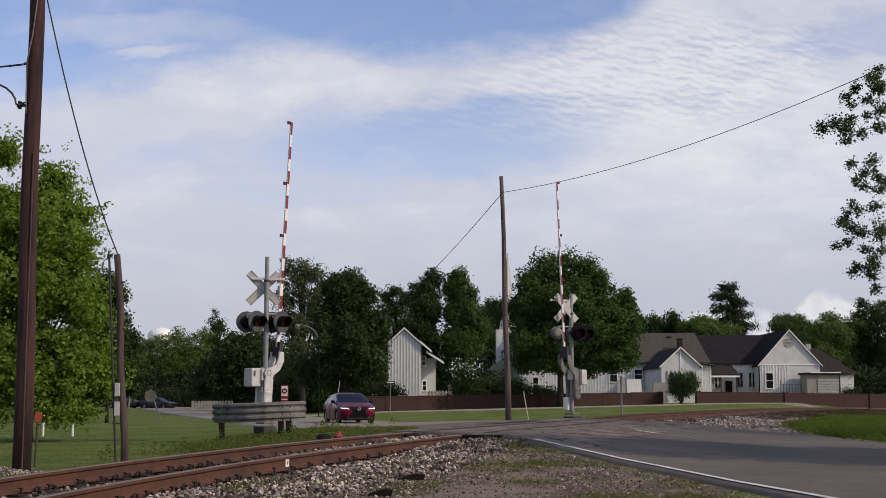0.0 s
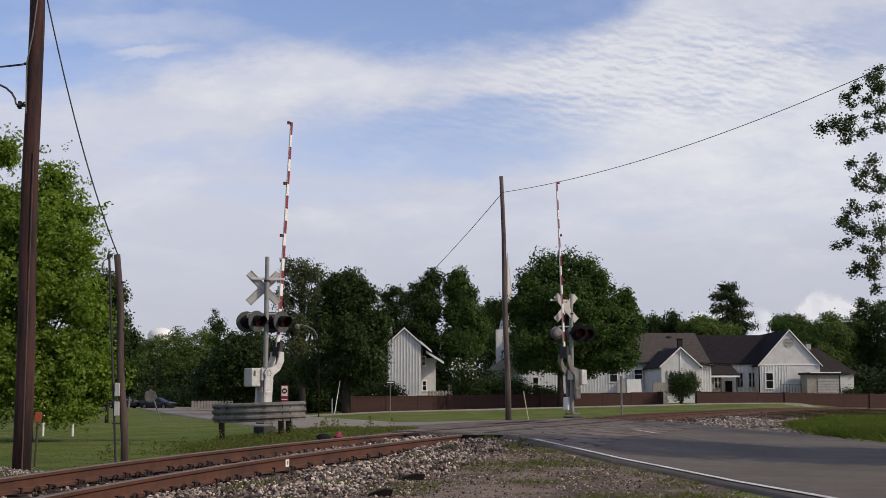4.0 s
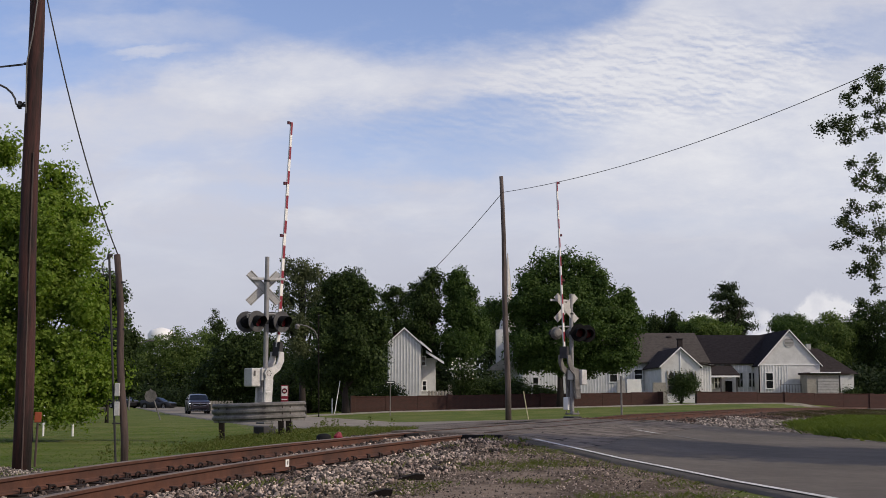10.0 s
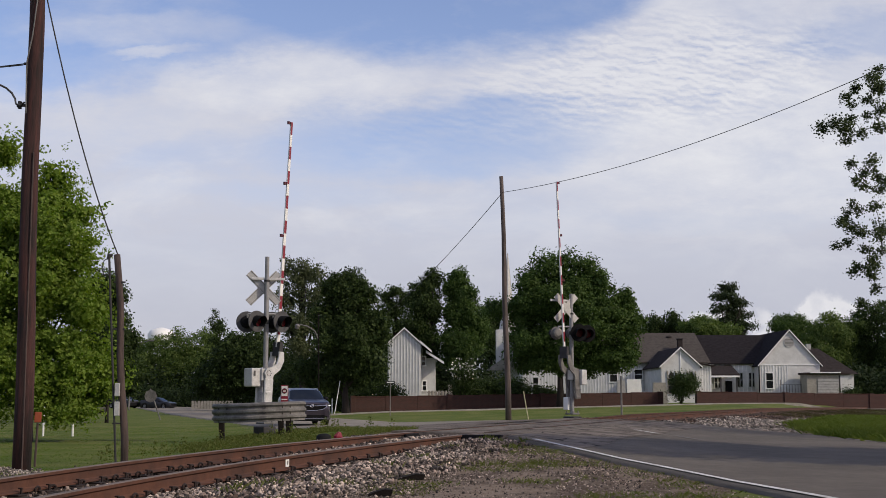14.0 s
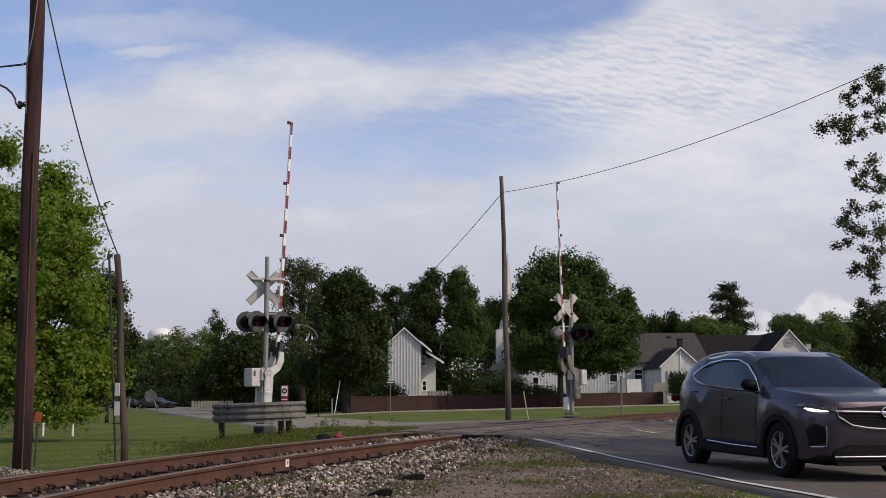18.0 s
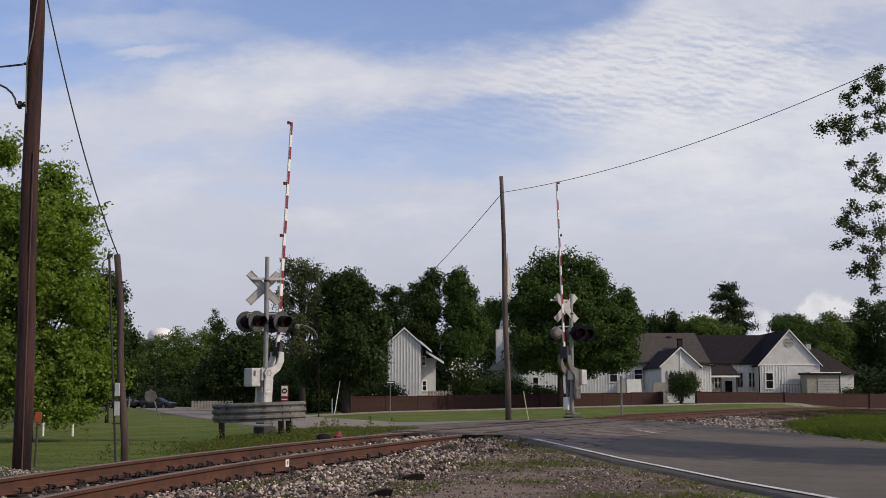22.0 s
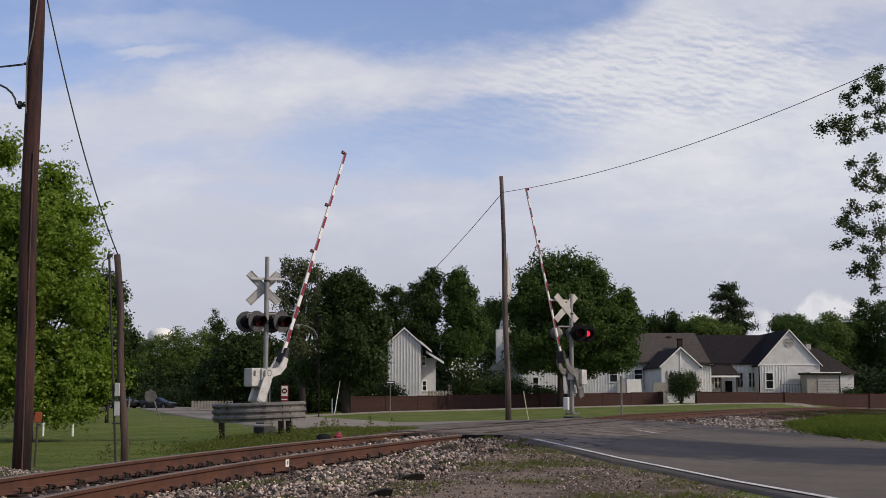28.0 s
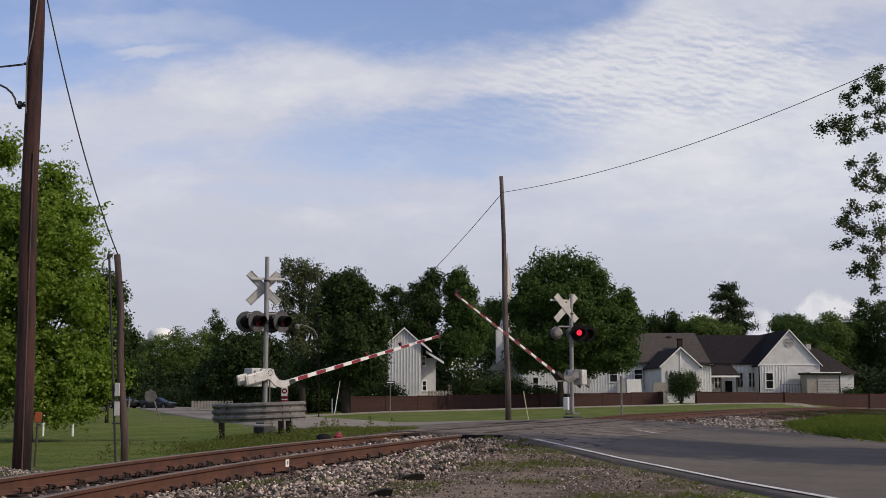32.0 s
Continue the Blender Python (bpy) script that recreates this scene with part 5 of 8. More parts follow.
SIGNAL_A = build_signal((-5.03, 37.0, 0.70), AZ_A, 4.79, 1.45, 7.43, 3.90, 15.6 - AZ_A, 2.93,
                        [(*turned(AZ_A, 0.10, -0.10), 20 - AZ_A, 0.36, 46 - AZ_A), (*turned(AZ_A, -0.22, 0.18), 15 - AZ_A, 0.36, 195 - AZ_A)], M_DISC,
                        "silver railroad crossing signal with striped gate arm beside guardrail")
SIGNAL_B = build_signal((4.44, 45.0, 0.86), AZ_B, 4.20, 1.42, 6.63, 3.70, 15.6 + 180 + 14 - AZ_B, 2.84,
                        [(*turned(AZ_B, 0.41, 0.05), 62 - AZ_B, 0.38, 12 - AZ_B), (*turned(AZ_B, -0.24, 0.14), 22 - AZ_B, 0.30, 202 - AZ_B)], M_BLACK,
                        "silver railroad crossing signal with red flashing lights and gate",
                        turned(AZ_B, -0.24, -0.05), M_GALV, 0.30)


def lit_discs(lamps):
    """A glowing insert behind each lens of the pair that faces the near side."""
    made = []
    for disc, f in lamps:
        bm = bmesh.new()
        add_tube(bm, [(0, 0.004, 0), (0, -0.010, 0), (0, -0.018, 0)], [0.104, 0.098, 0.06], 24)
        ob = part("lamp_insert", bm, M_LENS_ON, disc, "glowing red light insert")
        made.append((ob, f))
    return made


INSERTS = lit_discs(SIGNAL_B[2][:2])


# ---- guardrail round the signal ----
def build_guardrail():
    g = empty("guardrail", pose(-4.86, 36.9, 0.62, 0, -2.0, 0), "weathered grey steel guardrail curved round the crossing signal", "guardrail")
    prof = [(-0.00, 0.26), (0.045, 0.225), (0.05, 0.18), (0.0, 0.13), (0.0, 0.10), (0.05, 0.06), (0.05, 0.01), (0.0, -0.04), (0.0, -0.07), (0.05, -0.11), (0.05, -0.16), (0.0, -0.20), (-0.0, -0.25)]
    path = []
    for k in range(15):
        a = math.radians(203 + (318 - 203) * k / 14)
        path.append(Vector((1.55 * math.cos(a), 2.35 * math.sin(a), 0)))
    for k0, k1 in ((0, 4), (4, 9), (9, 14)):
        bm = bmesh.new()
        rows = []
        for k in range(k0, k1 + 1):
            d = (path[min(k + 1, 14)] - path[max(k - 1, 0)]).normalized()
            nrm = Vector((d.y, -d.x, 0))
            rows.append([[bm.verts.new(path[k] + nrm * (o + t) + Vector((0, 0, 0.48 + z))) for o, z in prof] for t in (0, -0.008)])
        for a, b in zip(rows, rows[1:]):
            for s in (0, 1):
                for i in range(len(prof) - 1):
                    bm.faces.new((a[s][i], b[s][i], b[s][i + 1], a[s][i + 1]))
        pn = part("rail_panel", bm, M_GALV, g, smooth=False)
        for z in (0.36, 0.48, 0.60):
            bm = bmesh.new()
            d = (path[min(k1 + 1, 14)] - path[k1 - 1]).normalized()
            o = path[k1] + Vector((d.y, -d.x, 0)) * 0.01 + Vector((0, 0, z))
            add_tube(bm, [o, o + Vector((d.y, -d.x, 0)) * 0.03], 0.022, 8)
            part("bolt", bm, M_DARK_GREY, pn)
    for k in (2, 11, 12):
        bm = bmesh.new()
        d = (path[min(k + 1, 14)] - path[max(k - 1, 0)]).normalized()
        p = path[k] + Vector((-d.y, d.x, 0)) * 0.09
        add_box(bm, (0.14, 0.16, 1.25), (p.x, p.y, 0.0), bevel=0.01)
        part("post", bm, M_TIE_DARK, g)
    return g


build_guardrail()


# ---- poles and wires ----
def build_pole(base, top, r0, r1, mat, label, group="utility poles"):
    b, t = Vector(base), Vector(top)
    p = empty("utility_pole", Matrix.Translation(b), label, "utility pole", group)
    bm = bmesh.new()
    n = 8
    add_tube(bm, [(t - b) * (k / n) + Vector((0.02 * math.sin(k * 1.3), 0, -0.3 if k == 0 else 0)) for k in range(n + 1)], [r0 + (r1 - r0) * k / n for k in range(n + 1)], 18)
    part("shaft", bm, mat, p, smooth=True)
    return p


POLE_A = build_pole((-7.21, 22.5, 0.25), (-7.24, 22.5, 10.6), 0.160, 0.122, M_POLE, "tall dark red-brown creosoted wooden utility pole by the track")
POLE_B = build_pole((-6.05, 25.0, 0.20), (-6.29, 25.0, 4.24), 0.074, 0.062, M_POLE_GREY, "short weathered wooden service pole with meter boxes")
build_pole((2.75, 55.0, 0.55), (2.51, 55.0, 10.9), 0.130, 0.082, M_POLE_PALE, "weathered wooden utility pole beyond the crossing")


def fit_pole_a():
    bm = bmesh.new()
    add_tube(bm, [(-0.10, -0.14, 6.2), (-0.12, -0.13, 7.1), (-0.03, -0.14, 7.6), (0.04, -0.14, 8.3), (0.02, -0.13, 10.2)], 0.012, 6)
    part("ground_wire", bm, M_GALV, POLE_A)
    bm = bmesh.new()
    add_tube(bm, [(-0.14, -0.02, 6.36), (-0.24, -0.02, 6.36), (-0.30, -0.02, 6.34)], [0.03, 0.03, 0.02], 8)
    add_tube(bm, [(-0.25, -0.02, 6.30), (-0.25, -0.02, 6.43)], 0.035, 8)
    part("insulator", bm, M_DARK_GREY, POLE_A)
    bm = bmesh.new()
    add_tube(bm, [(-0.61, -0.10, 6.72), (-0.47, -0.10, 6.65), (-0.37, -0.10, 6.56), (-0.31, -0.10, 6.46), (-0.295, -0.10, 6.37), (-0.22, -0.10, 6.34), (-0.14, -0.10, 6.40)], 0.018, 8)
    part("cable_loop", bm, M_WIRE, POLE_A)
    bm = bmesh.new()
    add_tube(bm, [(-0.12, -0.02, 7.11), (-0.20, -0.02, 7.11)], 0.025, 8)
    part("wire_clamp", bm, M_DARK_GREY, POLE_A)
    bm = bmesh.new()
    add_tube(bm, [(0.06, -0.155, -0.1), (0.055, -0.14, 2.4), (0.06, -0.135, 5.5)], 0.014, 6)
    part("moulding", bm, M_POLE_GREY, POLE_A)


fit_pole_a()


def fit_pole_b():
    for dx, z0, z1, r in ((-0.15, -0.2, 3.98, 0.022),):
        bm = bmesh.new()
        add_tube(bm, [(dx + 0.0, -0.02, z0), (dx - 0.255 * (z1 / 4.04), -0.02, z1)], r, 10)
        part("conduit", bm, M_DARK_GREY, POLE_B)
    bm = bmesh.new()
    add_tube(bm, [(-0.42, -0.02, 3.94), (-0.40, -0.02, 4.03), (-0.34, -0.02, 4.02)], [0.035, 0.05, 0.03], 10)
    part("weatherhead", bm, M_DARK_GREY, POLE_B)
    bm = bmesh.new()
    pts = [(-0.44 + 0.085 * math.cos(a), -0.03, 3.79 + 0.16 * math.sin(a)) for a in [0.6 + 5.6 * k / 16 for k in range(17)]]
    add_tube(bm, pts, 0.008, 6)
    part("drip_loop", bm, M_WIRE, POLE_B)
    for z, h in ((1.44, 0.25), (1.08, 0.27)):
        bm = bmesh.new()
        add_box(bm, (0.10, 0.12, h), (-0.16, -0.03, z), bevel=0.012)
        part("meter_box", bm, M_ALU, POLE_B, "pale grey metal meter box")
    for z in (0.8, 2.6, 3.5):
        bm = bmesh.new()
        add_box(bm, (0.22, 0.03, 0.03), (-0.13 - 0.06 * z / 4, -0.03, z))
        part("pipe_strap", bm, M_DARK_GREY, POLE_B)


fit_pole_b()


def wire(a, b, sag, r, label, n=24):
    a, b = Vector(a), Vector(b)
    bm = bmesh.new()
    add_tube(bm, [a.lerp(b, k / n) - Vector((0, 0, sag * 4 * (k / n) * (1 - k / n))) for k in range(n + 1)], r, 5, caps=False)
    ob = part("wire", bm, M_WIRE, None)
    return tagged(ob, label, "wire", "overhead wires")


wire((-7.28, 22.45, 9.60), (-6.29, 25.0, 4.24), 0.48, 0.013, "black service wire from the tall pole to the service pole")
wire((2.55, 54.95, 10.2), (14.6, 32.0, 11.42), 0.72, 0.012, "thin overhead wire running from the far pole")
wire((2.55, 55.05, 10.2), (-8.6, 128.0, 8.0), 0.9, 0.016, "thin overhead wire running down behind the trees")
wire((-7.42, 22.48, 7.36), (-13.0, 24.0, 7.6), 0.12, 0.010, "pair of thin wires leaving the tall pole")
wire((-7.42, 22.48, 7.34), (-13.0, 23.2, 7.7), 0.20, 0.010, "pair of thin wires leaving the tall pole")
wire((-7.80, 22.40, 6.96), (-13.0, 23.6, 8.9), 0.35, 0.018, "thick black cable leaving the tall pole")


# ---- brick wall, pavement ----
def build_brick_wall():
    segs = [((-7.25, 105.0), (18.6, 112.0), 1.20, 1.03), ((21.95, 112.6), (62.0, 121.5), 1.01, 1.05)]
    for (x0, y0), (x1, y1), hl, hr in segs:
        L = math.hypot(x1 - x0, y1 - y0)
        ang = math.degrees(math.atan2(y1 - y0, x1 - x0))
        zl, zr = base_z(x0, y0), base_z(x1, y1)
        w = empty("brick_wall", pose(x0, y0, 0, 0, 0, ang), "low dark red-brown brick garden wall", "wall", "brick garden walls")
        n = int(L / 2.6)
        for k in range(n):
            a, b = L * k / n, L * (k + 1) / n
            z = zl + (zr - zl) * (k + 0.5) / n
            h = hl + (hr - hl) * (k + 0.5) / n
            bm = bmesh.new()
            add_box(bm, (b - a - 0.02, 0.20, h + 0.3), ((a + b) / 2, 0, z + h / 2 - 0.15))
            part("wall_panel", bm, M_BRICKWORK, w)
            bm = bmesh.new()
            add_box(bm, (b - a - 0.01, 0.26, 0.06), ((a + b) / 2, 0, z + h + 0.03), bevel=0.01)
            part("coping", bm, M_BRICK, w)
            if k % 3 == 0 or k == n - 1:
                bm = bmesh.new()
                xx = a if k < n - 1 else b
                add_box(bm, (0.40, 0.40, h + 0.42), (xx, 0, z + h / 2 - 0.09), bevel=0.01)
                part("pier", bm, M_BRICKWORK, w)


def brickwork():
    m = bpy.data.materials.new("brickwork")
    m.use_nodes = True
    nt = m.node_tree
    b = nt.nodes["Principled BSDF"]
    b.inputs["Roughness"].default_value = 0.92
    co = node(nt, "ShaderNodeTexCoord")
    sp = node(nt, "ShaderNodeSeparateXYZ")
    nt.links.new(co.outputs["Object"], sp.inputs[0])
    cb = node(nt, "ShaderNodeCombineXYZ")
    nt.links.new(math_node(nt, "ADD", sp.outputs[0], sp.outputs[1]), cb.inputs[0])
    nt.links.new(sp.outputs[2], cb.inputs[1])
    br = node(nt, "ShaderNodeTexBrick")
    nt.links.new(cb.outputs[0], br.inputs["Vector"])
    br.inputs["Color1"].default_value, br.inputs["Color2"].default_value = (0.056, 0.020, 0.016, 1), (0.034, 0.014, 0.012, 1)
    br.inputs["Mortar"].default_value = (0.058, 0.036, 0.030, 1)
    br.inputs["Scale"].default_value, br.inputs["Mortar Size"].default_value = 1.0, 0.008
    br.inputs["Brick Width"].default_value, br.inputs["Row Height"].default_value = 0.21, 0.075
    nt.links.new(br.outputs["Color"], b.inputs["Base Color"])
    return m


M_BRICKWORK = brickwork()
build_brick_wall()


def ribbon(name, pts, width, mat, label, lift=0.03, kind="structure", category="pavement"):
    verts, faces = [], []
    for i, p in enumerate(pts):
        a, b = Vector(pts[max(i - 1, 0)]), Vector(pts[min(i + 1, len(pts) - 1)])
        d = (b - a).normalized()
        n = Vector((-d.y, d.x))
        for s in (-0.5, 0.5):
            x, y = p[0] + n.x * s * width, p[1] + n.y * s * width
            verts.append((x, y, ground_z(x, y, False) + lift + (0.03 if s else 0)))
        for s in (0.5, -0.5):
            x, y = p[0] + n.x * s * width, p[1] + n.y * s * width
            verts.append((x, y, ground_z(x, y, False) - 0.2))
    for i in range(len(pts) - 1):
        a, b = 4 * i, 4 * i + 4
        for k in range(4):
            j = (k + 1) % 4
            faces.append((a + k, b + k, b + j, a + j))
    ob = mesh_of(name, verts, faces, mat)
    bm = bmesh.new()
    bm.from_mesh(ob.data)
    bmesh.ops.recalc_face_normals(bm, faces=bm.faces)
    bm.to_mesh(ob.data)
    bm.free()
    return tagged(ob, label, category, kind=kind)


ribbon("pavement", [(-13 + k * 3.0, 97.5 + 0.27 * (k * 3.0)) for k in range(28)], 2.2, M_CONCRETE, "pale concrete street strip in front of the brick wall", 0.05)


# ---- houses ----
def gabled(parent, x0, x1, y0, y1, zb, ze, zr, ridge, wall_mat, roof_mat, over=0.35, name_wall="wall"):
    """A block with a gable roof; ridge 'x' runs across, 'y' runs away."""
    bm = bmesh.new()
    if ridge == "x":
        ym = (y0 + y1) / 2
        outline = [(y0, zb), (y1, zb), (y1, ze), (ym, zr), (y0, ze)]
        add_prism(bm, outline, x1 - x0, pose((x0 + x1) / 2, 0, 0, 0, 0, 90) @ Matrix.Identity(4))
        w = part(name_wall, bm, wall_mat, parent)
        sl = (zr - ze) / (ym - y0)
        for s in (-1, 1):
            bm = bmesh.new()
            ya, yb = (y0 - over, ym) if s < 0 else (y1 + over, ym)
            za = ze - sl * over
            vs = []
            for x in (x0 - over, x1 + over):
                vs.append([bm.verts.new((x, yy, zz)) for yy, zz in ((ya, za + 0.03), (yb, zr + 0.05), (yb, zr + 0.20), (ya, za + 0.18))])
            for i in range(4):
                bm.faces.new((vs[0][i], vs[0][(i + 1) % 4], vs[1][(i + 1) % 4], vs[1][i]))
            bm.faces.new(vs[0][::-1])
            bm.faces.new(vs[1])
            bmesh.ops.recalc_face_normals(bm, faces=bm.faces)
            part("roof", bm, roof_mat, parent)
    else:
        xm = (x0 + x1) / 2
        outline = [(x0, zb), (x1, zb), (x1, ze), (xm, zr), (x0, ze)]
        add_prism(bm, outline, y1 - y0, pose(0, (y0 + y1) / 2, 0))
        w = part(name_wall, bm, wall_mat, parent)
        sl = (zr - ze) / (xm - x0)
        for s in (-1, 1):
            bm = bmesh.new()
            xa = x0 - over if s < 0 else x1 + over
            za = ze - sl * over
            vs = []
            for y in (y0 - over, y1 + over):
                vs.append([bm.verts.new((xx, y, zz)) for xx, zz in ((xa, za + 0.03), (xm, zr + 0.05), (xm, zr + 0.20), (xa, za + 0.18))])
            for i in range(4):
                bm.faces.new((vs[0][i], vs[0][(i + 1) % 4], vs[1][(i + 1) % 4], vs[1][i]))
            bm.faces.new(vs[0][::-1])
            bm.faces.new(vs[1])
            bmesh.ops.recalc_face_normals(bm, faces=bm.faces)
            part("roof", bm, roof_mat, parent)
            bm = bmesh.new()      # bargeboard
            yy = y0 - over - 0.03
            a, b = Vector((xa, yy, za + 0.02)), Vector((xm, yy, zr + 0.04))
            vs = [bm.verts.new(p) for p in (a, b, b + Vector((0, 0, 0.15)), a + Vector((0, 0, 0.15)))]
            vt = [bm.verts.new(v.co + Vector((0, 0.05, 0))) for v in vs]
            bm.faces.new(vs)
            bm.faces.new(vt[::-1])
            for i in range(4):
                bm.faces.new((vs[i], vt[i], vt[(i + 1) % 4], vs[(i + 1) % 4]))
            bmesh.ops.recalc_face_normals(bm, faces=bm.faces)
            part("bargeboard", bm, M_TRIM, parent)
    return w


def window(parent, x, y, z0, z1, w, axis="x", mullions=1, arch=False, frame_mat=None):
    """Framed window on a wall; axis 'x': wall faces -y, 'r': wall faces +x, 'l': wall faces -x."""
    rot = {"x": 0, "r": 90, "l": -90}[axis]
    f = pose(x, y, 0, 0, 0, rot)
    zc, h = (z0 + z1) / 2, z1 - z0
    bm = bmesh.new()
    if arch:
        o = [(-w / 2, z0), (w / 2, z0), (w / 2, z0 + h * 0.62), (w * 0.32, z0 + h * 0.85), (0, z1), (-w * 0.32, z0 + h * 0.85), (-w / 2, z0 + h * 0.62)]
        add_prism(bm, o, 0.06, f @ pose(0, -0.03, 0))
    else:
        add_box(bm, (w, 0.06, h), (0, -0.03, zc), f)
    win = part("window", bm, M_GLASS_DARK, parent)
    bm = bmesh.new()
    t = 0.10
    add_box(bm, (t, 0.10, h + t), (-w / 2 - t / 2, -0.05, zc), f)
    add_box(bm, (t, 0.10, h + t), (w / 2 + t / 2, -0.05, zc), f)
    add_box(bm, (w + 3 * t, 0.12, t), (0, -0.06, z0 - t / 2), f)
    if not arch:
        add_box(bm, (w + 2 * t, 0.10, t), (0, -0.05, z1 + t / 2), f)
    for k in range(mullions):
        add_box(bm, (w, 0.085, 0.045), (0, -0.045, z0 + h * (k + 1) / (mullions + 1)), f)
    part("window_frame", bm, frame_mat or M_TRIM, win)
    return win


def battens(parent, x0, x1, y, z0, top, step=0.42, axis="x"):
    """Vertical battens on a wall that faces -y (or +x); top(x) gives their upper end."""
    x = x0 + step / 2
    while x < x1:
        bm = bmesh.new()
        h = top(x) - z0
        if axis == "x":
            add_box(bm, (0.06, 0.05, h), (x, y - 0.02, z0 + h / 2))
        else:
            add_box(bm, (0.05, 0.06, h), (y + 0.02, x, z0 + h / 2))
        part("batten", bm, M_TRIM, parent)
        x += step


def build_white_house():
    h = empty("house", pose(-2.0, 118.0, 0.45), "narrow white two-storey house with vertical board siding", "house")
    # front gable, then a wall set back under the long side of the roof
    gabled(h, -3.0, 0.0, 0.0, 7.0, -0.2, 5.80, 7.15, "y", M_SIDING, M_SHINGLE_DARK, 0.22)
    battens(h, -3.0, 0.0, 0.0, -0.2, lambda x: 5.75 + 1.30 * (1 - abs(x + 1.5) / 1.5), 0.27)
    bm = bmesh.new()
    add_box(bm, (1.30, 4.0, 4.9), (0.65, 3.6, 2.15))
    part("side_wall", bm, M_SIDING, h)
    bm = bmesh.new()
    add_prism(bm, [(-0.1, 5.98), (0.95, 5.12), (0.95, 5.28), (-0.1, 6.16)], 6.0, pose(0, 2.78, 0))
    part("side_roof", bm, M_SHINGLE_DARK, h)
    bm = bmesh.new()
    add_prism(bm, [(-0.1, 5.93), (0.98, 5.06), (0.98, 5.27), (-0.1, 6.17)], 0.07, pose(0, -0.26, 0))
    part("bargeboard", bm, M_TRIM, h)
    bm = bmesh.new()
    add_prism(bm, [(0.45, 5.10), (2.05, 4.10), (2.05, 4.26), (0.45, 5.28)], 5.0, pose(0, 2.84, 0))
    part("porch_roof", bm, M_SHINGLE_DARK, h)
    bm = bmesh.new()
    add_prism(bm, [(0.45, 5.04), (2.08, 4.03), (2.08, 4.25), (0.45, 5.28)], 0.07, pose(0, 0.30, 0))
    part("bargeboard", bm, M_TRIM, h)
    window(h, 0.22, 1.6, 3.94, 4.71, 0.30)
    window(h, 0.30, 1.6, 1.67, 2.49, 0.30)
    for x in (0.7, 1.5, 2.3):
        bm = bmesh.new()
        add_box(bm, (0.12, 0.12, 1.25), (x, 1.0, 0.9))
        part("porch_post", bm, M_TRIM, h)
    bm = bmesh.new()
    add_box(bm, (1.9, 0.08, 0.10), (1.5, 1.0, 1.45))
    add_box(bm, (1.9, 0.06, 0.08), (1.5, 1.0, 0.95))
    part("porch_rail", bm, M_CONCRETE, h)
    for k in range(6):
        bm = bmesh.new()
        add_box(bm, (0.24, 0.30, 0.75), (0.75 + 0.30 * k, 0.6, 1.25), bevel=0.05)
        part("porch_block", bm, M_CONCRETE, h)
    bm = bmesh.new()
    add_box(bm, (0.38, 0.34, 2.2), (2.65, 0.6, 1.05), bevel=0.04)
    part("porch_pier", bm, M_CONCRETE, h)


build_white_house()


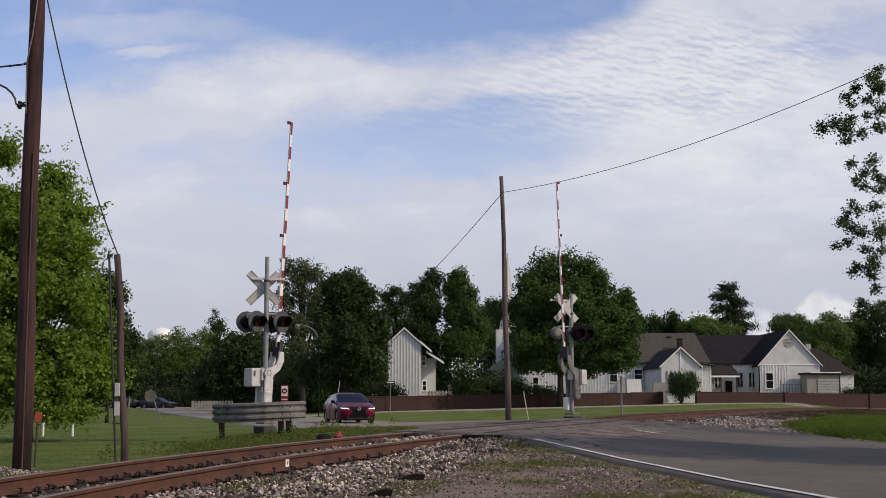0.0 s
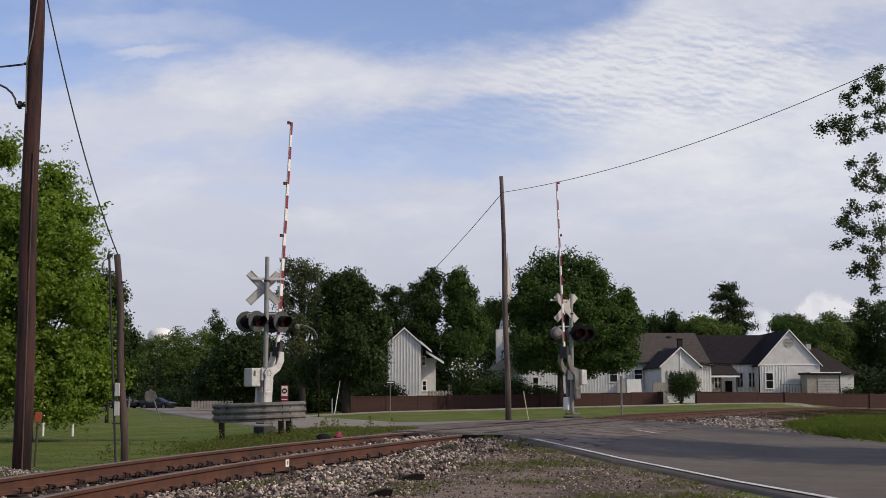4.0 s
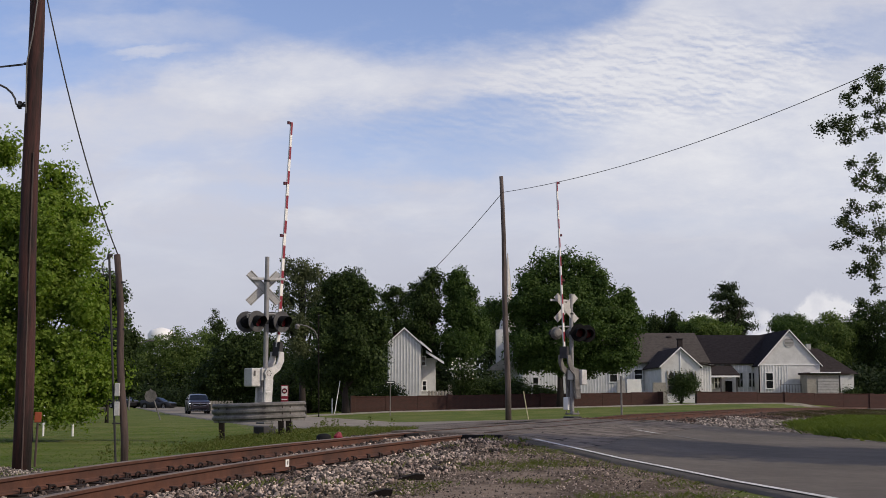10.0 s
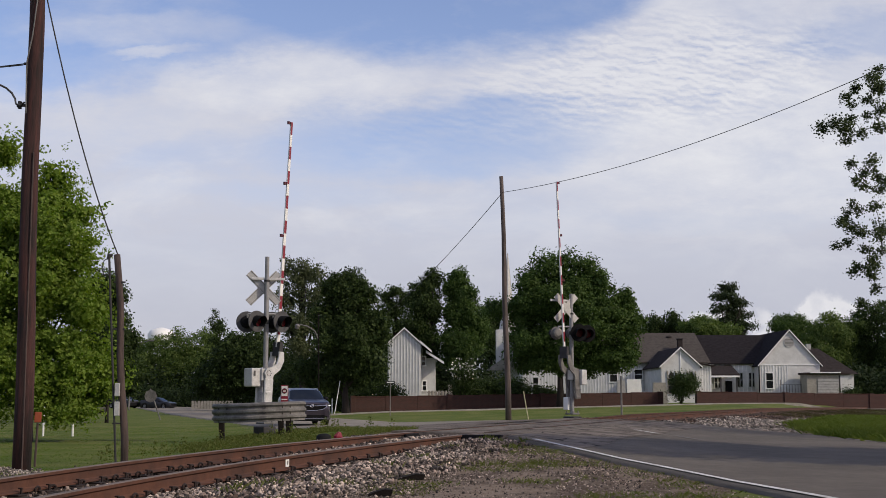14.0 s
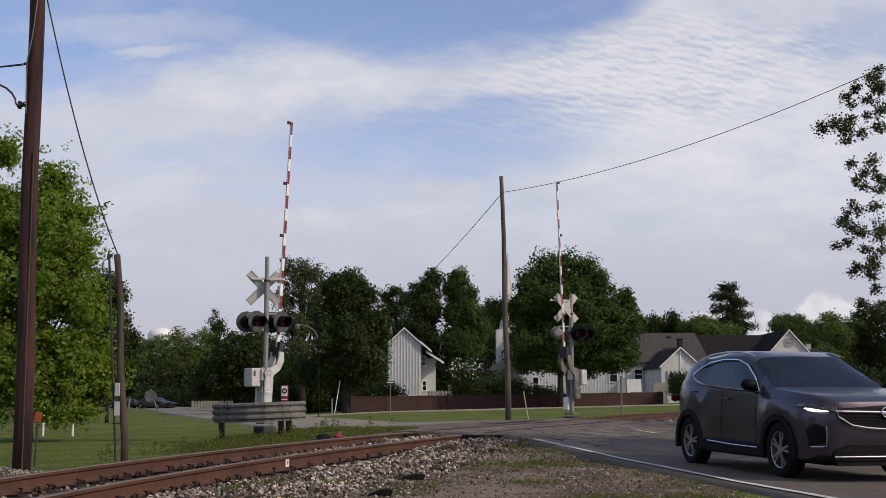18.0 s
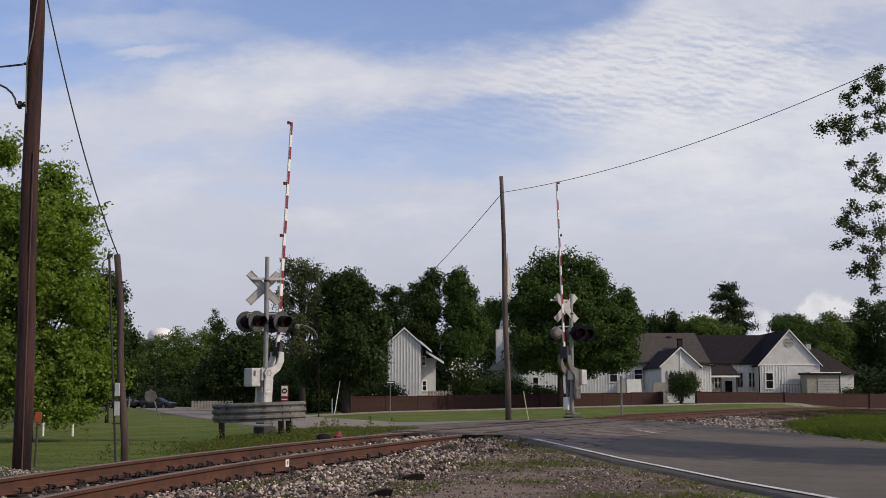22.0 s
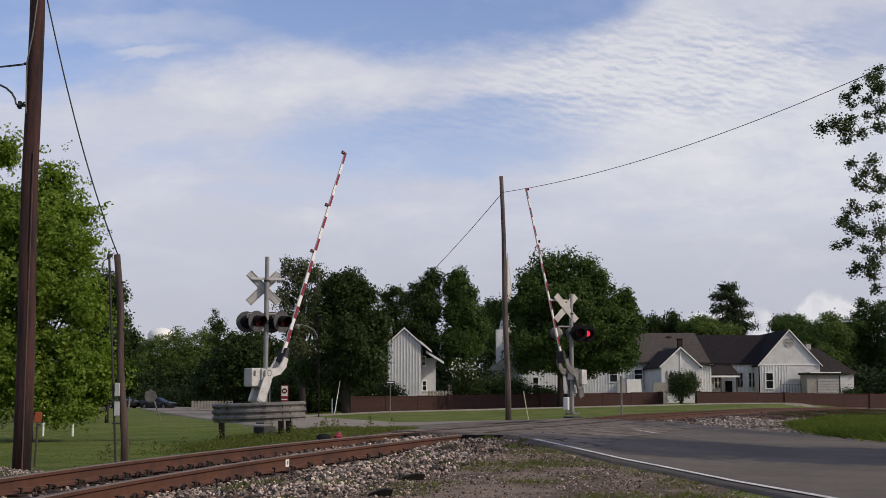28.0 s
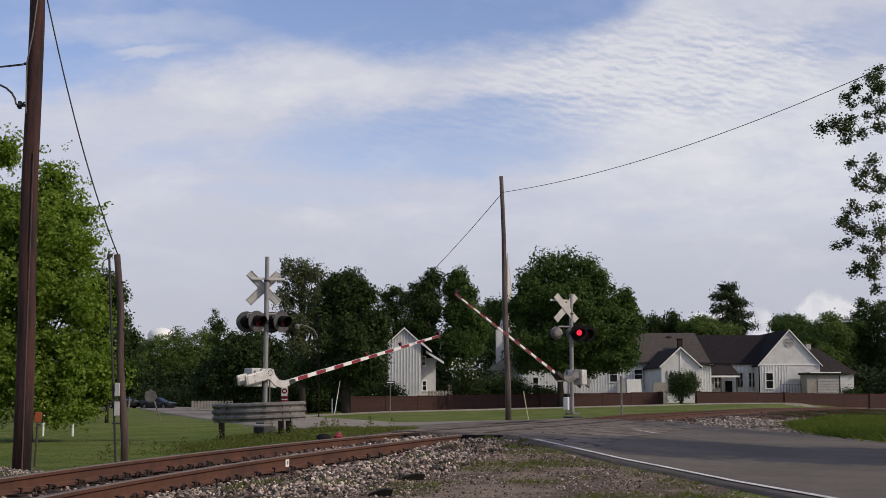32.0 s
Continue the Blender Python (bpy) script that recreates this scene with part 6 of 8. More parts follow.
def build_church():
    c = empty("church", pose(0, 0, 0), "white wooden church with grey and dark shingle roofs", "church")
    zb = 0.55
    # main hall, ridge across
    gabled(c, 8.6, 28.3, 141.0, 157.0, zb, 5.30, 8.60, "x", M_SIDING, M_SHINGLE_GREY, 0.5)
    battens(c, 8.8, 20.6, 141.0, zb, lambda x: 5.15, 0.30)
    window(c, 18.4, 141.0, 3.15, 4.65, 0.75)
    window(c, 21.1, 141.0, 3.45, 4.45, 0.8)
    window(c, 10.0, 141.0, 2.2, 3.6, 0.55)
    for x in (20.4, 25.6):
        bm = bmesh.new()
        add_tube(bm, [(x, 147.6, 7.8), (x, 147.6, 8.30), (x, 147.6, 8.42)], [0.16, 0.36, 0.12], 12)
        part("roof_vent", bm, M_SHINGLE_BROWN, c)
    bm = bmesh.new()
    add_box(bm, (0.55, 0.55, 1.7), (26.1, 143.6, 7.0), bevel=0.02)
    ch = part("chimney", bm, M_SHINGLE_BROWN, c, "dark brick chimney")
    bm = bmesh.new()
    add_box(bm, (0.68, 0.68, 0.10), (26.1, 143.6, 7.86), bevel=0.02)
    part("chimney_cap", bm, M_SHINGLE_DARK, ch)
    # front wing, gable towards the street
    gabled(c, 21.75, 25.60, 130.0, 146.0, zb, 4.55, 6.30, "y", M_SIDING, M_SHINGLE_BROWN, 0.22)
    bm = bmesh.new()
    add_box(bm, (1.35, 6.0, 4.3), (26.25, 134.0, 2.6))
    part("side_bay", bm, M_SIDING, c)
    battens(c, 25.65, 26.9, 131.0, zb, lambda x: 4.6, 0.26)
    bm = bmesh.new()
    add_prism(bm, [(25.4, 4.85), (27.2, 4.50), (27.2, 4.62), (25.4, 5.0)], 6.6, pose(0, 134.0, 0))
    part("bay_roof", bm, M_SHINGLE_BROWN, c)
    for x in (22.75, 24.75):
        window(c, x, 130.0, 1.9, 4.05, 0.70, arch=True, mullions=2, frame_mat=M_CONCRETE)
    bm = bmesh.new()
    add_box(bm, (0.10, 0.05, 3.4), (23.68, 129.96, 4.3))
    part("corner_board", bm, M_TRIM, c)
    # link block with the dark roof, ridge across at the east wing's height
    gabled(c, 29.2, 37.3, 142.5, 156.5, zb, 5.15, 8.38, "x", M_SIDING, M_SHINGLE_DARK, 0.3)
    for x in (32.20, 32.55, 33.50, 33.90):
        window(c, x, 142.5, 2.62, 4.10, 0.24, frame_mat=M_SIDING)
    battens(c, 31.6, 34.2, 142.5, zb, lambda x: 4.95, 0.45)
    # covered porch in front of the link
    bm = bmesh.new()
    add_prism(bm, [(138.6, 3.74), (142.5, 4.80), (142.5, 4.95), (138.6, 3.92)], 3.3, pose(29.85, 0, 0, 0, 0, 90))
    part("porch_roof", bm, M_SHINGLE_BROWN, c)
    bm = bmesh.new()
    add_box(bm, (3.4, 0.2, 0.18), (29.8, 138.6, 3.68))
    part("porch_beam", bm, M_TRIM, c)
    for x in (28.3, 29.5, 31.2):
        bm = bmesh.new()
        add_box(bm, (0.13, 0.13, 3.1), (x, 138.7, 2.05))
        part("porch_post", bm, M_DARK_GREY, c)
    for x in (29.2, 29.75, 30.15):
        window(c, x, 142.5, 2.5, 3.6, 0.24, frame_mat=M_SIDING)
    bm = bmesh.new()
    add_box(bm, (0.75, 0.08, 2.5), (31.15, 142.43, 2.0))
    part("door", bm, M_BLACK, c)
    # east wing, gable towards the street
    gabled(c, 33.95, 40.45, 140.0, 154.0, zb, 4.95, 8.55, "y", M_SIDING, M_SHINGLE_DARK, 0.22)
    battens(c, 34.1, 37.2, 140.0, zb, lambda x: 4.9, 0.30)
    bm = bmesh.new()
    add_box(bm, (6.5, 0.06, 0.12), (37.2, 139.97, 4.95))
    part("frieze_board", bm, M_TRIM, c)
    window(c, 34.98, 139.98, 2.45, 4.05, 0.72)
    bm = bmesh.new()
    add_tube(bm, [(33.88, 139.9, 0.6), (33.88, 139.9, 4.9)], 0.07, 8)
    part("downspout", bm, M_BLACK, c)
    bm = bmesh.new()
    add_tube(bm, [(37.2, 140.0, 7.35), (37.2, 139.94, 7.35)], 0.55, 24)
    rv = part("round_vent", bm, M_SIGN_BACK, c)
    for k in range(5):
        bm = bmesh.new()
        add_box(bm, (0.85, 0.03, 0.05), (37.2, 139.93, 7.05 + 0.15 * k))
        part("louvre", bm, M_GALV, rv)
    rl = empty("stair_railing", pose(0, 0, 0), "grey metal stair railing at the church wall", "railing")
    for k in range(9):
        bm = bmesh.new()
        add_box(bm, (0.05, 0.05, 2.3 + (0.5 if k in (0, 8) else 0.0)), (35.9 + k * 0.31, 139.0, 1.7 + (0.25 if k in (0, 8) else 0.0)))
        part("baluster", bm, M_GALV, rl)
    bm = bmesh.new()
    add_box(bm, (2.6, 0.06, 0.06), (37.14, 139.0, 2.8))
    part("handrail", bm, M_GALV, rl)
    # low hipped addition beside the east wing
    bm = bmesh.new()
    add_box(bm, (4.2, 10.0, 3.5), (42.5, 146.8, 2.3))
    part("addition_wall", bm, M_SIDING, c)
    bm = bmesh.new()
    lowr = [bm.verts.new(p) for p in ((40.46, 141.4, 4.0), (45.0, 141.4, 4.0), (45.0, 152.0, 4.0), (40.46, 152.0, 4.0))]
    high = [bm.verts.new(p) for p in ((40.46, 147.0, 6.95), (42.3, 147.0, 6.95))]
    for f in ((lowr[0], lowr[1], high[1], high[0]), (lowr[1], lowr[2], high[1]), (lowr[2], lowr[3], high[0], high[1]), (lowr[3], lowr[0], high[0]), (lowr[3], lowr[2], lowr[1], lowr[0])):
        bm.faces.new(f)
    part("addition_roof", bm, M_SHINGLE_BROWN, c)
    bm = bmesh.new()
    add_box(bm, (0.5, 0.5, 0.9), (41.2, 147.0, 7.0))
    part("chimney", bm, M_SIGN_BACK, c)


build_church()


def build_shed():
    s = empty("shed", pose(40.3, 138.2, 0.55), "small grey-white flat-roofed shed beside the church", "shed")
    bm = bmesh.new()
    add_box(bm, (4.3, 2.6, 3.3), (0, 0, 1.65))
    part("wall", bm, M_CONCRETE, s)
    bm = bmesh.new()
    add_box(bm, (4.7, 3.0, 0.22), (0, -0.1, 3.40), bevel=0.02)
    part("roof", bm, M_STEEL_DARK, s)
    bm = bmesh.new()
    add_box(bm, (3.2, 0.10, 0.12), (-0.3, -1.66, 3.50), bevel=0.02)
    part("fascia", bm, M_TRIM, s, "white metal fascia strip")
    bm = bmesh.new()
    add_box(bm, (2.2, 0.05, 2.3), (0.05, -1.33, 1.7))
    d = part("shutter_door", bm, M_SIGN_BACK, s)
    for k in range(7):
        bm = bmesh.new()
        add_box(bm, (2.2, 0.02, 0.05), (0.05, -1.365, 0.8 + 0.3 * k))
        part("slat", bm, M_GALV, d)
    for x, w, mat, nm in ((1.72, 0.80, M_SIDING, "side_panel"), (1.25, 0.14, M_DARK_GREY, "door_jamb")):
        bm = bmesh.new()
        add_box(bm, (w, 0.05, 3.1), (x, -1.34, 1.65))
        part(nm, bm, mat, s)


build_shed()


def build_steeple():
    s = empty("steeple", pose(7.15, 150.0, 0.5), "white church steeple with a slender spire behind trees", "steeple")
    bm = bmesh.new()
    add_box(bm, (1.9, 1.6, 9.4), (-0.1, 0, 4.0), bevel=0.03)
    part("tower", bm, M_SIDING, s)
    bm = bmesh.new()
    add_box(bm, (3.3, 3.3, 4.2), (0, 0, 2.0))
    part("tower_base", bm, M_SIDING, s)
    bm = bmesh.new()
    add_prism(bm, [(-2.3, 4.0), (0, 5.6), (2.3, 4.0)], 5.0)
    part("roof", bm, M_CONCRETE, s)
    bm = bmesh.new()
    add_tube(bm, [(0.30, 0, 8.6), (0.30, 0, 9.2), (0.34, 0, 17.6)], [1.0, 0.90, 0.05], 8)
    part("spire", bm, M_SIGN_BACK, s)


build_steeple()


def build_water_tower():
    w = empty("water_tower", pose(-91.0, 420.0, 0), "distant white domed municipal water tower", "water tower")
    bm = bmesh.new()
    add_tube(bm, [(0, 0, 17.5), (0, 0, 19.5), (0, 0, 21.6), (0, 0, 23.0), (0, 0, 23.8)], [2.4, 4.1, 4.3, 3.3, 0.7], 24)
    part("tank", bm, M_WHITE, w, smooth=True)
    for k in range(6):
        a = k * math.pi / 3
        bm = bmesh.new()
        add_tube(bm, [(5.2 * math.cos(a), 5.2 * math.sin(a), 0), (4.2 * math.cos(a), 4.2 * math.sin(a), 20)], 0.3, 8)
        part("leg", bm, M_WHITE, w)


build_water_tower()


# ---- street furniture and small things ----
def post_thing(name, base, top, r, mat, label, category, group=""):
    b, t = Vector(base), Vector(top)
    o = empty(name, Matrix.Translation(b), label, category, group)
    bm = bmesh.new()
    add_tube(bm, [Vector((0, 0, -0.25)), t - b], r, 10)
    part("post", bm, mat, o)
    return o


def on_ground(x, y):
    return (x, y, ground_z(x, y, False))


def build_street_bits():
    # round-cornered sign seen from behind on a leaning post
    g = on_ground(-17.6, 82.0)
    o = post_thing("stop_sign", g, (g[0] - 0.75, g[1], g[2] + 1.95), 0.04, M_GALV, "leaning stop sign with its bare metal back showing", "traffic sign")
    bm = bmesh.new()
    add_tube(bm, [(-0.72, -0.05, 1.50), (-0.72, -0.03, 1.50)], 0.40, 8)
    # darker steel than other sign backs: the plate's shade is put into its colour
    part("sign_plate", bm, M_GALV, o)
    # small red and white sign by the guardrail
    o = post_thing("warning_sign", (-4.78, 39.0, 0.55), (-4.72, 39.0, 1.82), 0.03, M_GALV, "small red and white warning sign on a post", "traffic sign")
    bm = bmesh.new()
    add_box(bm, (0.22, 0.02, 0.56), (0.06, -0.05, 1.02), bevel=0.008)
    pl = part("sign_plate", bm, M_RED_SHEET, o)
    bm = bmesh.new()
    add_box(bm, (0.18, 0.006, 0.30), (0.06, -0.063, 1.13), bevel=0.002)
    part("white_field", bm, M_WHITE_SHEET, pl)
    bm = bmesh.new()
    add_tube(bm, [(0.06, -0.066, 1.13), (0.06, -0.072, 1.13)], 0.080, 20)
    part("black_ring", bm, M_BLACK, pl)
    bm = bmesh.new()
    add_tube(bm, [(0.06, -0.072, 1.13), (0.06, -0.076, 1.13)], 0.058, 20)
    part("red_disc", bm, M_RED_SHEET, pl)
    for z, w, h in ((1.13, 0.09, 0.035), (0.88, 0.17, 0.035), (0.80, 0.15, 0.030)):
        bm = bmesh.new()
        add_box(bm, (w, 0.006, h), (0.06, -0.078 if z > 1 else -0.063, z), bevel=0.002)
        part("white_bar", bm, M_WHITE_SHEET, pl)
    # street lamp among the trees
    g = on_ground(-9.0, 95.0)
    o = post_thing("street_lamp", g, (g[0] - 0.1, g[1], 7.6), 0.042, M_TIE_DARK, "street lamp on a dark pole with curved arm", "street lamp", "street lamps")
    bm = bmesh.new()
    add_tube(bm, [(-0.1, 0, 5.6), (-0.35, 0, 6.2), (-0.9, 0, 6.55), (-1.55, 0, 6.7)], 0.04, 8)
    part("arm", bm, M_GALV, o)
    bm = bmesh.new()
    add_tube(bm, [(-1.60, 0, 6.72), (-1.64, 0, 6.6), (-1.66, 0, 6.35)], [0.08, 0.2, 0.12], 12)
    part("lamp_head", bm, M_GALV, o)
    for x, y, arm in ((-36.0, 150.0, -1.0), (-25.5, 165.0, 1.0)):
        g = on_ground(x, y)
        o = post_thing("street_lamp", g, (x, y, 7.4), 0.10, M_GALV, "grey street lamp with a long arm over the road", "street lamp", "street lamps")
        bm = bmesh.new()
        add_tube(bm, [(0, 0, 7.0), (arm * -0.8, 0, 7.6), (arm * -2.0, 0, 7.9)], 0.06, 8)
        part("arm", bm, M_GALV, o)
        bm = bmesh.new()
        add_box(bm, (0.8, 0.3, 0.14), (arm * -2.3, 0, 7.95), bevel=0.04)
        part("lamp_head", bm, M_GALV, o)
    # thin posts by the street
    for x, y, dx, h, r, mat, label in ((-8.55, 101.0, 0.0, 1.25, 0.05, M_WHITE, "short white marker post at the street edge"),
                                       (-8.25, 99.0, 0.45, 2.6, 0.03, M_WHITE, "thin white leaning guy wire guard"),
                                       (3.85, 58.0, -0.28, 1.45, 0.022, M_LINE_Y, "pale yellow guy wire guard leaning at the pole"),
                                       (6.75, 49.5, 0.0, 1.60, 0.035, M_GALV, "grey metal sign post beside the track")):
        g = on_ground(x, y)
        post_thing("marker_post", g, (x + dx, y, g[2] + h), r, mat, label, "post", "marker posts")
    # street name sign by the wall
    g = on_ground(-3.55, 88.0)
    o = post_thing("street_sign", g, (g[0], g[1], g[2] + 2.2), 0.03, M_GALV, "small blue-grey street name sign on a thin post", "traffic sign")
    bm = bmesh.new()
    add_box(bm, (0.62, 0.03, 0.17), (0, 0, 2.25), bevel=0.006)
    pl = part("name_plate", bm, M_DARK_GREY, o)
    bm = bmesh.new()
    add_box(bm, (0.46, 0.006, 0.06), (0, -0.019, 2.25))
    part("lettering_bar", bm, M_WHITE, pl)
    # orange marker by the tall pole
    g = on_ground(-7.55, 24.2)
    o = post_thing("utility_marker", (-7.52, 24.2, 0.20), (-7.48, 24.2, 1.02), 0.022, M_POLE_GREY, "orange utility warning marker on a thin stake", "marker")
    bm = bmesh.new()
    add_box(bm, (0.125, 0.03, 0.19), (0.05, -0.03, 0.93), bevel=0.008)
    part("plate", bm, M_ORANGE, o)
    # pale round planter far across the lawn
    g = on_ground(-31.0, 118.0)
    o = empty("planter", pose(*g), "pale round concrete planter across the lawn", "planter")
    bm = bmesh.new()
    add_tube(bm, [(0, 0, -0.05), (0, 0, 0.16), (0, 0, 0.20)], [0.42, 0.46, 0.50], 20)
    part("foot", bm, M_TIE_DARK, o)
    bm = bmesh.new()
    add_tube(bm, [(0, 0, 0.20), (0, 0, 0.34), (0, 0, 0.52), (0, 0, 0.54), (0, 0, 0.46)], [0.55, 0.74, 0.82, 0.76, 0.70], 24)
    part("bowl", bm, M_CONCRETE, o)
    # white posts on the lawn
    for x, y, h in ((-13.56, 44.5, 0.98), (-12.42, 44.0, 0.42)):
        g = on_ground(x, y)
        post_thing("lawn_post", g, (x, y, g[2] + h), 0.035, M_WHITE, "short white painted post on the lawn", "post", "white lawn posts")
    # white tag on the near rail
    p = along_track(17.55, 0.80, rail_z(17.55) - 0.095)
    ang = -math.degrees(math.atan(track_slope(17.55)))
    bm = bmesh.new()
    add_box(bm, (0.006, 0.11, 0.11), (0, 0, 0), bevel=0.002)
    tag = part("rail_tag", bm, M_WHITE, None)
    tag.matrix_basis = pose(p.x - 0.030, p.y, p.z + 0.005, 0, 0, ang)
    tagged(tag, "small white plate fixed to the rusty rail", "tag")
    bm = bmesh.new()
    add_box(bm, (0.008, 0.03, 0.05), (0.002, 0.01, 0.0))
    part("mark", bm, M_DARK_GREY, tag)
    # red cap and black lump beyond the far rail
    o = empty("valve_cover", pose(-2.05, 25.0, 0.61), "black lump with a faded red cap beside the rail", "valve cover")
    bm = bmesh.new()
    add_tube(bm, [(-0.22, 0, -0.15), (-0.22, 0, 0.16), (-0.22, 0, 0.20)], [0.15, 0.14, 0.06], 12)
    part("rubber_lump", bm, M_RUBBER, o, smooth=True)
    bm = bmesh.new()
    add_tube(bm, [(0.05, 0, -0.15), (0.05, 0, 0.15), (0.08, 0, 0.23)], [0.07, 0.09, 0.03], 7)
    part("red_cap", bm, M_RED_SHEET, o, "faded red cap")
    # broken tie ends and scrap on the ballast
    for x, y, L, a in ((-0.42, 16.4, 0.40, 12), (-0.68, 14.3, 0.28, 2)):
        bm = bmesh.new()
        add_prism(bm, [(-L / 2, -0.02), (L * 0.42, -0.03), (L / 2, 0.03), (L * 0.2, 0.048), (-L * 0.15, 0.034), (-L * 0.46, 0.012)], 0.11)
        ob = part("scrap_wood", bm, M_TIE_DARK, None)
        ob.matrix_basis = pose(x, y, ground_z(x, y) + 0.03, 4, -6, a)
        tagged(ob, "dark splintered piece of old tie on the stones", "scrap wood", "scraps of old tie")
    # pale screens beside the church
    for x, w, h, mat, label in ((17.8, 1.4, 1.45, M_WHITE, "white panel screen by the church"), (16.6, 0.8, 1.40, M_SIGN_BACK, "grey panel screen by the church"), (20.2, 1.3, 1.1, M_CONCRETE, "pale low garden seat by the church")):
        bm = bmesh.new()
        add_prism(bm, [(-w / 2, 0), (w / 2 + 0.08, 0), (w / 2 - 0.05, h), (-w / 2 + 0.05, h)], 0.5)
        ob = part("garden_screen", bm, mat, None)
        ob.matrix_basis = pose(x, 122.0, ground_z(x, 122.0, False) + 0.75)
        tagged(ob, label, "screen", "garden screens")
        ob.location.z = ground_z(x, 122.0, False) + 0.02
        ob.scale = (1, 1, (h + 0.85) / h)
    # far white fence
    f = empty("picket_fence", pose(-30.2, 158.0, ground_z(-30.2, 158.0, False)), "weathered pale board fence at the far end of the street", "fence")
    for k in range(14):
        bm = bmesh.new()
        add_box(bm, (0.30, 0.04, 1.1), (k * 0.36, 0, 0.55))
        part("board", bm, M_CONCRETE, f)


build_street_bits()


# ---- bushes, weeds, tufts ----
def bush(x, y, rx, ry, rz, n, leaf, mat, label, seed, flowers=0):
    rng = np.random.default_rng(seed)
    z = ground_z(x, y, False)
    b = empty("bush", pose(x, y, z), label, "bush", "bushes")
    for k in range(5):
        a = 2 * math.pi * k / 5
        bm = bmesh.new()
        add_tube(bm, [(0, 0, -0.1), (0.3 * rx * math.cos(a), 0.3 * ry * math.sin(a), rz * 0.8), (0.6 * rx * math.cos(a), 0.6 * ry * math.sin(a), rz * 1.5)], [0.05, 0.035, 0.01], 6)
        part("stem", bm, M_BARK, b)
    lobes = [(rng.normal() * rx * 0.35, rng.normal() * ry * 0.35, rz * rng.uniform(0.8, 1.25), rx * 0.62, ry * 0.62, rz * 0.72) for _ in range(7)]
    P, N = crown_points(lobes, n, rng, leaf * 1.6, 0.3)
    P[:, 2] = np.maximum(P[:, 2], 0.02)
    leaf_mesh("foliage", P, leaf, rng, mat, b, out=N)
    if flowers:
        P = crown_points(lobes, flowers * 42, rng, leaf * 1.2, 0.97)[0][::42]
        keep = (P[:, 2] > rz * 1.1)
        leaf_mesh("blossom", P[keep], leaf * 1.2, rng, M_BLOSSOM, b, wide=0.9)


bush(-4.6, 110.0, 1.7, 1.2, 1.25, 5000, 0.16, M_LEAF_DARK, "rounded dark green shrub in front of the white house", 11, 60)
bush(1.75, 115.0, 1.0, 1.1, 2.3, 6000, 0.16, M_LEAF_DARK, "tall oleander bush with white blossoms", 12, 420)
bush(20.3, 111.5, 1.15, 1.0, 1.5, 5000, 0.16, M_LEAF_DARK, "leafy young shrub in the gap of the brick wall", 13)
bush(5.2, 116.5, 2.0, 1.5, 1.5, 6000, 0.2, M_LEAF_DARK, "dark shrubbery behind the brick wall", 14)
bush(6.3, 112.0, 1.3, 1.0, 1.35, 5000, 0.2, M_LEAF_DARK, "dark shrubbery under the oak behind the brick wall", 18)
bush(8.8, 112.5, 1.1, 0.9, 0.95, 4000, 0.2, M_LEAF_DARK, "dark shrubbery under the oak behind the brick wall", 19)
bush(-11.5, 112.0, 3.0, 2.0, 2.2, 8000, 0.22, M_LEAF_DARK, "dark shrubbery at the end of the brick wall", 16)
bush(39.6, 128.0, 0.9, 0.8, 0.9, 2000, 0.16, M_LEAF_DARK, "small round dark shrub by the shed", 17)


def thicket(name, label, boxes, n, leaf, mat, seed):
    """A far wood edge in one mesh: clumps of leaves in a row of blocks (x0, x1, y0, y1, height)."""
    rng = np.random.default_rng(seed)
    out, face = [], []
    total = sum((b[1] - b[0]) * b[4] for b in boxes)
    for x0, x1, y0, y1, h in boxes:
        k = max(6, int(n / 26 * (x1 - x0) * h / total))
        cx, cy = rng.uniform(x0, x1, k), rng.uniform(y0, y1, k)
        top = h * (0.72 + 0.28 * np.array([noise.noise((a * 0.16, 3.0, seed)) for a in cx]) + 0.10 * np.array([noise.noise((a * 0.7, 8.0, seed)) for a in cx]))
        cz = top * rng.random(k) ** 0.75
        C = np.stack([cx, cy, cz], 1)
        O = rng.normal(size=(k * 26, 3))
        out.append(np.repeat(C, 26, 0) + O * leaf * 1.9)
        face.append(O + np.array((0, -0.4, 0.5)))
    P = np.concatenate(out)
    P[:, 2] = np.abs(P[:, 2])
    ob = leaf_mesh(name, P, leaf, rng, mat, out=np.concatenate(face) * 0.7)
    return tagged(ob, label, "wood", kind="stuff")


# wood edge and undergrowth carry the shade below the crowns in their leaf colour
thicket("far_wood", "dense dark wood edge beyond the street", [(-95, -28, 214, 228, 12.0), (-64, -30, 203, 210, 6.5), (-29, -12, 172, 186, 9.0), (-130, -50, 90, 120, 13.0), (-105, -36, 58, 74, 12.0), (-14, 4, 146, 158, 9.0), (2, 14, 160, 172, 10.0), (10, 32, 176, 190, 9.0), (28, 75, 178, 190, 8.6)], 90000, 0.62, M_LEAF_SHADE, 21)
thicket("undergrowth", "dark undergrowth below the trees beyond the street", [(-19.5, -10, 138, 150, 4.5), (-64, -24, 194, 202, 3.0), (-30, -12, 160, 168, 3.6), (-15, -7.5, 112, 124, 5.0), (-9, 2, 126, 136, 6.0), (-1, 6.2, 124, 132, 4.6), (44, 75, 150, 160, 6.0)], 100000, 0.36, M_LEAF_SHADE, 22)
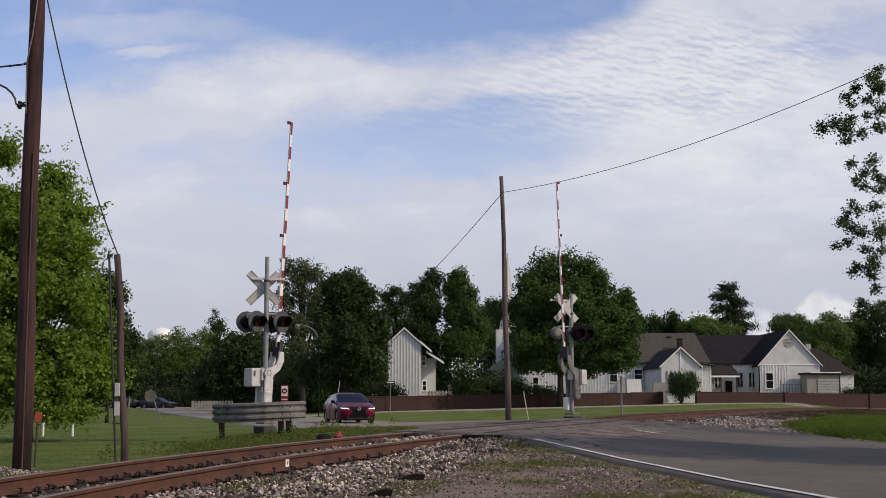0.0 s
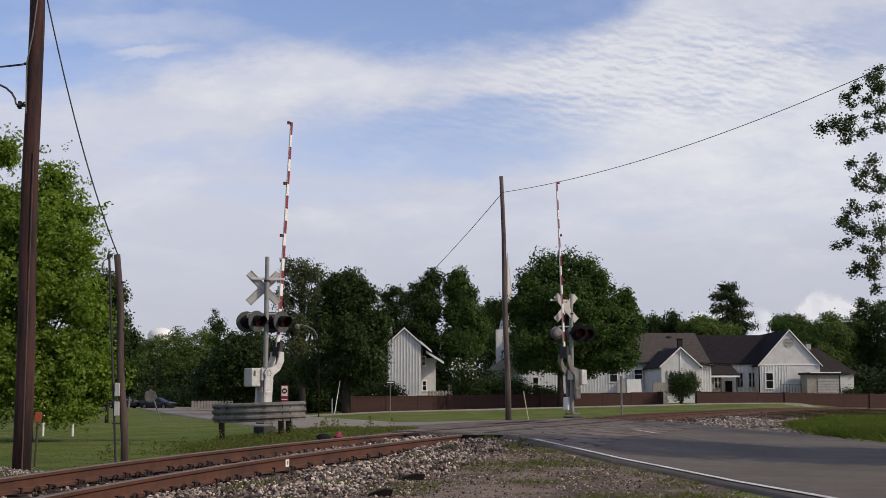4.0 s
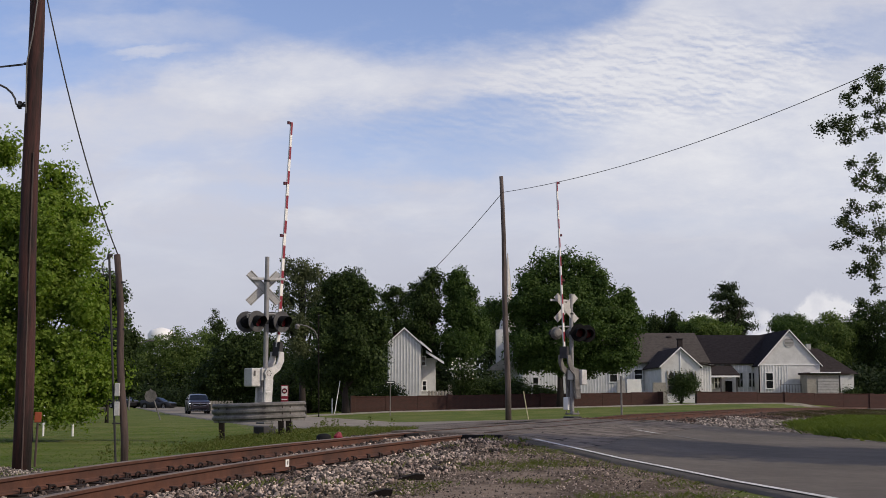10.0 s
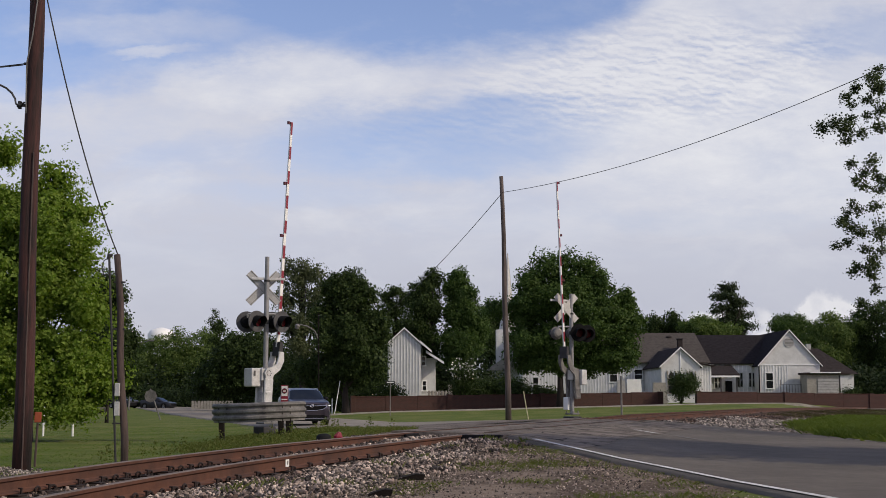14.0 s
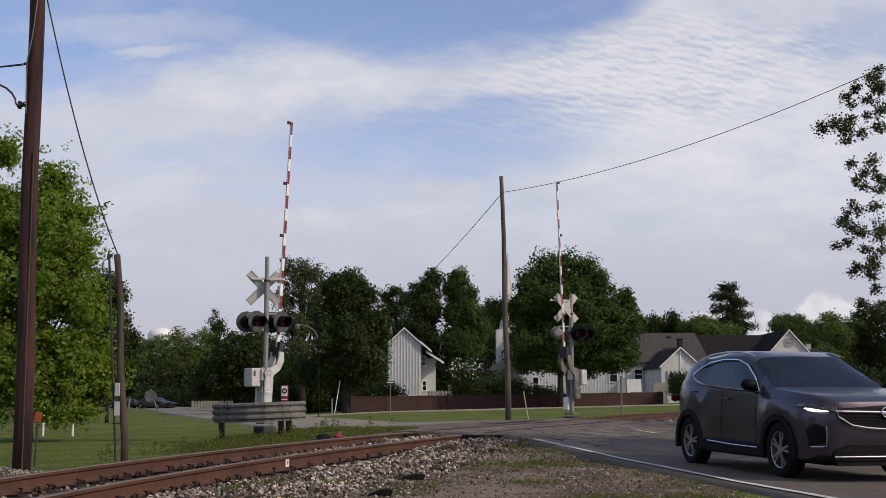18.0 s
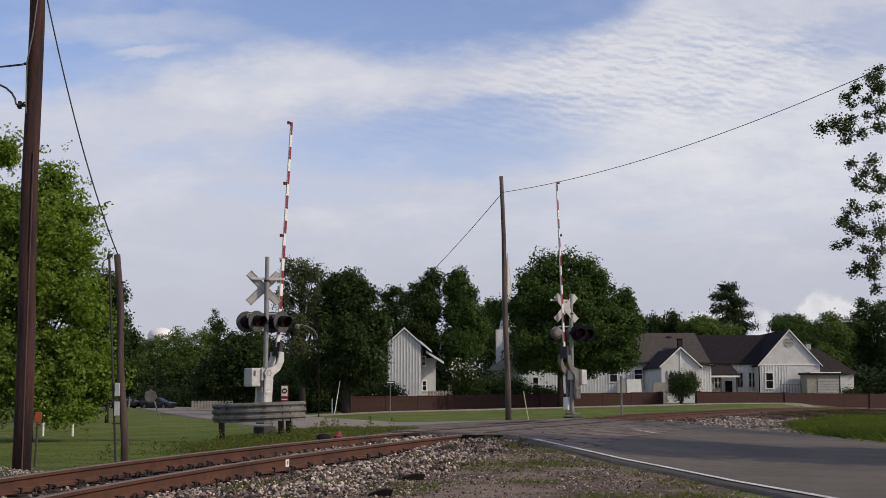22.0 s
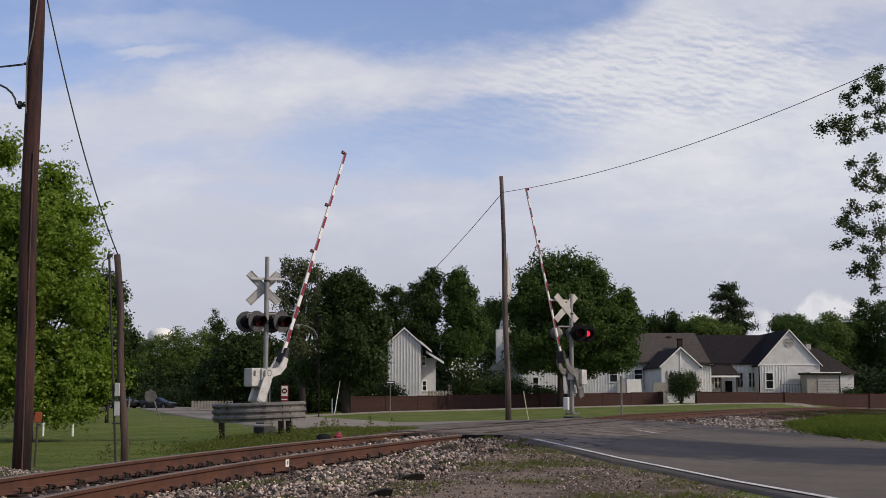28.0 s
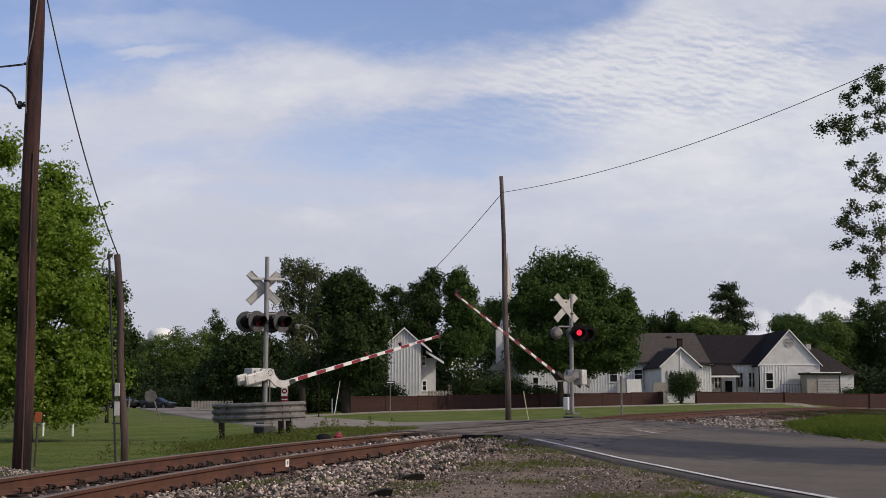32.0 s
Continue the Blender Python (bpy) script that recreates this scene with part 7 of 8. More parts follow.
thicket("side_wood", "wood beside and behind the viewing place", [(-120, -45, 20, 40, 12.0), (55, 130, 20, 60, 13.0), (-60, 60, -75, -60, 13.0), (-100, -60, -60, 20, 13.0), (60, 100, -60, 20, 13.0)], 60000, 0.9, M_LEAF_OAK, 23)


def grass_field(name, label, spots, blades, height, mat, seed, lean=0.35):
    """Tufts of thin blades: spots are (x, y, spread)."""
    rng = np.random.default_rng(seed)
    V, F = [], []
    k = 0
    for x, y, spread_ in spots:
        for _ in range(blades):
            bx, by = x + rng.normal() * spread_, y + rng.normal() * spread_
            bz = ground_z(bx, by) - 0.01
            h = height * rng.uniform(0.4, 1.2)
            a = rng.uniform(0, 6.283)
            w = 0.006 + 0.006 * h
            dx, dy = math.cos(a), math.sin(a)
            lx, ly = rng.normal() * lean * h, rng.normal() * lean * h
            V += [(bx - dx * w, by - dy * w, bz), (bx + dx * w, by + dy * w, bz), (bx + lx * 0.4 + dx * w * 0.7, by + ly * 0.4 + dy * w * 0.7, bz + h * 0.6), (bx + lx, by + ly, bz + h)]
            F += [(k, k + 1, k + 2), (k, k + 2, k + 3)]
            k += 4
    return tagged(mesh_of(name, V, F, mat), label, "grass", kind="stuff")


def build_grass():
    rng = random.Random(9)
    # weeds round the guardrail and along the far rail
    spots = []
    while len(spots) < 700:
        y = rng.uniform(22, 39)
        d = -rng.uniform(2.0, 9.0)
        p = along_track(y, d, 0)
        if p.x > line_x(p.y) + ROAD_L - 0.3 or p.x < -6.4 or (p.y < 30 and d < -4.2):
            continue
        if noise.noise((p.x * 0.55, p.y * 0.55, 3.0)) < -0.05:
            continue
        spots.append((p.x, p.y, 0.16))
    grass_field("weeds", "rough weedy grass round the guardrail and along the rail", spots, 24, 0.12, M_GRASS_DRY, 31, 0.7)
    # tufts among the stones and at the road edge
    spots = []
    while len(spots) < 520:
        y = rng.uniform(10, 26)
        d = rng.uniform(1.2, 6.5)
        p = along_track(y, d, 0)
        u = p.x - line_x(p.y)
        if u > ROAD_L - 0.1:
            continue
        near_edge = u > ROAD_L - 0.7 and rng.random() < 0.5
        if not near_edge and noise.noise((p.x * 0.9, p.y * 0.6, 2.0)) < 0.16:
            continue
        spots.append((p.x, p.y, 0.10))
    for cx, cy, rx, ry, k in ((1.35, 18.9, 0.75, 0.7, 70), (1.75, 25.2, 0.35, 1.6, 70), (2.3, 22.3, 0.25, 1.2, 50), (3.0, 18.5, 0.35, 1.6, 45)):
        for _ in range(k):
            x, y = cx + rng.gauss(0, 0.5) * rx, cy + rng.gauss(0, 0.5) * ry
            if x < line_x(y) + ROAD_L - 0.08:
                spots.append((x, y, 0.10))
    grass_field("tufts", "sparse green tufts among gravel at the road edge", spots, 16, 0.05, M_GRASS_DRY, 32, 0.8)
    spots = []
    for d, y in ((1.45, 15.0), (1.5, 15.3), (1.35, 14.6), (1.6, 20.5), (1.5, 22.0), (1.9, 23.5), (1.4, 24.6), (2.2, 24.5), (2.6, 22.5), (1.7, 18.6), (2.9, 19.8), (2.2, 15.9)):
        p = along_track(y, d, 0)
        for _ in range(2):
            spots.append((p.x + rng.uniform(-0.15, 0.15), p.y + rng.uniform(-0.2, 0.2), 0.07))
    grass_field("track_weeds", "leafy weeds growing at the ends of the ties", spots, 26, 0.11, M_GRASS_DRY, 33, 0.5)
    # lawn blades on the nearer lawn and the grass bank beyond the road
    spots = []
    while len(spots) < 2200:
        x, y = rng.uniform(-19, -2.5), 23 + 37 * rng.random() ** 1.7
        d = offside(x, y)
        if d > -2.6 or x > line_x(y) + ROAD_L - 0.4 or abs(x / y) > 0.36:
            continue
        spots.append((x, y, 0.22))
    grass_field("lawn_blades", "mown lawn grass blades", spots, 16, 0.032, M_GRASS, 34, 0.9)
    spots = []
    while len(spots) < 2000:
        x, y = rng.uniform(8, 24), rng.uniform(26, 66)
        d = offside(x, y)
        if d < turf_edge(y) + 0.9 * noise.noise((x * 0.4, y * 0.4, 7)) or x < line_x(y) + road_r(y) + 0.15 or x / y > 0.36:
            continue
        if noise.noise((x * 0.5, y * 0.28, 1.5)) < -0.4:
            continue
        spots.append((x, y, 0.24))
    grass_field("bank_grass", "uneven rough green grass on the bank beyond the road", spots, 30, 0.20, M_GRASS_BANK, 35, 0.8)
    # brown weeds along the shoulder where the track curves away
    spots = []
    while len(spots) < 1500:
        y = rng.uniform(44, 100)
        p = along_track(y, rng.uniform(2.6, 9.0 + 0.12 * (y - 44)), 0)
        if p.x / p.y > 0.37 or p.x < line_x(p.y) + road_r(p.y) + 0.3 or noise.noise((p.x * 0.5, p.y * 0.2, 4.5)) < -0.1:
            continue
        if offside(p.x, p.y) < turf_edge(p.y) and p.y < 62:
            continue
        spots.append((p.x, p.y, 0.40))
    grass_field("shoulder_weeds", "brown and olive weeds on the shoulder of the curving track", spots, 26, 0.15, M_GRASS_BROWN, 37, 0.9)
    # leafy weeds standing round the guardrail
    g = np.random.default_rng(36)
    pts = []
    for _ in range(70):
        y = g.uniform(24, 38)
        p = along_track(y, -g.uniform(2.2, 8.0), 0)
        if p.x > line_x(p.y) + ROAD_L - 0.3 or p.x < -8.5:
            continue
        h = g.uniform(0.10, 0.42)
        z = ground_z(p.x, p.y)
        for q in range(int(30 * h / 0.2)):
            k = g.random()
            pts.append((p.x + g.normal() * 0.09 * (1.2 - k), p.y + g.normal() * 0.09, z + k * h))
    tagged(leaf_mesh("leafy_weeds", np.array(pts), 0.055, g, M_GRASS_DRY), "leafy yellow-green weeds round the guardrail posts", "weeds", kind="stuff")


build_grass()


# ---- near tree that reaches into view, and its neighbours ----
def build_near_branches():
    """A tall tree beside the road whose outer branches hang into view."""
    rng = np.random.default_rng(77)
    bx, by = 17.8, 33.0
    bz = ground_z(bx, by, False)
    t = empty("tree", pose(bx, by, bz), "tall roadside oak with thin outer branches", "tree")
    bm = bmesh.new()
    add_tube(bm, [(0, 0, -0.1), (0.1, 0.0, 2.5), (-0.1, 0.1, 5.0), (0.2, 0, 8.0), (0.1, 0.2, 11.0)], [0.42, 0.32, 0.26, 0.18, 0.05], 12)
    part("trunk", bm, M_BARK, t, smooth=True)
    pts = []

    def bough(fx, fz, *sprays):
        """A limb from the trunk to a fork, and sprays of leaves: x, z, half width, half height."""
        f = Vector((fx - bx, 0, fz - bz))
        bm = bmesh.new()
        st = Vector((0.0, 0.0, f.z - 1.6))
        add_tube(bm, [st, st.lerp(f, 0.5) + Vector((0, 0, 0.2)), f], [0.10, 0.07, 0.035], 8)
        part("limb", bm, M_BARK, t, smooth=True)
        knots = [(f, 0.018)]
        for x, z, rx, rz in sorted(sprays, key=lambda q: (q[0] - fx) ** 2 + (q[1] - fz) ** 2):
            c = Vector((x - bx, rng.normal() * 0.22, z - bz))
            root, thick = min(knots, key=lambda q: (q[0] - c).length)
            tip = thick * 0.72
            mid = root.lerp(c, 0.5) + Vector((0, rng.normal() * 0.05, rng.uniform(-0.06, 0.07)))
            bm = bmesh.new()
            add_tube(bm, [root, root.lerp(mid, 0.5) + Vector((0, 0, rng.uniform(-0.02, 0.03))), mid, mid.lerp(c, 0.6) + Vector((0, 0, rng.uniform(-0.03, 0.02))), c], [thick * 0.9, thick * 0.85, thick * 0.8, tip, tip * 0.8], 6)
            part("limb", bm, M_BARK, t, smooth=True)
            knots.append((c, max(tip, 0.005)))
            for k in range(int(8 + 470 * rx * rz)):
                v = rng.normal(size=3)
                v /= np.linalg.norm(v)
                q = rng.uniform(0.2, 1.12)
                e = c + Vector((v[0] * rx * q, v[1] * rx * q, v[2] * rz * q))
                if k < 5:
                    bm = bmesh.new()
                    h = c.lerp(mid, rng.uniform(0.0, 0.25))
                    add_tube(bm, [h, h.lerp(e, 0.5) + Vector((0, 0, 0.02)), e], [0.006, 0.004, 0.003], 5)
                    part("twig", bm, M_BARK, t)
                pts.append(np.array(e)[None] + rng.normal(size=(12, 3)) * 0.062)

    bough(11.78, 8.60, (9.79, 8.41, 0.19, 0.17), (10.09, 8.51, 0.22, 0.19), (10.30, 8.31, 0.24, 0.24), (10.44, 8.11, 0.17, 0.12), (10.53, 8.61, 0.14, 0.13), (10.40, 9.16, 0.12, 0.10),
          (10.47, 8.95, 0.11, 0.07), (10.71, 9.50, 0.15, 0.15), (10.98, 9.65, 0.20, 0.17), (11.14, 9.38, 0.22, 0.19), (11.33, 9.90, 0.14, 0.13), (11.39, 9.55, 0.17, 0.22),
          (11.34, 8.88, 0.20, 0.20), (11.28, 8.46, 0.20, 0.19), (10.96, 9.10, 0.17, 0.12), (10.79, 8.28, 0.13, 0.13), (11.05, 8.80, 0.10, 0.07))
    bough(11.63, 6.88, (10.44, 7.40, 0.11, 0.10), (10.90, 7.47, 0.19, 0.13), (10.74, 7.15, 0.11, 0.13), (10.52, 6.96, 0.09, 0.12), (10.66, 6.78, 0.15, 0.08), (11.09, 7.32, 0.10, 0.05),
          (11.28, 7.15, 0.12, 0.10), (11.14, 6.78, 0.19, 0.11), (11.32, 6.96, 0.09, 0.12))
    bough(11.71, 5.27, (10.47, 6.39, 0.07, 0.06), (10.61, 6.24, 0.12, 0.08), (10.36, 6.19, 0.07, 0.06), (11.00, 6.34, 0.19, 0.13), (10.36, 6.00, 0.16, 0.11), (10.16, 5.91, 0.11, 0.09),
          (10.50, 5.83, 0.23, 0.15), (10.76, 5.70, 0.20, 0.13), (11.22, 5.76, 0.20, 0.28), (11.02, 5.54, 0.17, 0.11), (10.10, 5.34, 0.12, 0.04), (10.44, 5.49, 0.15, 0.08),
          (10.92, 5.26, 0.26, 0.09), (11.23, 5.22, 0.11, 0.10))
    bough(11.60, 4.33, (10.86, 4.96, 0.16, 0.11), (10.52, 4.78, 0.10, 0.08), (10.76, 4.73, 0.23, 0.09), (10.96, 4.60, 0.23, 0.08), (10.40, 4.64, 0.07, 0.04), (11.14, 4.84, 0.14, 0.11),
          (11.20, 4.31, 0.09, 0.15))
    for _ in range(420):      # the bulk of the crown, beyond the view
        v = rng.normal(size=3)
        v /= np.linalg.norm(v)
        c = np.array((2.6, 0.0, 7.2)) + v * np.array((4.0, 4.2, 4.2)) * rng.uniform(0.5, 1.0)
        if c[0] + bx < 0.352 * (by + c[1]) + 0.25:
            continue
        pts.append(c[None] + rng.normal(size=(60, 3)) * 0.30)
    leaf_mesh("crown", np.concatenate(pts), 0.062, rng, M_LEAF_HANG, t, 0.3, 0.8)


build_near_branches()
for k, (x, y, h) in enumerate(((14.4, 20.2, 8.6), (18.6, 20.8, 9.4), (23.4, 20.0, 10.0))):
    build_tree("tree", (x, y, 0.3), [(x + math.cos(i * 1.9) * 2.0, y + math.sin(i * 1.9) * 1.1, h * (0.45 + 0.07 * i), 2.3, 2.1, 2.0) for i in range(6)], 12000, 0.26, M_LEAF_OAK,
               "broad roadside shade tree beside the road", seed=90 + k, group="roadside trees")


# ---- vehicles ----
def car_paint(name, colour, metal=0.35, rough=0.35, coat=0.40):
    m = material(name, colour, rough, metal=metal, vary=0.05, scale=3, coat=coat, spec=0.18)
    m.node_tree.nodes["Principled BSDF"].inputs["Coat Roughness"].default_value = 0.04
    return m


M_PAINT_RED = car_paint("deep_red_metallic_paint", (0.128, 0.002, 0.016), 0.45, 0.31, 0.18)
M_PAINT_GREY = car_paint("dark_grey_metallic_paint", (0.060, 0.052, 0.066), 0.55, 0.28)
M_PAINT_BLACK = car_paint("black_car_paint", (0.030, 0.030, 0.034), 0.7)
M_PAINT_SILVER = car_paint("silver_car_paint", (0.40, 0.41, 0.42), 0.5)
M_CHROME = material("chrome", (0.72, 0.72, 0.73), 0.16, metal=1.0, vary=0.0)
M_CAR_GLASS = material("tinted_car_glass", (0.005, 0.006, 0.008), 0.04, vary=0.0, spec=0.42)
M_LAMP_GLASS = material("headlamp_glass", (0.20, 0.20, 0.21), 0.12, metal=0.6, vary=0.0)
M_HEADLIGHT = material("lit_headlight", (0.9, 0.9, 0.9), 0.2, vary=0.0, emit=((1.0, 0.97, 0.92), 2.2))
M_RIM = material("alloy_rim", (0.34, 0.34, 0.35), 0.38, metal=0.8, vary=0.1, scale=8)
M_TRIM_BLACK = material("black_plastic", (0.006, 0.006, 0.007), 0.6, spec=0.12, vary=0.15, scale=10)


def wheel_meshes(r, w):
    """Tyre and rim round the y axis."""
    bm = bmesh.new()
    prof = [(r * 0.66, -w / 2 + 0.015), (r * 0.80, -w / 2), (r * 0.93, -w / 2 + 0.012), (r, -w / 2 + 0.045), (r, w / 2 - 0.045), (r * 0.93, w / 2 - 0.012), (r * 0.80, w / 2), (r * 0.66, w / 2 - 0.015)]
    n = 28
    rings = [[bm.verts.new((a * math.cos(2 * math.pi * k / n), y, a * math.sin(2 * math.pi * k / n))) for a, y in prof] for k in range(n)]
    for k in range(n):
        for i in range(len(prof) - 1):
            bm.faces.new((rings[k][i], rings[(k + 1) % n][i], rings[(k + 1) % n][i + 1], rings[k][i + 1]))
    tyre = bpy.data.meshes.new("tyre")
    bm.normal_update()
    bm.to_mesh(tyre)
    bm.free()
    tyre.materials.append(M_RUBBER)
    for p in tyre.polygons:
        p.use_smooth = True
    bm = bmesh.new()
    prof = [(r * 0.67, -w / 2 + 0.02), (r * 0.62, -w / 2 + 0.03), (r * 0.60, w * 0.1), (r * 0.60, w / 2 - 0.03), (r * 0.67, w / 2 - 0.02)]
    rings = [[bm.verts.new((a * math.cos(2 * math.pi * k / n), y, a * math.sin(2 * math.pi * k / n))) for a, y in prof] for k in range(n)]
    for k in range(n):
        for i in range(len(prof) - 1):
            bm.faces.new((rings[k][i], rings[(k + 1) % n][i], rings[(k + 1) % n][i + 1], rings[k][i + 1]))
    for s in (-1, 1):
        for k in range(10):
            a = 2 * math.pi * (k // 2) / 5 + (0.17 if k % 2 else -0.17)
            m = Matrix.Rotation(a, 4, "Y")
            add_box(bm, (0.030, 0.02, r * 0.52), (0, s * (w / 2 - 0.035), r * 0.36), m)
        add_tube(bm, [(0, s * (w / 2 - 0.05), 0), (0, s * (w / 2 - 0.02), 0)], r * 0.15, 12)
    rim = bpy.data.meshes.new("rim")
    bm.normal_update()
    bm.to_mesh(rim)
    bm.free()
    rim.materials.append(M_RIM)
    bm = bmesh.new()
    add_tube(bm, [(0, -0.03, 0), (0, 0.03, 0)], r * 0.60, 20)
    disc = bpy.data.meshes.new("brake_disc")
    bm.normal_update()
    bm.to_mesh(disc)
    bm.free()
    disc.materials.append(M_STEEL_DARK)
    return tyre, rim, disc


def build_car(spec, paint, label, category):
    """Lofted body shell with windows as their own pieces. x forward, origin on the ground under the front axle."""
    L, W2, base, R = spec["length"], spec["width"] / 2, spec["base"], spec["wheel"]
    nose, tail = spec["nose"], spec["nose"] - L
    t = empty(spec["name"], Matrix.Identity(4), label, category)
    gc = spec["clear"]
    # stations along the car: tables for belt, crown and plan width
    xs = sorted(set([nose, nose - 0.05, nose - 0.16, nose - 0.36, spec["cowl"], spec["head"], spec["head"] - 0.35, (spec["head"] + spec["rear"]) / 2, spec["rear"] + 0.3, spec["rear"], spec["deck"],
                     (spec["deck"] + tail) / 2, tail + 0.16, tail + 0.05, tail]
                    + [c + R * 1.16 * math.cos(math.pi * k / 6) for c in (0.0, -base) for k in range(7)]
                    + [(spec["cowl"] + spec["head"]) / 2, spec["mid_pillar"] + 0.03, spec["mid_pillar"] - 0.03]), reverse=True)

    def tab(x, key):
        a = spec[key]
        return float(np.interp(x, [p[0] for p in a][::-1], [p[1] for p in a][::-1]))

    rows = []
    for x in xs:
        w = W2 * tab(x, "plan")
        zb = gc + (spec.get("rise", 0.03) if x > nose - 0.35 else 0.16 if x < tail + 0.52 else 0.0)
        arch = False
        for c in (0.0, -base):
            dx = abs(x - c)
            if dx < R * 1.16:
                zb = max(zb, R * 0.98 + math.sqrt(max(0.0, (R * 1.16) ** 2 - dx * dx)) * 0.98 - 0.01)
                arch = True
        belt = tab(x, "belt")
        top = max(tab(x, "crown"), belt + 0.012)
        tall = (top - belt) / 0.45
        tall = min(1.0, max(0.0, tall))
        wr = w * (0.90 - 0.19 * tall)
        zb = min(zb, belt - 0.12)
        zs = [zb, zb, zb + 0.05 * (belt - zb), zb + 0.38 * (belt - zb), zb + 0.72 * (belt - zb), belt - 0.02, belt + 0.015]
        hip = 0.016 * (math.exp(-((x + base) / 0.5) ** 2) + math.exp(-(x / 0.5) ** 2)) - 0.012 * math.exp(-((x + base / 2) / 0.6) ** 2)
        ys = [0, w * 0.90, w * (0.985 + hip), w * (1.0 + hip), w * (0.985 + hip * 0.8), w * 0.955, w * 0.915]
        h = top - belt
        zs += [belt + 0.015 + 0.46 * h, belt + 0.84 * h, belt + 0.955 * h, top - 0.004, top]
        ys += [w * 0.915 + (wr - w * 0.915) * 0.42, w * 0.915 + (wr - w * 0.915) * 0.86, wr * 0.90, wr * 0.55, 0]
        rows.append([(x, y, z) for y, z in zip(ys, zs)])
    nj = len(rows[0])
    ids = {}
    verts = []
    for i, r in enumerate(rows):
        for j, (x, y, z) in enumerate(r):
            ids[i, j, 1] = len(verts)
            verts.append((x, y, z))
            if y > 1e-6:
                ids[i, j, -1] = len(verts)
                verts.append((x, -y, z))
            else:
                ids[i, j, -1] = ids[i, j, 1]
    groups = {"body": [], "windshield": [], "rear_window": [], "front_window_r": [], "front_window_l": [], "back_window_r": [], "back_window_l": []}
    eps = 1e-4
    for i in range(len(rows) - 1):
        xa, xb = xs[i], xs[i + 1]
        for j in range(nj - 1):
            for s in (1, -1):
                f = (ids[i, j, s], ids[i + 1, j, s], ids[i + 1, j + 1, s], ids[i, j + 1, s])
                f = tuple(dict.fromkeys(f))
                if len(f) < 3:
                    continue
                if s < 0:
                    f = f[::-1]
                key = "body"
                if j >= 8 and xb >= spec["head"] - eps and xa <= spec["cowl"] + eps:
                    key = "windshield"
                elif j >= 8 and xa <= spec["rear"] + eps and xb >= spec["deck"] - eps:
                    key = "rear_window"
                elif 6 <= j <= 7 and xa <= spec["glass0"] + eps and xb >= spec["glass1"] - eps:
                    if xa > spec["mid_pillar"] + eps:
                        key = "front_window_r" if s < 0 else "front_window_l"
                    elif xb < spec["mid_pillar"] - eps:
                        key = "back_window_r" if s < 0 else "back_window_l"
                groups[key].append(f)
    for i in (0, len(rows) - 1):
        ring = [ids[i, j, 1] for j in range(nj)] + [ids[i, j, -1] for j in range(nj - 2, 0, -1)]
        groups["body"].append(ring if i else ring[::-1])
    names = {"body": "body", "windshield": "windshield", "rear_window": "rear_window"}
    for key, fs in groups.items():
        if not fs:
            continue
        used = sorted({v for f in fs for v in f})
        mp = {v: k for k, v in enumerate(used)}
        ob = mesh_of(names.get(key, "side_window"), [verts[v] for v in used], [[mp[v] for v in f] for f in fs], paint if key == "body" else M_CAR_GLASS, t, smooth=True)
        bm = bmesh.new()
        bm.from_mesh(ob.data)
        bmesh.ops.recalc_face_normals(bm, faces=bm.faces)
        if key == "body":
            for e in bm.edges:
                if len(e.link_faces) == 2 and e.calc_face_angle(0) > radians(38):
                    e.smooth = False
        bm.to_mesh(ob.data)
        bm.free()
    # wheels
    tyre, rim, disc = wheel_meshes(R, 0.235)
    wheels = []
    for x in (0.0, -base):
        for s in (-1, 1):
            wob = shared("wheel", tyre, pose(x, s * (W2 - 0.125), R), t)
            wheels.append(wob)
            shared("rim", rim, Matrix.Identity(4), wob)
            shared("brake_disc", disc, Matrix.Identity(4), wob)
    # dark inner well floor
    bm = bmesh.new()
    add_box(bm, (L - 0.6, spec["width"] - 0.55, 0.38), (nose - L / 2, 0, gc + 0.15), bevel=0.05)
    for x in (0.0, -base):
        add_box(bm, (R * 2.1, spec["width"] - 0.58, 0.30), (x, 0, R * 1.75))
    part("underbody", bm, M_TRIM_BLACK, t)
    spec["dress"](t, spec, paint)
    # wheel arch lips, sills and the gaps of the doors
    clad = spec.get("cladding", 0.0)
    for c in (0.0, -base):
        for s in (-1, 1):
            bm = bmesh.new()
            n = 18
            r0, r1 = R * 1.05, R * (1.17 + clad)
            y0, y1 = s * (W2 - 0.20), s * (W2 + (0.012 if clad else -0.002))
            ring = []
            for k in range(n + 1):
                a = math.radians(-14 + 208 * k / n)
                ca, sa = math.cos(a), math.sin(a)
                ring.append([bm.verts.new((c + r * ca, y, R + r * sa)) for r, y in ((r0, y0), (r0, y1), (r1, y1), (r1, y0))])
            for p, q in zip(ring, ring[1:]):
                for i in range(3):
                    bm.faces.new((p[i], p[i + 1], q[i + 1], q[i]))
            bmesh.ops.recalc_face_normals(bm, faces=bm.faces)
            part("wheel_arch_lip", bm, M_TRIM_BLACK, t)
    for s in (-1, 1):
        if clad:
            bm = bmesh.new()
            add_box(bm, (base - 2.2 * R, 0.10, 0.20), (-base / 2, s * (W2 - 0.035), gc + 0.10), bevel=0.03)
            part("sill_cladding", bm, M_TRIM_BLACK, t)
        for x, lo in ((spec["glass0"] + 0.02, 0.10), (spec["mid_pillar"], 0.10), (spec["mid_pillar"] - 1.02, 0.45)):
            w, belt = W2 * tab(x, "plan"), tab(x, "belt")
            bm = bmesh.new()
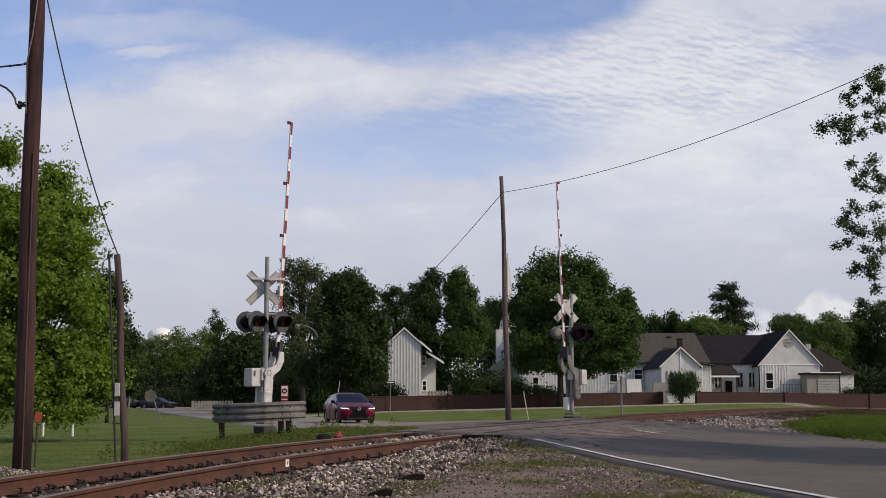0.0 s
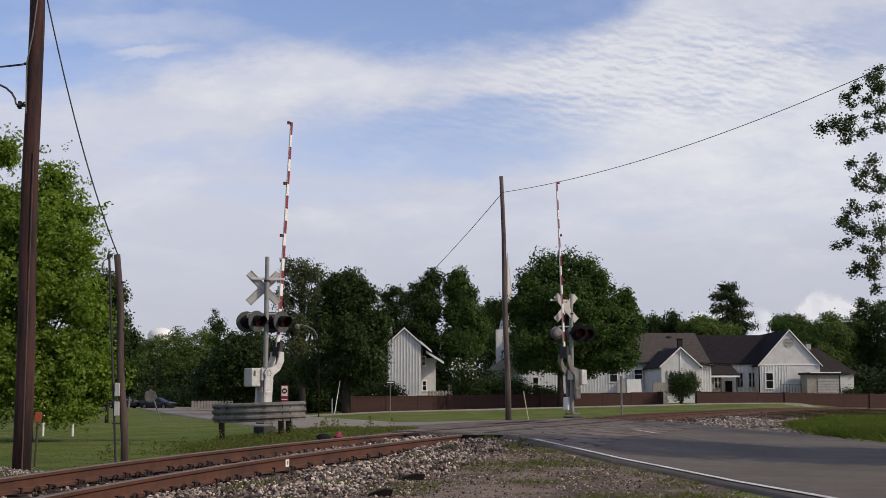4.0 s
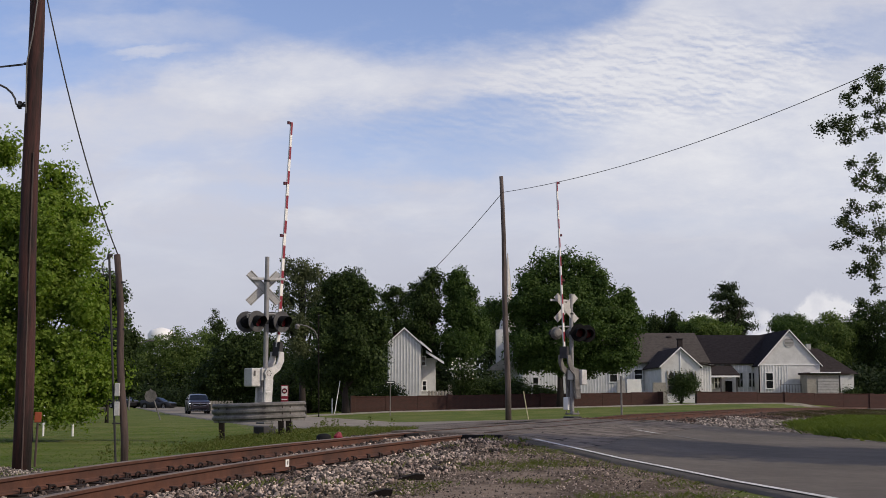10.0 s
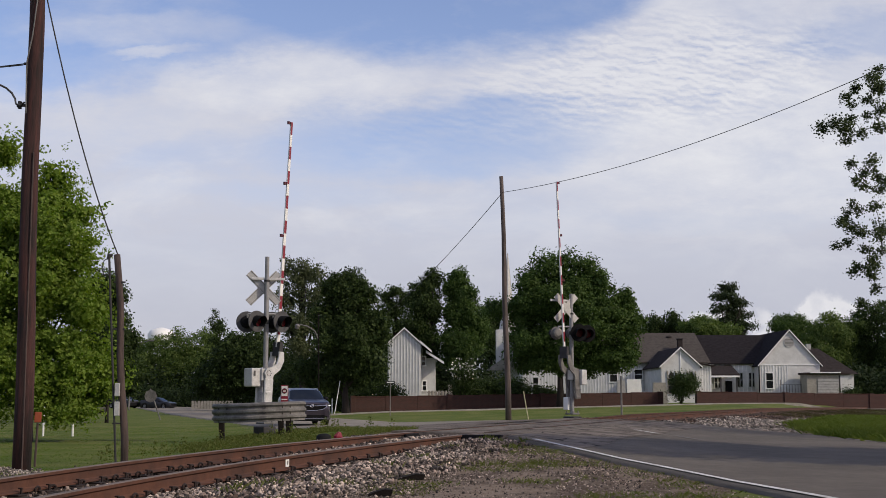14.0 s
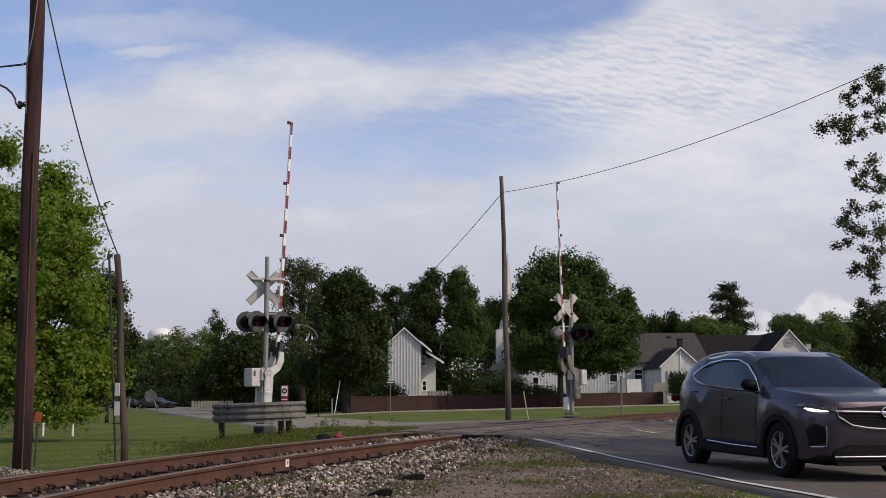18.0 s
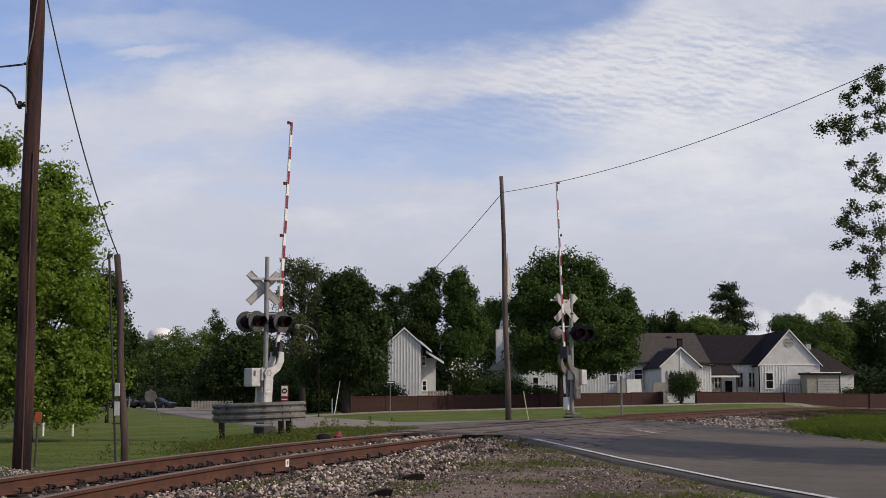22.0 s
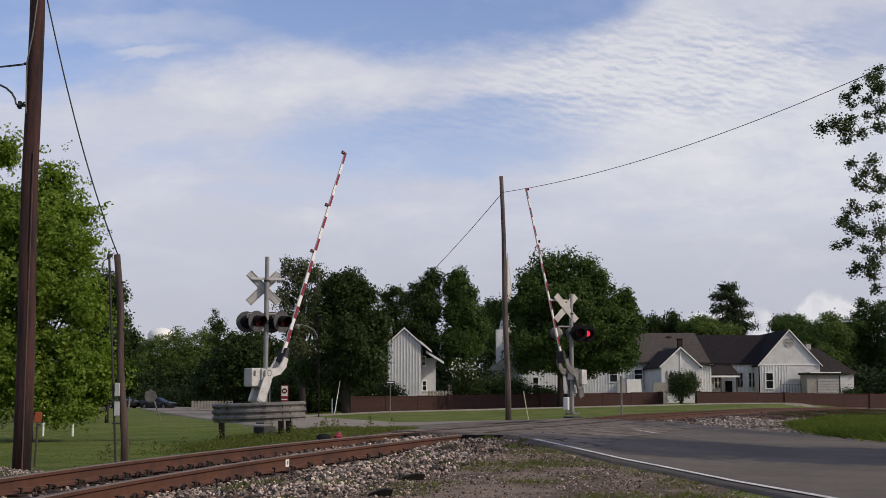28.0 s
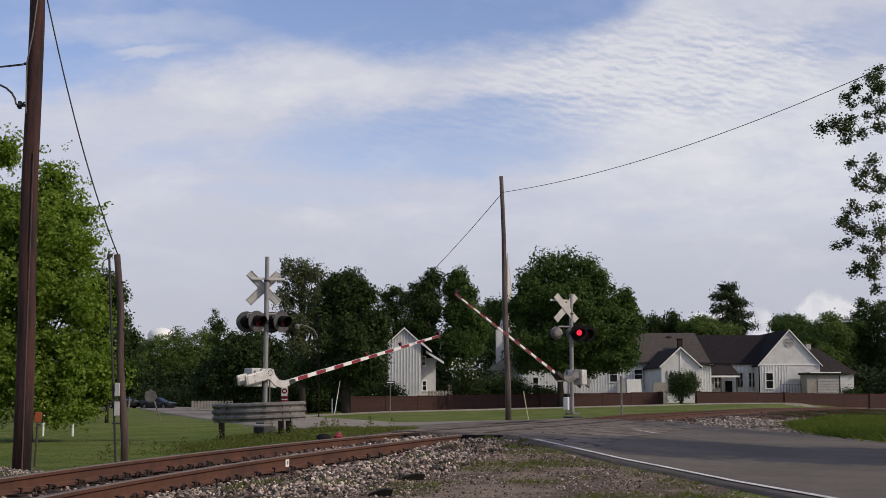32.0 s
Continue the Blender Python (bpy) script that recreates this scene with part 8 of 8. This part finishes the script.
            add_tube(bm, [(x, s * (w * f + 0.001), gc + q * (belt - gc)) for q, f in ((lo, 0.99), (0.45, 1.0), (0.72, 0.986), (0.97, 0.955))], 0.004, 5)
            part("door_gap", bm, M_BLACK, t)
    # mirrors
    for s in (-1, 1):
        bm = bmesh.new()
        mx = spec["cowl"] - 0.46
        zm = tab(mx, "belt") + 0.10
        add_tube(bm, [(mx + 0.01, s * (W2 - 0.08), zm - 0.02), (mx + 0.02, s * (W2 - 0.05), zm - 0.005), (mx + 0.01, s * (W2 + 0.03), zm), (mx - 0.01, s * (W2 + 0.10), zm), (mx - 0.02, s * (W2 + 0.125), zm)], [0.03, 0.075, 0.085, 0.065, 0.03], 14)
        add_box(bm, (0.06, 0.12, 0.04), (mx + 0.02, s * (W2 - 0.09), tab(mx, "belt") + 0.03))
        part("mirror", bm, M_TRIM_BLACK, t, smooth=True)
    for s in (-1, 1):
        for x in (spec["mid_pillar"] + 0.16, spec["mid_pillar"] - 0.92):
            bm = bmesh.new()
            add_box(bm, (0.22, 0.035, 0.03), (x, s * W2 * 0.99, tab(x, "belt") - 0.13), bevel=0.01)
            part("door_handle", bm, paint, t)
    return t, wheels


def nose_x(spec, y, z):
    """Where the nose's skin stands at that width and height."""
    W2 = spec["width"] / 2
    pl = spec["plan"][:6]
    xa = float(np.interp(abs(y) / W2, [p[1] for p in pl], [p[0] for p in pl]))
    cr = spec["crown"][:5]
    xb = float(np.interp(z, [p[1] for p in cr], [p[0] for p in cr]))
    return min(xa, xb)


def front_piece(bm, spec, outline, depth=0.03, push=0.0, curve=0.10):
    """A plate on the nose: outline in (y, z), laid on the nose's skin."""
    outline = [(y, z + spec.get("lift", 0.0) * smooth01(z, 0.50, 0.62)) for y, z in outline]
    lo, hi = min(z for _, z in outline) + 1e-4, max(z for _, z in outline) - 1e-4
    ny, nz = 8, 7
    front, back = [], []
    for k in range(nz + 1):
        z = lo + (hi - lo) * k / nz
        cut = []
        for (y0, z0), (y1, z1) in zip(outline, outline[1:] + outline[:1]):
            if (z0 <= z) != (z1 <= z):
                cut.append(y0 + (y1 - y0) * (z - z0) / (z1 - z0))
        a, b = min(cut), max(cut)
        row = [(a + (b - a) * i / ny, z) for i in range(ny + 1)]
        front.append([bm.verts.new((nose_x(spec, y, z) + 0.014 + push * 0.35, y, z)) for y, z in row])
        back.append([bm.verts.new((v.co.x - depth - 0.05, v.co.y, v.co.z)) for v in front[-1]])
    for k in range(nz):
        for i in range(ny):
            bm.faces.new((front[k][i], front[k][i + 1], front[k + 1][i + 1], front[k + 1][i]))
            bm.faces.new((back[k][i], back[k + 1][i], back[k + 1][i + 1], back[k][i + 1]))
    rim = [(k, 0) for k in range(nz + 1)] + [(nz, i) for i in range(1, ny + 1)] + [(k, ny) for k in range(nz - 1, -1, -1)] + [(0, i) for i in range(ny - 1, 0, -1)]
    for (k, i), (m, j) in zip(rim, rim[1:] + rim[:1]):
        bm.faces.new((front[k][i], front[m][j], back[m][j], back[k][i]))
    bmesh.ops.recalc_face_normals(bm, faces=bm.faces)


def nose_bar(bm, spec, pts, r, push=0.03):
    pts = [(y, z + spec.get("lift", 0.0) * smooth01(z, 0.50, 0.62)) for y, z in pts]
    add_tube(bm, [(nose_x(spec, y, z) + push, y, z) for y, z in pts], r, 6)


def bar_strip(bm, pts, r=0.016):
    add_tube(bm, pts, r, 6)


def ring_badge(bm, x, z, r):
    """A plain ring with a bar across."""
    add_tube(bm, [(x, r * math.cos(2 * math.pi * k / 20), z + r * 0.85 * math.sin(2 * math.pi * k / 20)) for k in range(21)], 0.011, 6, caps=False)
    add_tube(bm, [(x, -r * 0.7, z - r * 0.4), (x, r * 0.7, z + r * 0.4)], 0.012, 6)


def dress_sedan(t, s, paint):
    n, W2 = s["nose"], s["width"] / 2
    bm = bmesh.new()      # large dark spindle-shaped grille
    front_piece(bm, s, [(-0.46, 0.73), (-0.34, 0.58), (-0.33, 0.52), (-0.62, 0.26), (0.62, 0.26), (0.33, 0.52), (0.34, 0.58), (0.46, 0.73)], 0.05, 0.04, 0.06)
    g = part("grille", bm, M_TRIM_BLACK, t)
    for k in range(9):
        bm = bmesh.new()
        z = 0.29 + 0.047 * k
        h = min(0.34 + abs(z - 0.54) * 0.9, 0.50)
        add_box(bm, (0.012, 2 * h * 0.80, 0.010), (n + 0.036, 0, z))
        part("grille_bar", bm, M_BLACK, g)
    bm = bmesh.new()
    ring_badge(bm, n + 0.070, 0.64 + s["lift"], 0.075)
    part("badge", bm, M_CHROME, t)
    for q in (-1, 1):
        bm = bmesh.new()
        front_piece(bm, s, [(q * 0.50, 0.66), (q * 0.80, 0.70), (q * 0.88, 0.77), (q * 0.80, 0.79), (q * 0.56, 0.73)], 0.06, 0.035, 0.10)
        hl = part("headlight", bm, M_LAMP_GLASS, t)
        bm = bmesh.new()
        front_piece(bm, s, [(q * 0.48, 0.635), (q * 0.78, 0.655), (q * 0.86, 0.70), (q * 0.83, 0.70), (q * 0.76, 0.675), (q * 0.49, 0.655)], 0.03, 0.055, 0.10)
        part("daytime_lamp", bm, M_HEADLIGHT, hl, "lit white lamp strip")
        bm = bmesh.new()
        front_piece(bm, s, [(q * 0.62, 0.30), (q * 0.84, 0.34), (q * 0.84, 0.46), (q * 0.74, 0.42)], 0.03, 0.035, 0.10)
        part("air_intake", bm, M_TRIM_BLACK, t)
        bm = bmesh.new()
        add_box(bm, (0.05, 0.40, 0.10), (n - s["length"] + 0.03, q * 0.62, 0.86), bevel=0.015)
        part("tail_light", bm, M_LENS_OFF, t)
        # bright trim over the side glass
        bm = bmesh.new()
        pts = [(x, q * (W2 * p - 0.012), z) for x, p, z in ((-0.50, 0.915, 1.02), (-0.85, 0.83, 1.22), (-1.25, 0.765, 1.38), (-1.95, 0.755, 1.415), (-2.65, 0.79, 1.32), (-3.15, 0.87, 1.13))]
        bar_strip(bm, pts, 0.011)
        part("window_trim", bm, M_CHROME, t)
    bm = bmesh.new()
    front_piece(bm, s, [(-0.56, 0.245), (0.56, 0.245), (0.56, 0.262), (-0.56, 0.262)], 0.03, 0.05, 0.06)
    part("bumper_trim", bm, M_CHROME, t)
    bm = bmesh.new()
    front_piece(bm, s, [(-0.80, 0.17), (0.80, 0.17), (0.84, 0.24), (-0.84, 0.24)], 0.10, 0.0, 0.10)
    part("bumper_lip", bm, M_TRIM_BLACK, t)
    bm = bmesh.new()
    front_piece(bm, s, [(-0.16, 0.40), (0.16, 0.40), (0.16, 0.50), (-0.16, 0.50)], 0.01, 0.08, 0.0)
    part("plate", bm, M_TRIM_BLACK, t)


def dress_suv(t, s, paint):
    n, W2 = s["nose"], s["width"] / 2
    bm = bmesh.new()
    front_piece(bm, s, [(-0.66, 0.84), (-0.64, 0.72), (-0.46, 0.62), (0, 0.595), (0.46, 0.62), (0.64, 0.72), (0.66, 0.84), (0, 0.86)], 0.05, 0.03, 0.10)
    g = part("grille", bm, M_TRIM_BLACK, t)
    for k in range(6):
        bm = bmesh.new()
        z = 0.65 + 0.034 * k
        h = 0.50 + 0.02 * k
        nose_bar(bm, s, [(y, z) for y in (-h, -h * 0.8, -h / 2, 0, h / 2, h * 0.8, h)], 0.006, 0.026)
        part("grille_bar", bm, M_BLACK, g)
    bm = bmesh.new()      # bright lower rim of the grille
    pts = [(-0.68, 0.845), (-0.66, 0.72), (-0.48, 0.615), (-0.24, 0.592), (0, 0.585), (0.24, 0.592), (0.48, 0.615), (0.66, 0.72), (0.68, 0.845)]
    nose_bar(bm, s, pts, 0.013)
    part("grille_surround", bm, M_CHROME, t)
    bm = bmesh.new()
    nose_bar(bm, s, [(y, 0.775 + 0.02 * abs(y)) for y in (-0.70, -0.6, -0.45, -0.2, 0, 0.2, 0.45, 0.6, 0.70)], 0.014)
    part("grille_wing", bm, M_CHROME, t)
    bm = bmesh.new()
    ring_badge(bm, n + 0.045, 0.775 + s["lift"], 0.072)
    part("badge", bm, M_CHROME, t)
    bm = bmesh.new()
    front_piece(bm, s, [(-0.74, 0.32), (-0.70, 0.41), (-0.52, 0.47), (0.52, 0.47), (0.70, 0.41), (0.74, 0.32), (0.70, 0.275), (-0.70, 0.275)], 0.05, 0.03, 0.10)
    part("lower_intake", bm, M_TRIM_BLACK, t)
    bm = bmesh.new()
    front_piece(bm, s, [(-0.66, 0.215), (0.66, 0.215), (0.68, 0.262), (-0.68, 0.262)], 0.06, 0.0, 0.10)
    part("bumper_lip", bm, M_TRIM_BLACK, t)
    bm = bmesh.new()
    nose_bar(bm, s, [(y, 0.325) for y in (-0.72, -0.62, -0.45, -0.3, 0, 0.3, 0.45, 0.62, 0.72)], 0.013)
    part("skid_trim", bm, M_CHROME, t)
    for q in (-1, 1):
        bm = bmesh.new()
        front_piece(bm, s, [(q * 0.70, 0.835), (q * 0.90, 0.875), (q * 0.92, 0.84), (q * 0.88, 0.80), (q * 0.70, 0.785)], 0.10, 0.030, 0.10)
        hl = part("headlight", bm, M_LAMP_GLASS, t)
        bm = bmesh.new()
        front_piece(bm, s, [(q * 0.77, 0.790), (q * 0.86, 0.808), (q * 0.905, 0.828), (q * 0.885, 0.786), (q * 0.84, 0.776), (q * 0.77, 0.778)], 0.03, 0.050, 0.10)
        part("daytime_lamp", bm, M_HEADLIGHT, hl, "lit white lamp strip")
        bm = bmesh.new()
        front_piece(bm, s, [(q * 0.80, 0.46), (q * 0.89, 0.45), (q * 0.90, 0.58), (q * 0.87, 0.63), (q * 0.80, 0.60)], 0.04, 0.022, 0.10)
        fi = part("fog_lamp_recess", bm, M_TRIM_BLACK, t)
        bm = bmesh.new()
        nose_bar(bm, s, [(q * y, z) for y, z in ((0.89, 0.44), (0.84, 0.445), (0.80, 0.46), (0.792, 0.54), (0.80, 0.61))], 0.009)
        part("recess_trim", bm, M_CHROME, fi)
        bm = bmesh.new()
        add_box(bm, (0.05, 0.42, 0.10), (n - s["length"] + 0.03, q * 0.62, 1.00), bevel=0.015)
        part("tail_light", bm, M_LENS_OFF, t)
        bm = bmesh.new()
        pts = [(x, q * (W2 * p - 0.006), z) for x, p, z in ((-0.60, 0.935, 1.125), (-0.84, 0.865, 1.32), (-1.15, 0.81, 1.49), (-1.45, 0.797, 1.565), (-1.9, 0.795, 1.575), (-2.35, 0.81, 1.535), (-2.62, 0.84, 1.455), (-2.80, 0.89, 1.36), (-2.66, 0.925, 1.27), (-2.4, 0.94, 1.215), (-1.7, 0.945, 1.165), (-0.60, 0.94, 1.125))]
        bar_strip(bm, pts, 0.012)
        part("window_trim", bm, M_CHROME, t)
        bm = bmesh.new()
        bar_strip(bm, [(-1.10, q * 0.66, 1.605), (-1.3, q * 0.665, 1.65), (-1.6, q * 0.665, 1.68), (-2.0, q * 0.665, 1.685), (-2.5, q * 0.66, 1.655), (-2.9, q * 0.655, 1.58)], 0.013)
        part("roof_rail", bm, M_CHROME, t)
        bm = bmesh.new()
        bar_strip(bm, [(-0.55, q * (W2 * 1.0 + 0.004), 0.37), (-1.3, q * (W2 + 0.004), 0.375), (-2.1, q * (W2 + 0.004), 0.40)], 0.016)
        part("sill_trim", bm, M_CHROME, t)


def dress_plain(t, s, paint):
    n, W2 = s["nose"], s["width"] / 2
    bm = bmesh.new()
    front_piece(bm, s, [(-0.5, 0.40), (0.5, 0.40), (0.55, 0.66), (-0.55, 0.66)], 0.05, 0.03, 0.10)
    part("grille", bm, M_TRIM_BLACK, t)
    for q in (-1, 1):
        bm = bmesh.new()
        front_piece(bm, s, [(q * 0.58, 0.64), (q * 0.86, 0.66), (q * 0.86, 0.78), (q * 0.60, 0.74)], 0.06, 0.04, 0.10)
        part("headlight", bm, M_LAMP_GLASS, t)


SEDAN = dict(name="sedan", length=4.96, width=1.865, base=2.87, wheel=0.338, nose=0.97, clear=0.17, rise=0.05, lift=0.05, cowl=-0.30, head=-1.12, rear=-2.62, deck=-3.32, mid_pillar=-1.72, glass0=-0.52, glass1=-3.05,
             belt=[(0.97, 0.56), (0.93, 0.66), (0.85, 0.72), (0.55, 0.80), (0.0, 0.89), (-0.35, 0.93), (-1.0, 0.95), (-2.2, 0.97), (-3.2, 1.02), (-3.8, 1.0), (-3.99, 0.84)],
             crown=[(0.97, 0.62), (0.93, 0.73), (0.85, 0.79), (0.55, 0.88), (0.0, 0.97), (-0.30, 1.015), (-0.70, 1.235), (-1.12, 1.435), (-1.5, 1.50), (-2.0, 1.505), (-2.62, 1.40), (-3.32, 1.13), (-3.7, 1.08), (-3.99, 0.90)],
             plan=[(0.97, 0.55), (0.94, 0.72), (0.86, 0.84), (0.70, 0.92), (0.45, 0.98), (0.1, 1.0), (-3.0, 1.0), (-3.6, 0.95), (-3.9, 0.84), (-3.99, 0.74)], dress=dress_sedan)
SUV = dict(name="suv", length=4.72, width=1.883, base=2.78, wheel=0.368, nose=1.03, clear=0.24, rise=0.07, cladding=0.11, lift=0.10, cowl=-0.28, head=-1.04, rear=-2.92, deck=-3.44, mid_pillar=-1.68, glass0=-0.64, glass1=-2.70,
           belt=[(1.03, 0.78), (0.99, 0.92), (0.90, 0.98), (0.60, 1.04), (0.0, 1.08), (-0.4, 1.10), (-1.0, 1.12), (-2.2, 1.17), (-2.7, 1.25), (-3.1, 1.28), (-3.5, 1.16), (-3.69, 0.95)],
           crown=[(1.03, 0.88), (0.99, 1.00), (0.90, 1.055), (0.60, 1.105), (0.0, 1.16), (-0.28, 1.185), (-0.64, 1.39), (-1.04, 1.61), (-1.4, 1.69), (-2.0, 1.705), (-2.92, 1.61), (-3.44, 1.30), (-3.69, 1.0)],
           plan=[(1.03, 0.62), (1.005, 0.78), (0.94, 0.875), (0.80, 0.935), (0.50, 0.985), (0.1, 1.0), (-2.85, 1.0), (-3.15, 0.955), (-3.42, 0.86), (-3.60, 0.75), (-3.69, 0.66)], dress=dress_suv)
HATCH = dict(SEDAN, name="parked_car", dress=dress_plain)
WAGON = dict(SUV, name="parked_car", dress=dress_plain)

RED_CAR, RED_WHEELS = build_car(SEDAN, M_PAINT_RED, "glossy deep red sedan with lit daytime lamps", "car")
GREY_CAR, GREY_WHEELS = build_car(SUV, M_PAINT_GREY, "dark grey SUV with chrome grille trim, lamps lit", "car")
SIDE_CAR, SIDE_WHEELS = build_car(dict(HATCH, name="sedan"), M_PAINT_BLACK, "black sedan driving along the far cross street", "car")


def park(spec, paint, x, y, yaw, label):
    c, _ = build_car(spec, paint, label, "car")
    c.matrix_basis = pose(x, y, ground_z(x, y, False) + 0.02, 0, 0, yaw)
    c["group"] = "parked cars"


park(WAGON, M_PAINT_BLACK, -41.2, 172.0, -40, "dark parked car at the far end of the street")
park(WAGON, M_PAINT_SILVER, -45.8, 188.0, -74, "pale silver car standing at the far street end")
park(HATCH, M_PAINT_BLACK, -36.0, 171.0, -20, "dark car waiting where the street ends")


# ---- what moves ----
def drive(thing, wheels, rows, wheel_r, z_of, roll=()):
    """Rows of (seconds, x, y): heads along its own path; wheels roll."""
    out = []
    pts = [Vector((x, y, z_of(x, y))) for _, x, y in rows]
    for k, (t, x, y) in enumerate(rows):
        a, b = pts[max(k - 1, 0)], pts[min(k + 1, len(pts) - 1)]
        d = b - a
        yaw = math.degrees(math.atan2(d.y, d.x))
        h = Vector((math.cos(radians(yaw)), math.sin(radians(yaw))))
        za, zb = z_of(x, y), z_of(x - 2.8 * h.x, y - 2.8 * h.y)
        pitch = math.degrees(math.atan2(za - zb, 2.8))
        out.append((t, pose(x, y, za, 0, -pitch, yaw)))
    walk(thing, out)
    if not roll:
        return
    # each wheel turns with the way covered while the car is near
    ts = [r[0] for r in rows]
    way = np.concatenate([[0.0], np.cumsum([(b - a).length for a, b in zip(pts, pts[1:])])])
    n = int(round((roll[1] - roll[0]) * FPS))
    times = [roll[0] + k / FPS for k in range(n + 1)]
    turn, last = [0.0], None
    for t in times:
        w = float(np.interp(t, ts, way)) / wheel_r
        if last is not None:
            turn.append(turn[-1] + min(w - last, radians(86)))
        last = w
    for ob in wheels:
        m = ob.matrix_basis.copy()
        spin = [(t, m @ Matrix.Rotation(a, 4, "Y")) for t, a in zip(times, turn)]
        first = [(0.0, spin[0][1])] if roll[0] > 0 else []
        walk(ob, first + spin + [(32.0, spin[-1][1])])


def crown_z(x, y):
    u = x - line_x(y)
    if -0.5 < u < 8.2:
        return road_z(x, y) + 0.03 * (1 - ((u - 3.8) / 4.2) ** 2)
    return ground_z(x, y, False) + 0.02


def gate_rows(pivot_h, tips, lean):
    return [(t, pose(0, 0, pivot_h, 0, -(a + lean), 0)) for t, a in tips]


def flash_rows(phase, f, on_from, period=1.075):
    """The insert sits behind the lens, and stands before it while its light is on."""
    back, fore = (0, 0.0, 0), (0, -0.034, 0)
    rows = [(0.0, f @ pose(*back))]
    t = on_from + phase * period
    while t < 31.9:
        a, b = max(t, 22.32), t + period / 2
        if a > rows[-1][0] + 0.08:
            rows.append((a - 0.04, f @ pose(*back)))
        rows.append((a + 0.04, f @ pose(*fore)))
        if b > 31.9:
            break
        rows.append((b - 0.04, f @ pose(*fore)))
        rows.append((b + 0.04, f @ pose(*back)))
        t += period
    rows.append((32.0, rows[-1][1]))
    return rows


def motions():
    tips_a = [(0.0, 83.3), (26.3, 83.3), (27.0, 77.0), (27.5, 70.8), (28.0, 65.7), (28.5, 59.6), (29.0, 53.8), (29.5, 48.3), (30.0, 42.6), (30.5, 35.5), (31.0, 26.5), (31.5, 17.6), (32.0, 10.3)]
    tips_b = [(0.0, 83.0), (26.3, 83.0), (27.0, 77.0), (27.5, 71.7), (28.0, 67.4), (28.5, 62.4), (29.0, 57.6), (29.5, 51.8), (30.0, 46.4), (30.5, 41.3), (31.0, 35.5), (31.5, 29.0), (32.0, 21.0)]
    walk(SIGNAL_A[1], gate_rows(1.45, tips_a, 3.1))
    walk(SIGNAL_B[1], gate_rows(1.44, tips_b, 3.5))
    for (ob, f), phase in zip(INSERTS, (0.0, 0.5)):
        walk(ob, flash_rows(phase, f, 22.055))
    red = [(0.0, -4.35, 64.6), (0.5, -2.05, 56.6), (1.0, 0.25, 48.5), (1.5, 2.56, 40.1), (2.0, 4.96, 32.6), (2.5, 7.13, 24.0), (3.0, 9.3, 16.2), (4.0, 13.6, 0.0), (8.0, 31.0, -62.0), (32.0, 34.0, -72.0)]
    drive(RED_CAR, RED_WHEELS, red, 0.338, crown_z, (0.0, 3.2))

    def lane(y):
        return 1.43 - 0.28 * (y - 32.47)
    ys = [(0.0, 262), (3.5, 207), (5.5, 176), (6.0, 169), (7.0, 156), (8.0, 142), (9.5, 120), (10.5, 105), (11.5, 92), (12.5, 79.5), (14.0, 59.5), (14.5, 53.6), (16.5, 32.47), (17.0, 27.68)]
    grey = [(t, lane(y), y) for t, y in ys] + [(17.5, 4.00, 22.9), (18.0, 5.30, 17.45), (18.5, 6.6, 12.2), (19.5, 9.3, 2.0), (24.0, 21.0, -42.0), (32.0, 24.0, -53.0)]
    drive(GREY_CAR, GREY_WHEELS, grey, 0.368, crown_z, (12.5, 18.8))
    side = [(0.0, -64.0, 172.0), (15.5, -62.0, 172.0), (17.0, -42.0, 171.0), (18.0, -36.0, 168.0), (18.5, -33.0, 166.0), (19.0, -30.0, 165.0), (19.5, -27.2, 164.4), (20.5, -21.5, 164.0), (22.0, -13.0, 164.0), (32.0, -8.0, 164.0)]
    drive(SIDE_CAR, SIDE_WHEELS, side, 0.335, crown_z)


motions()
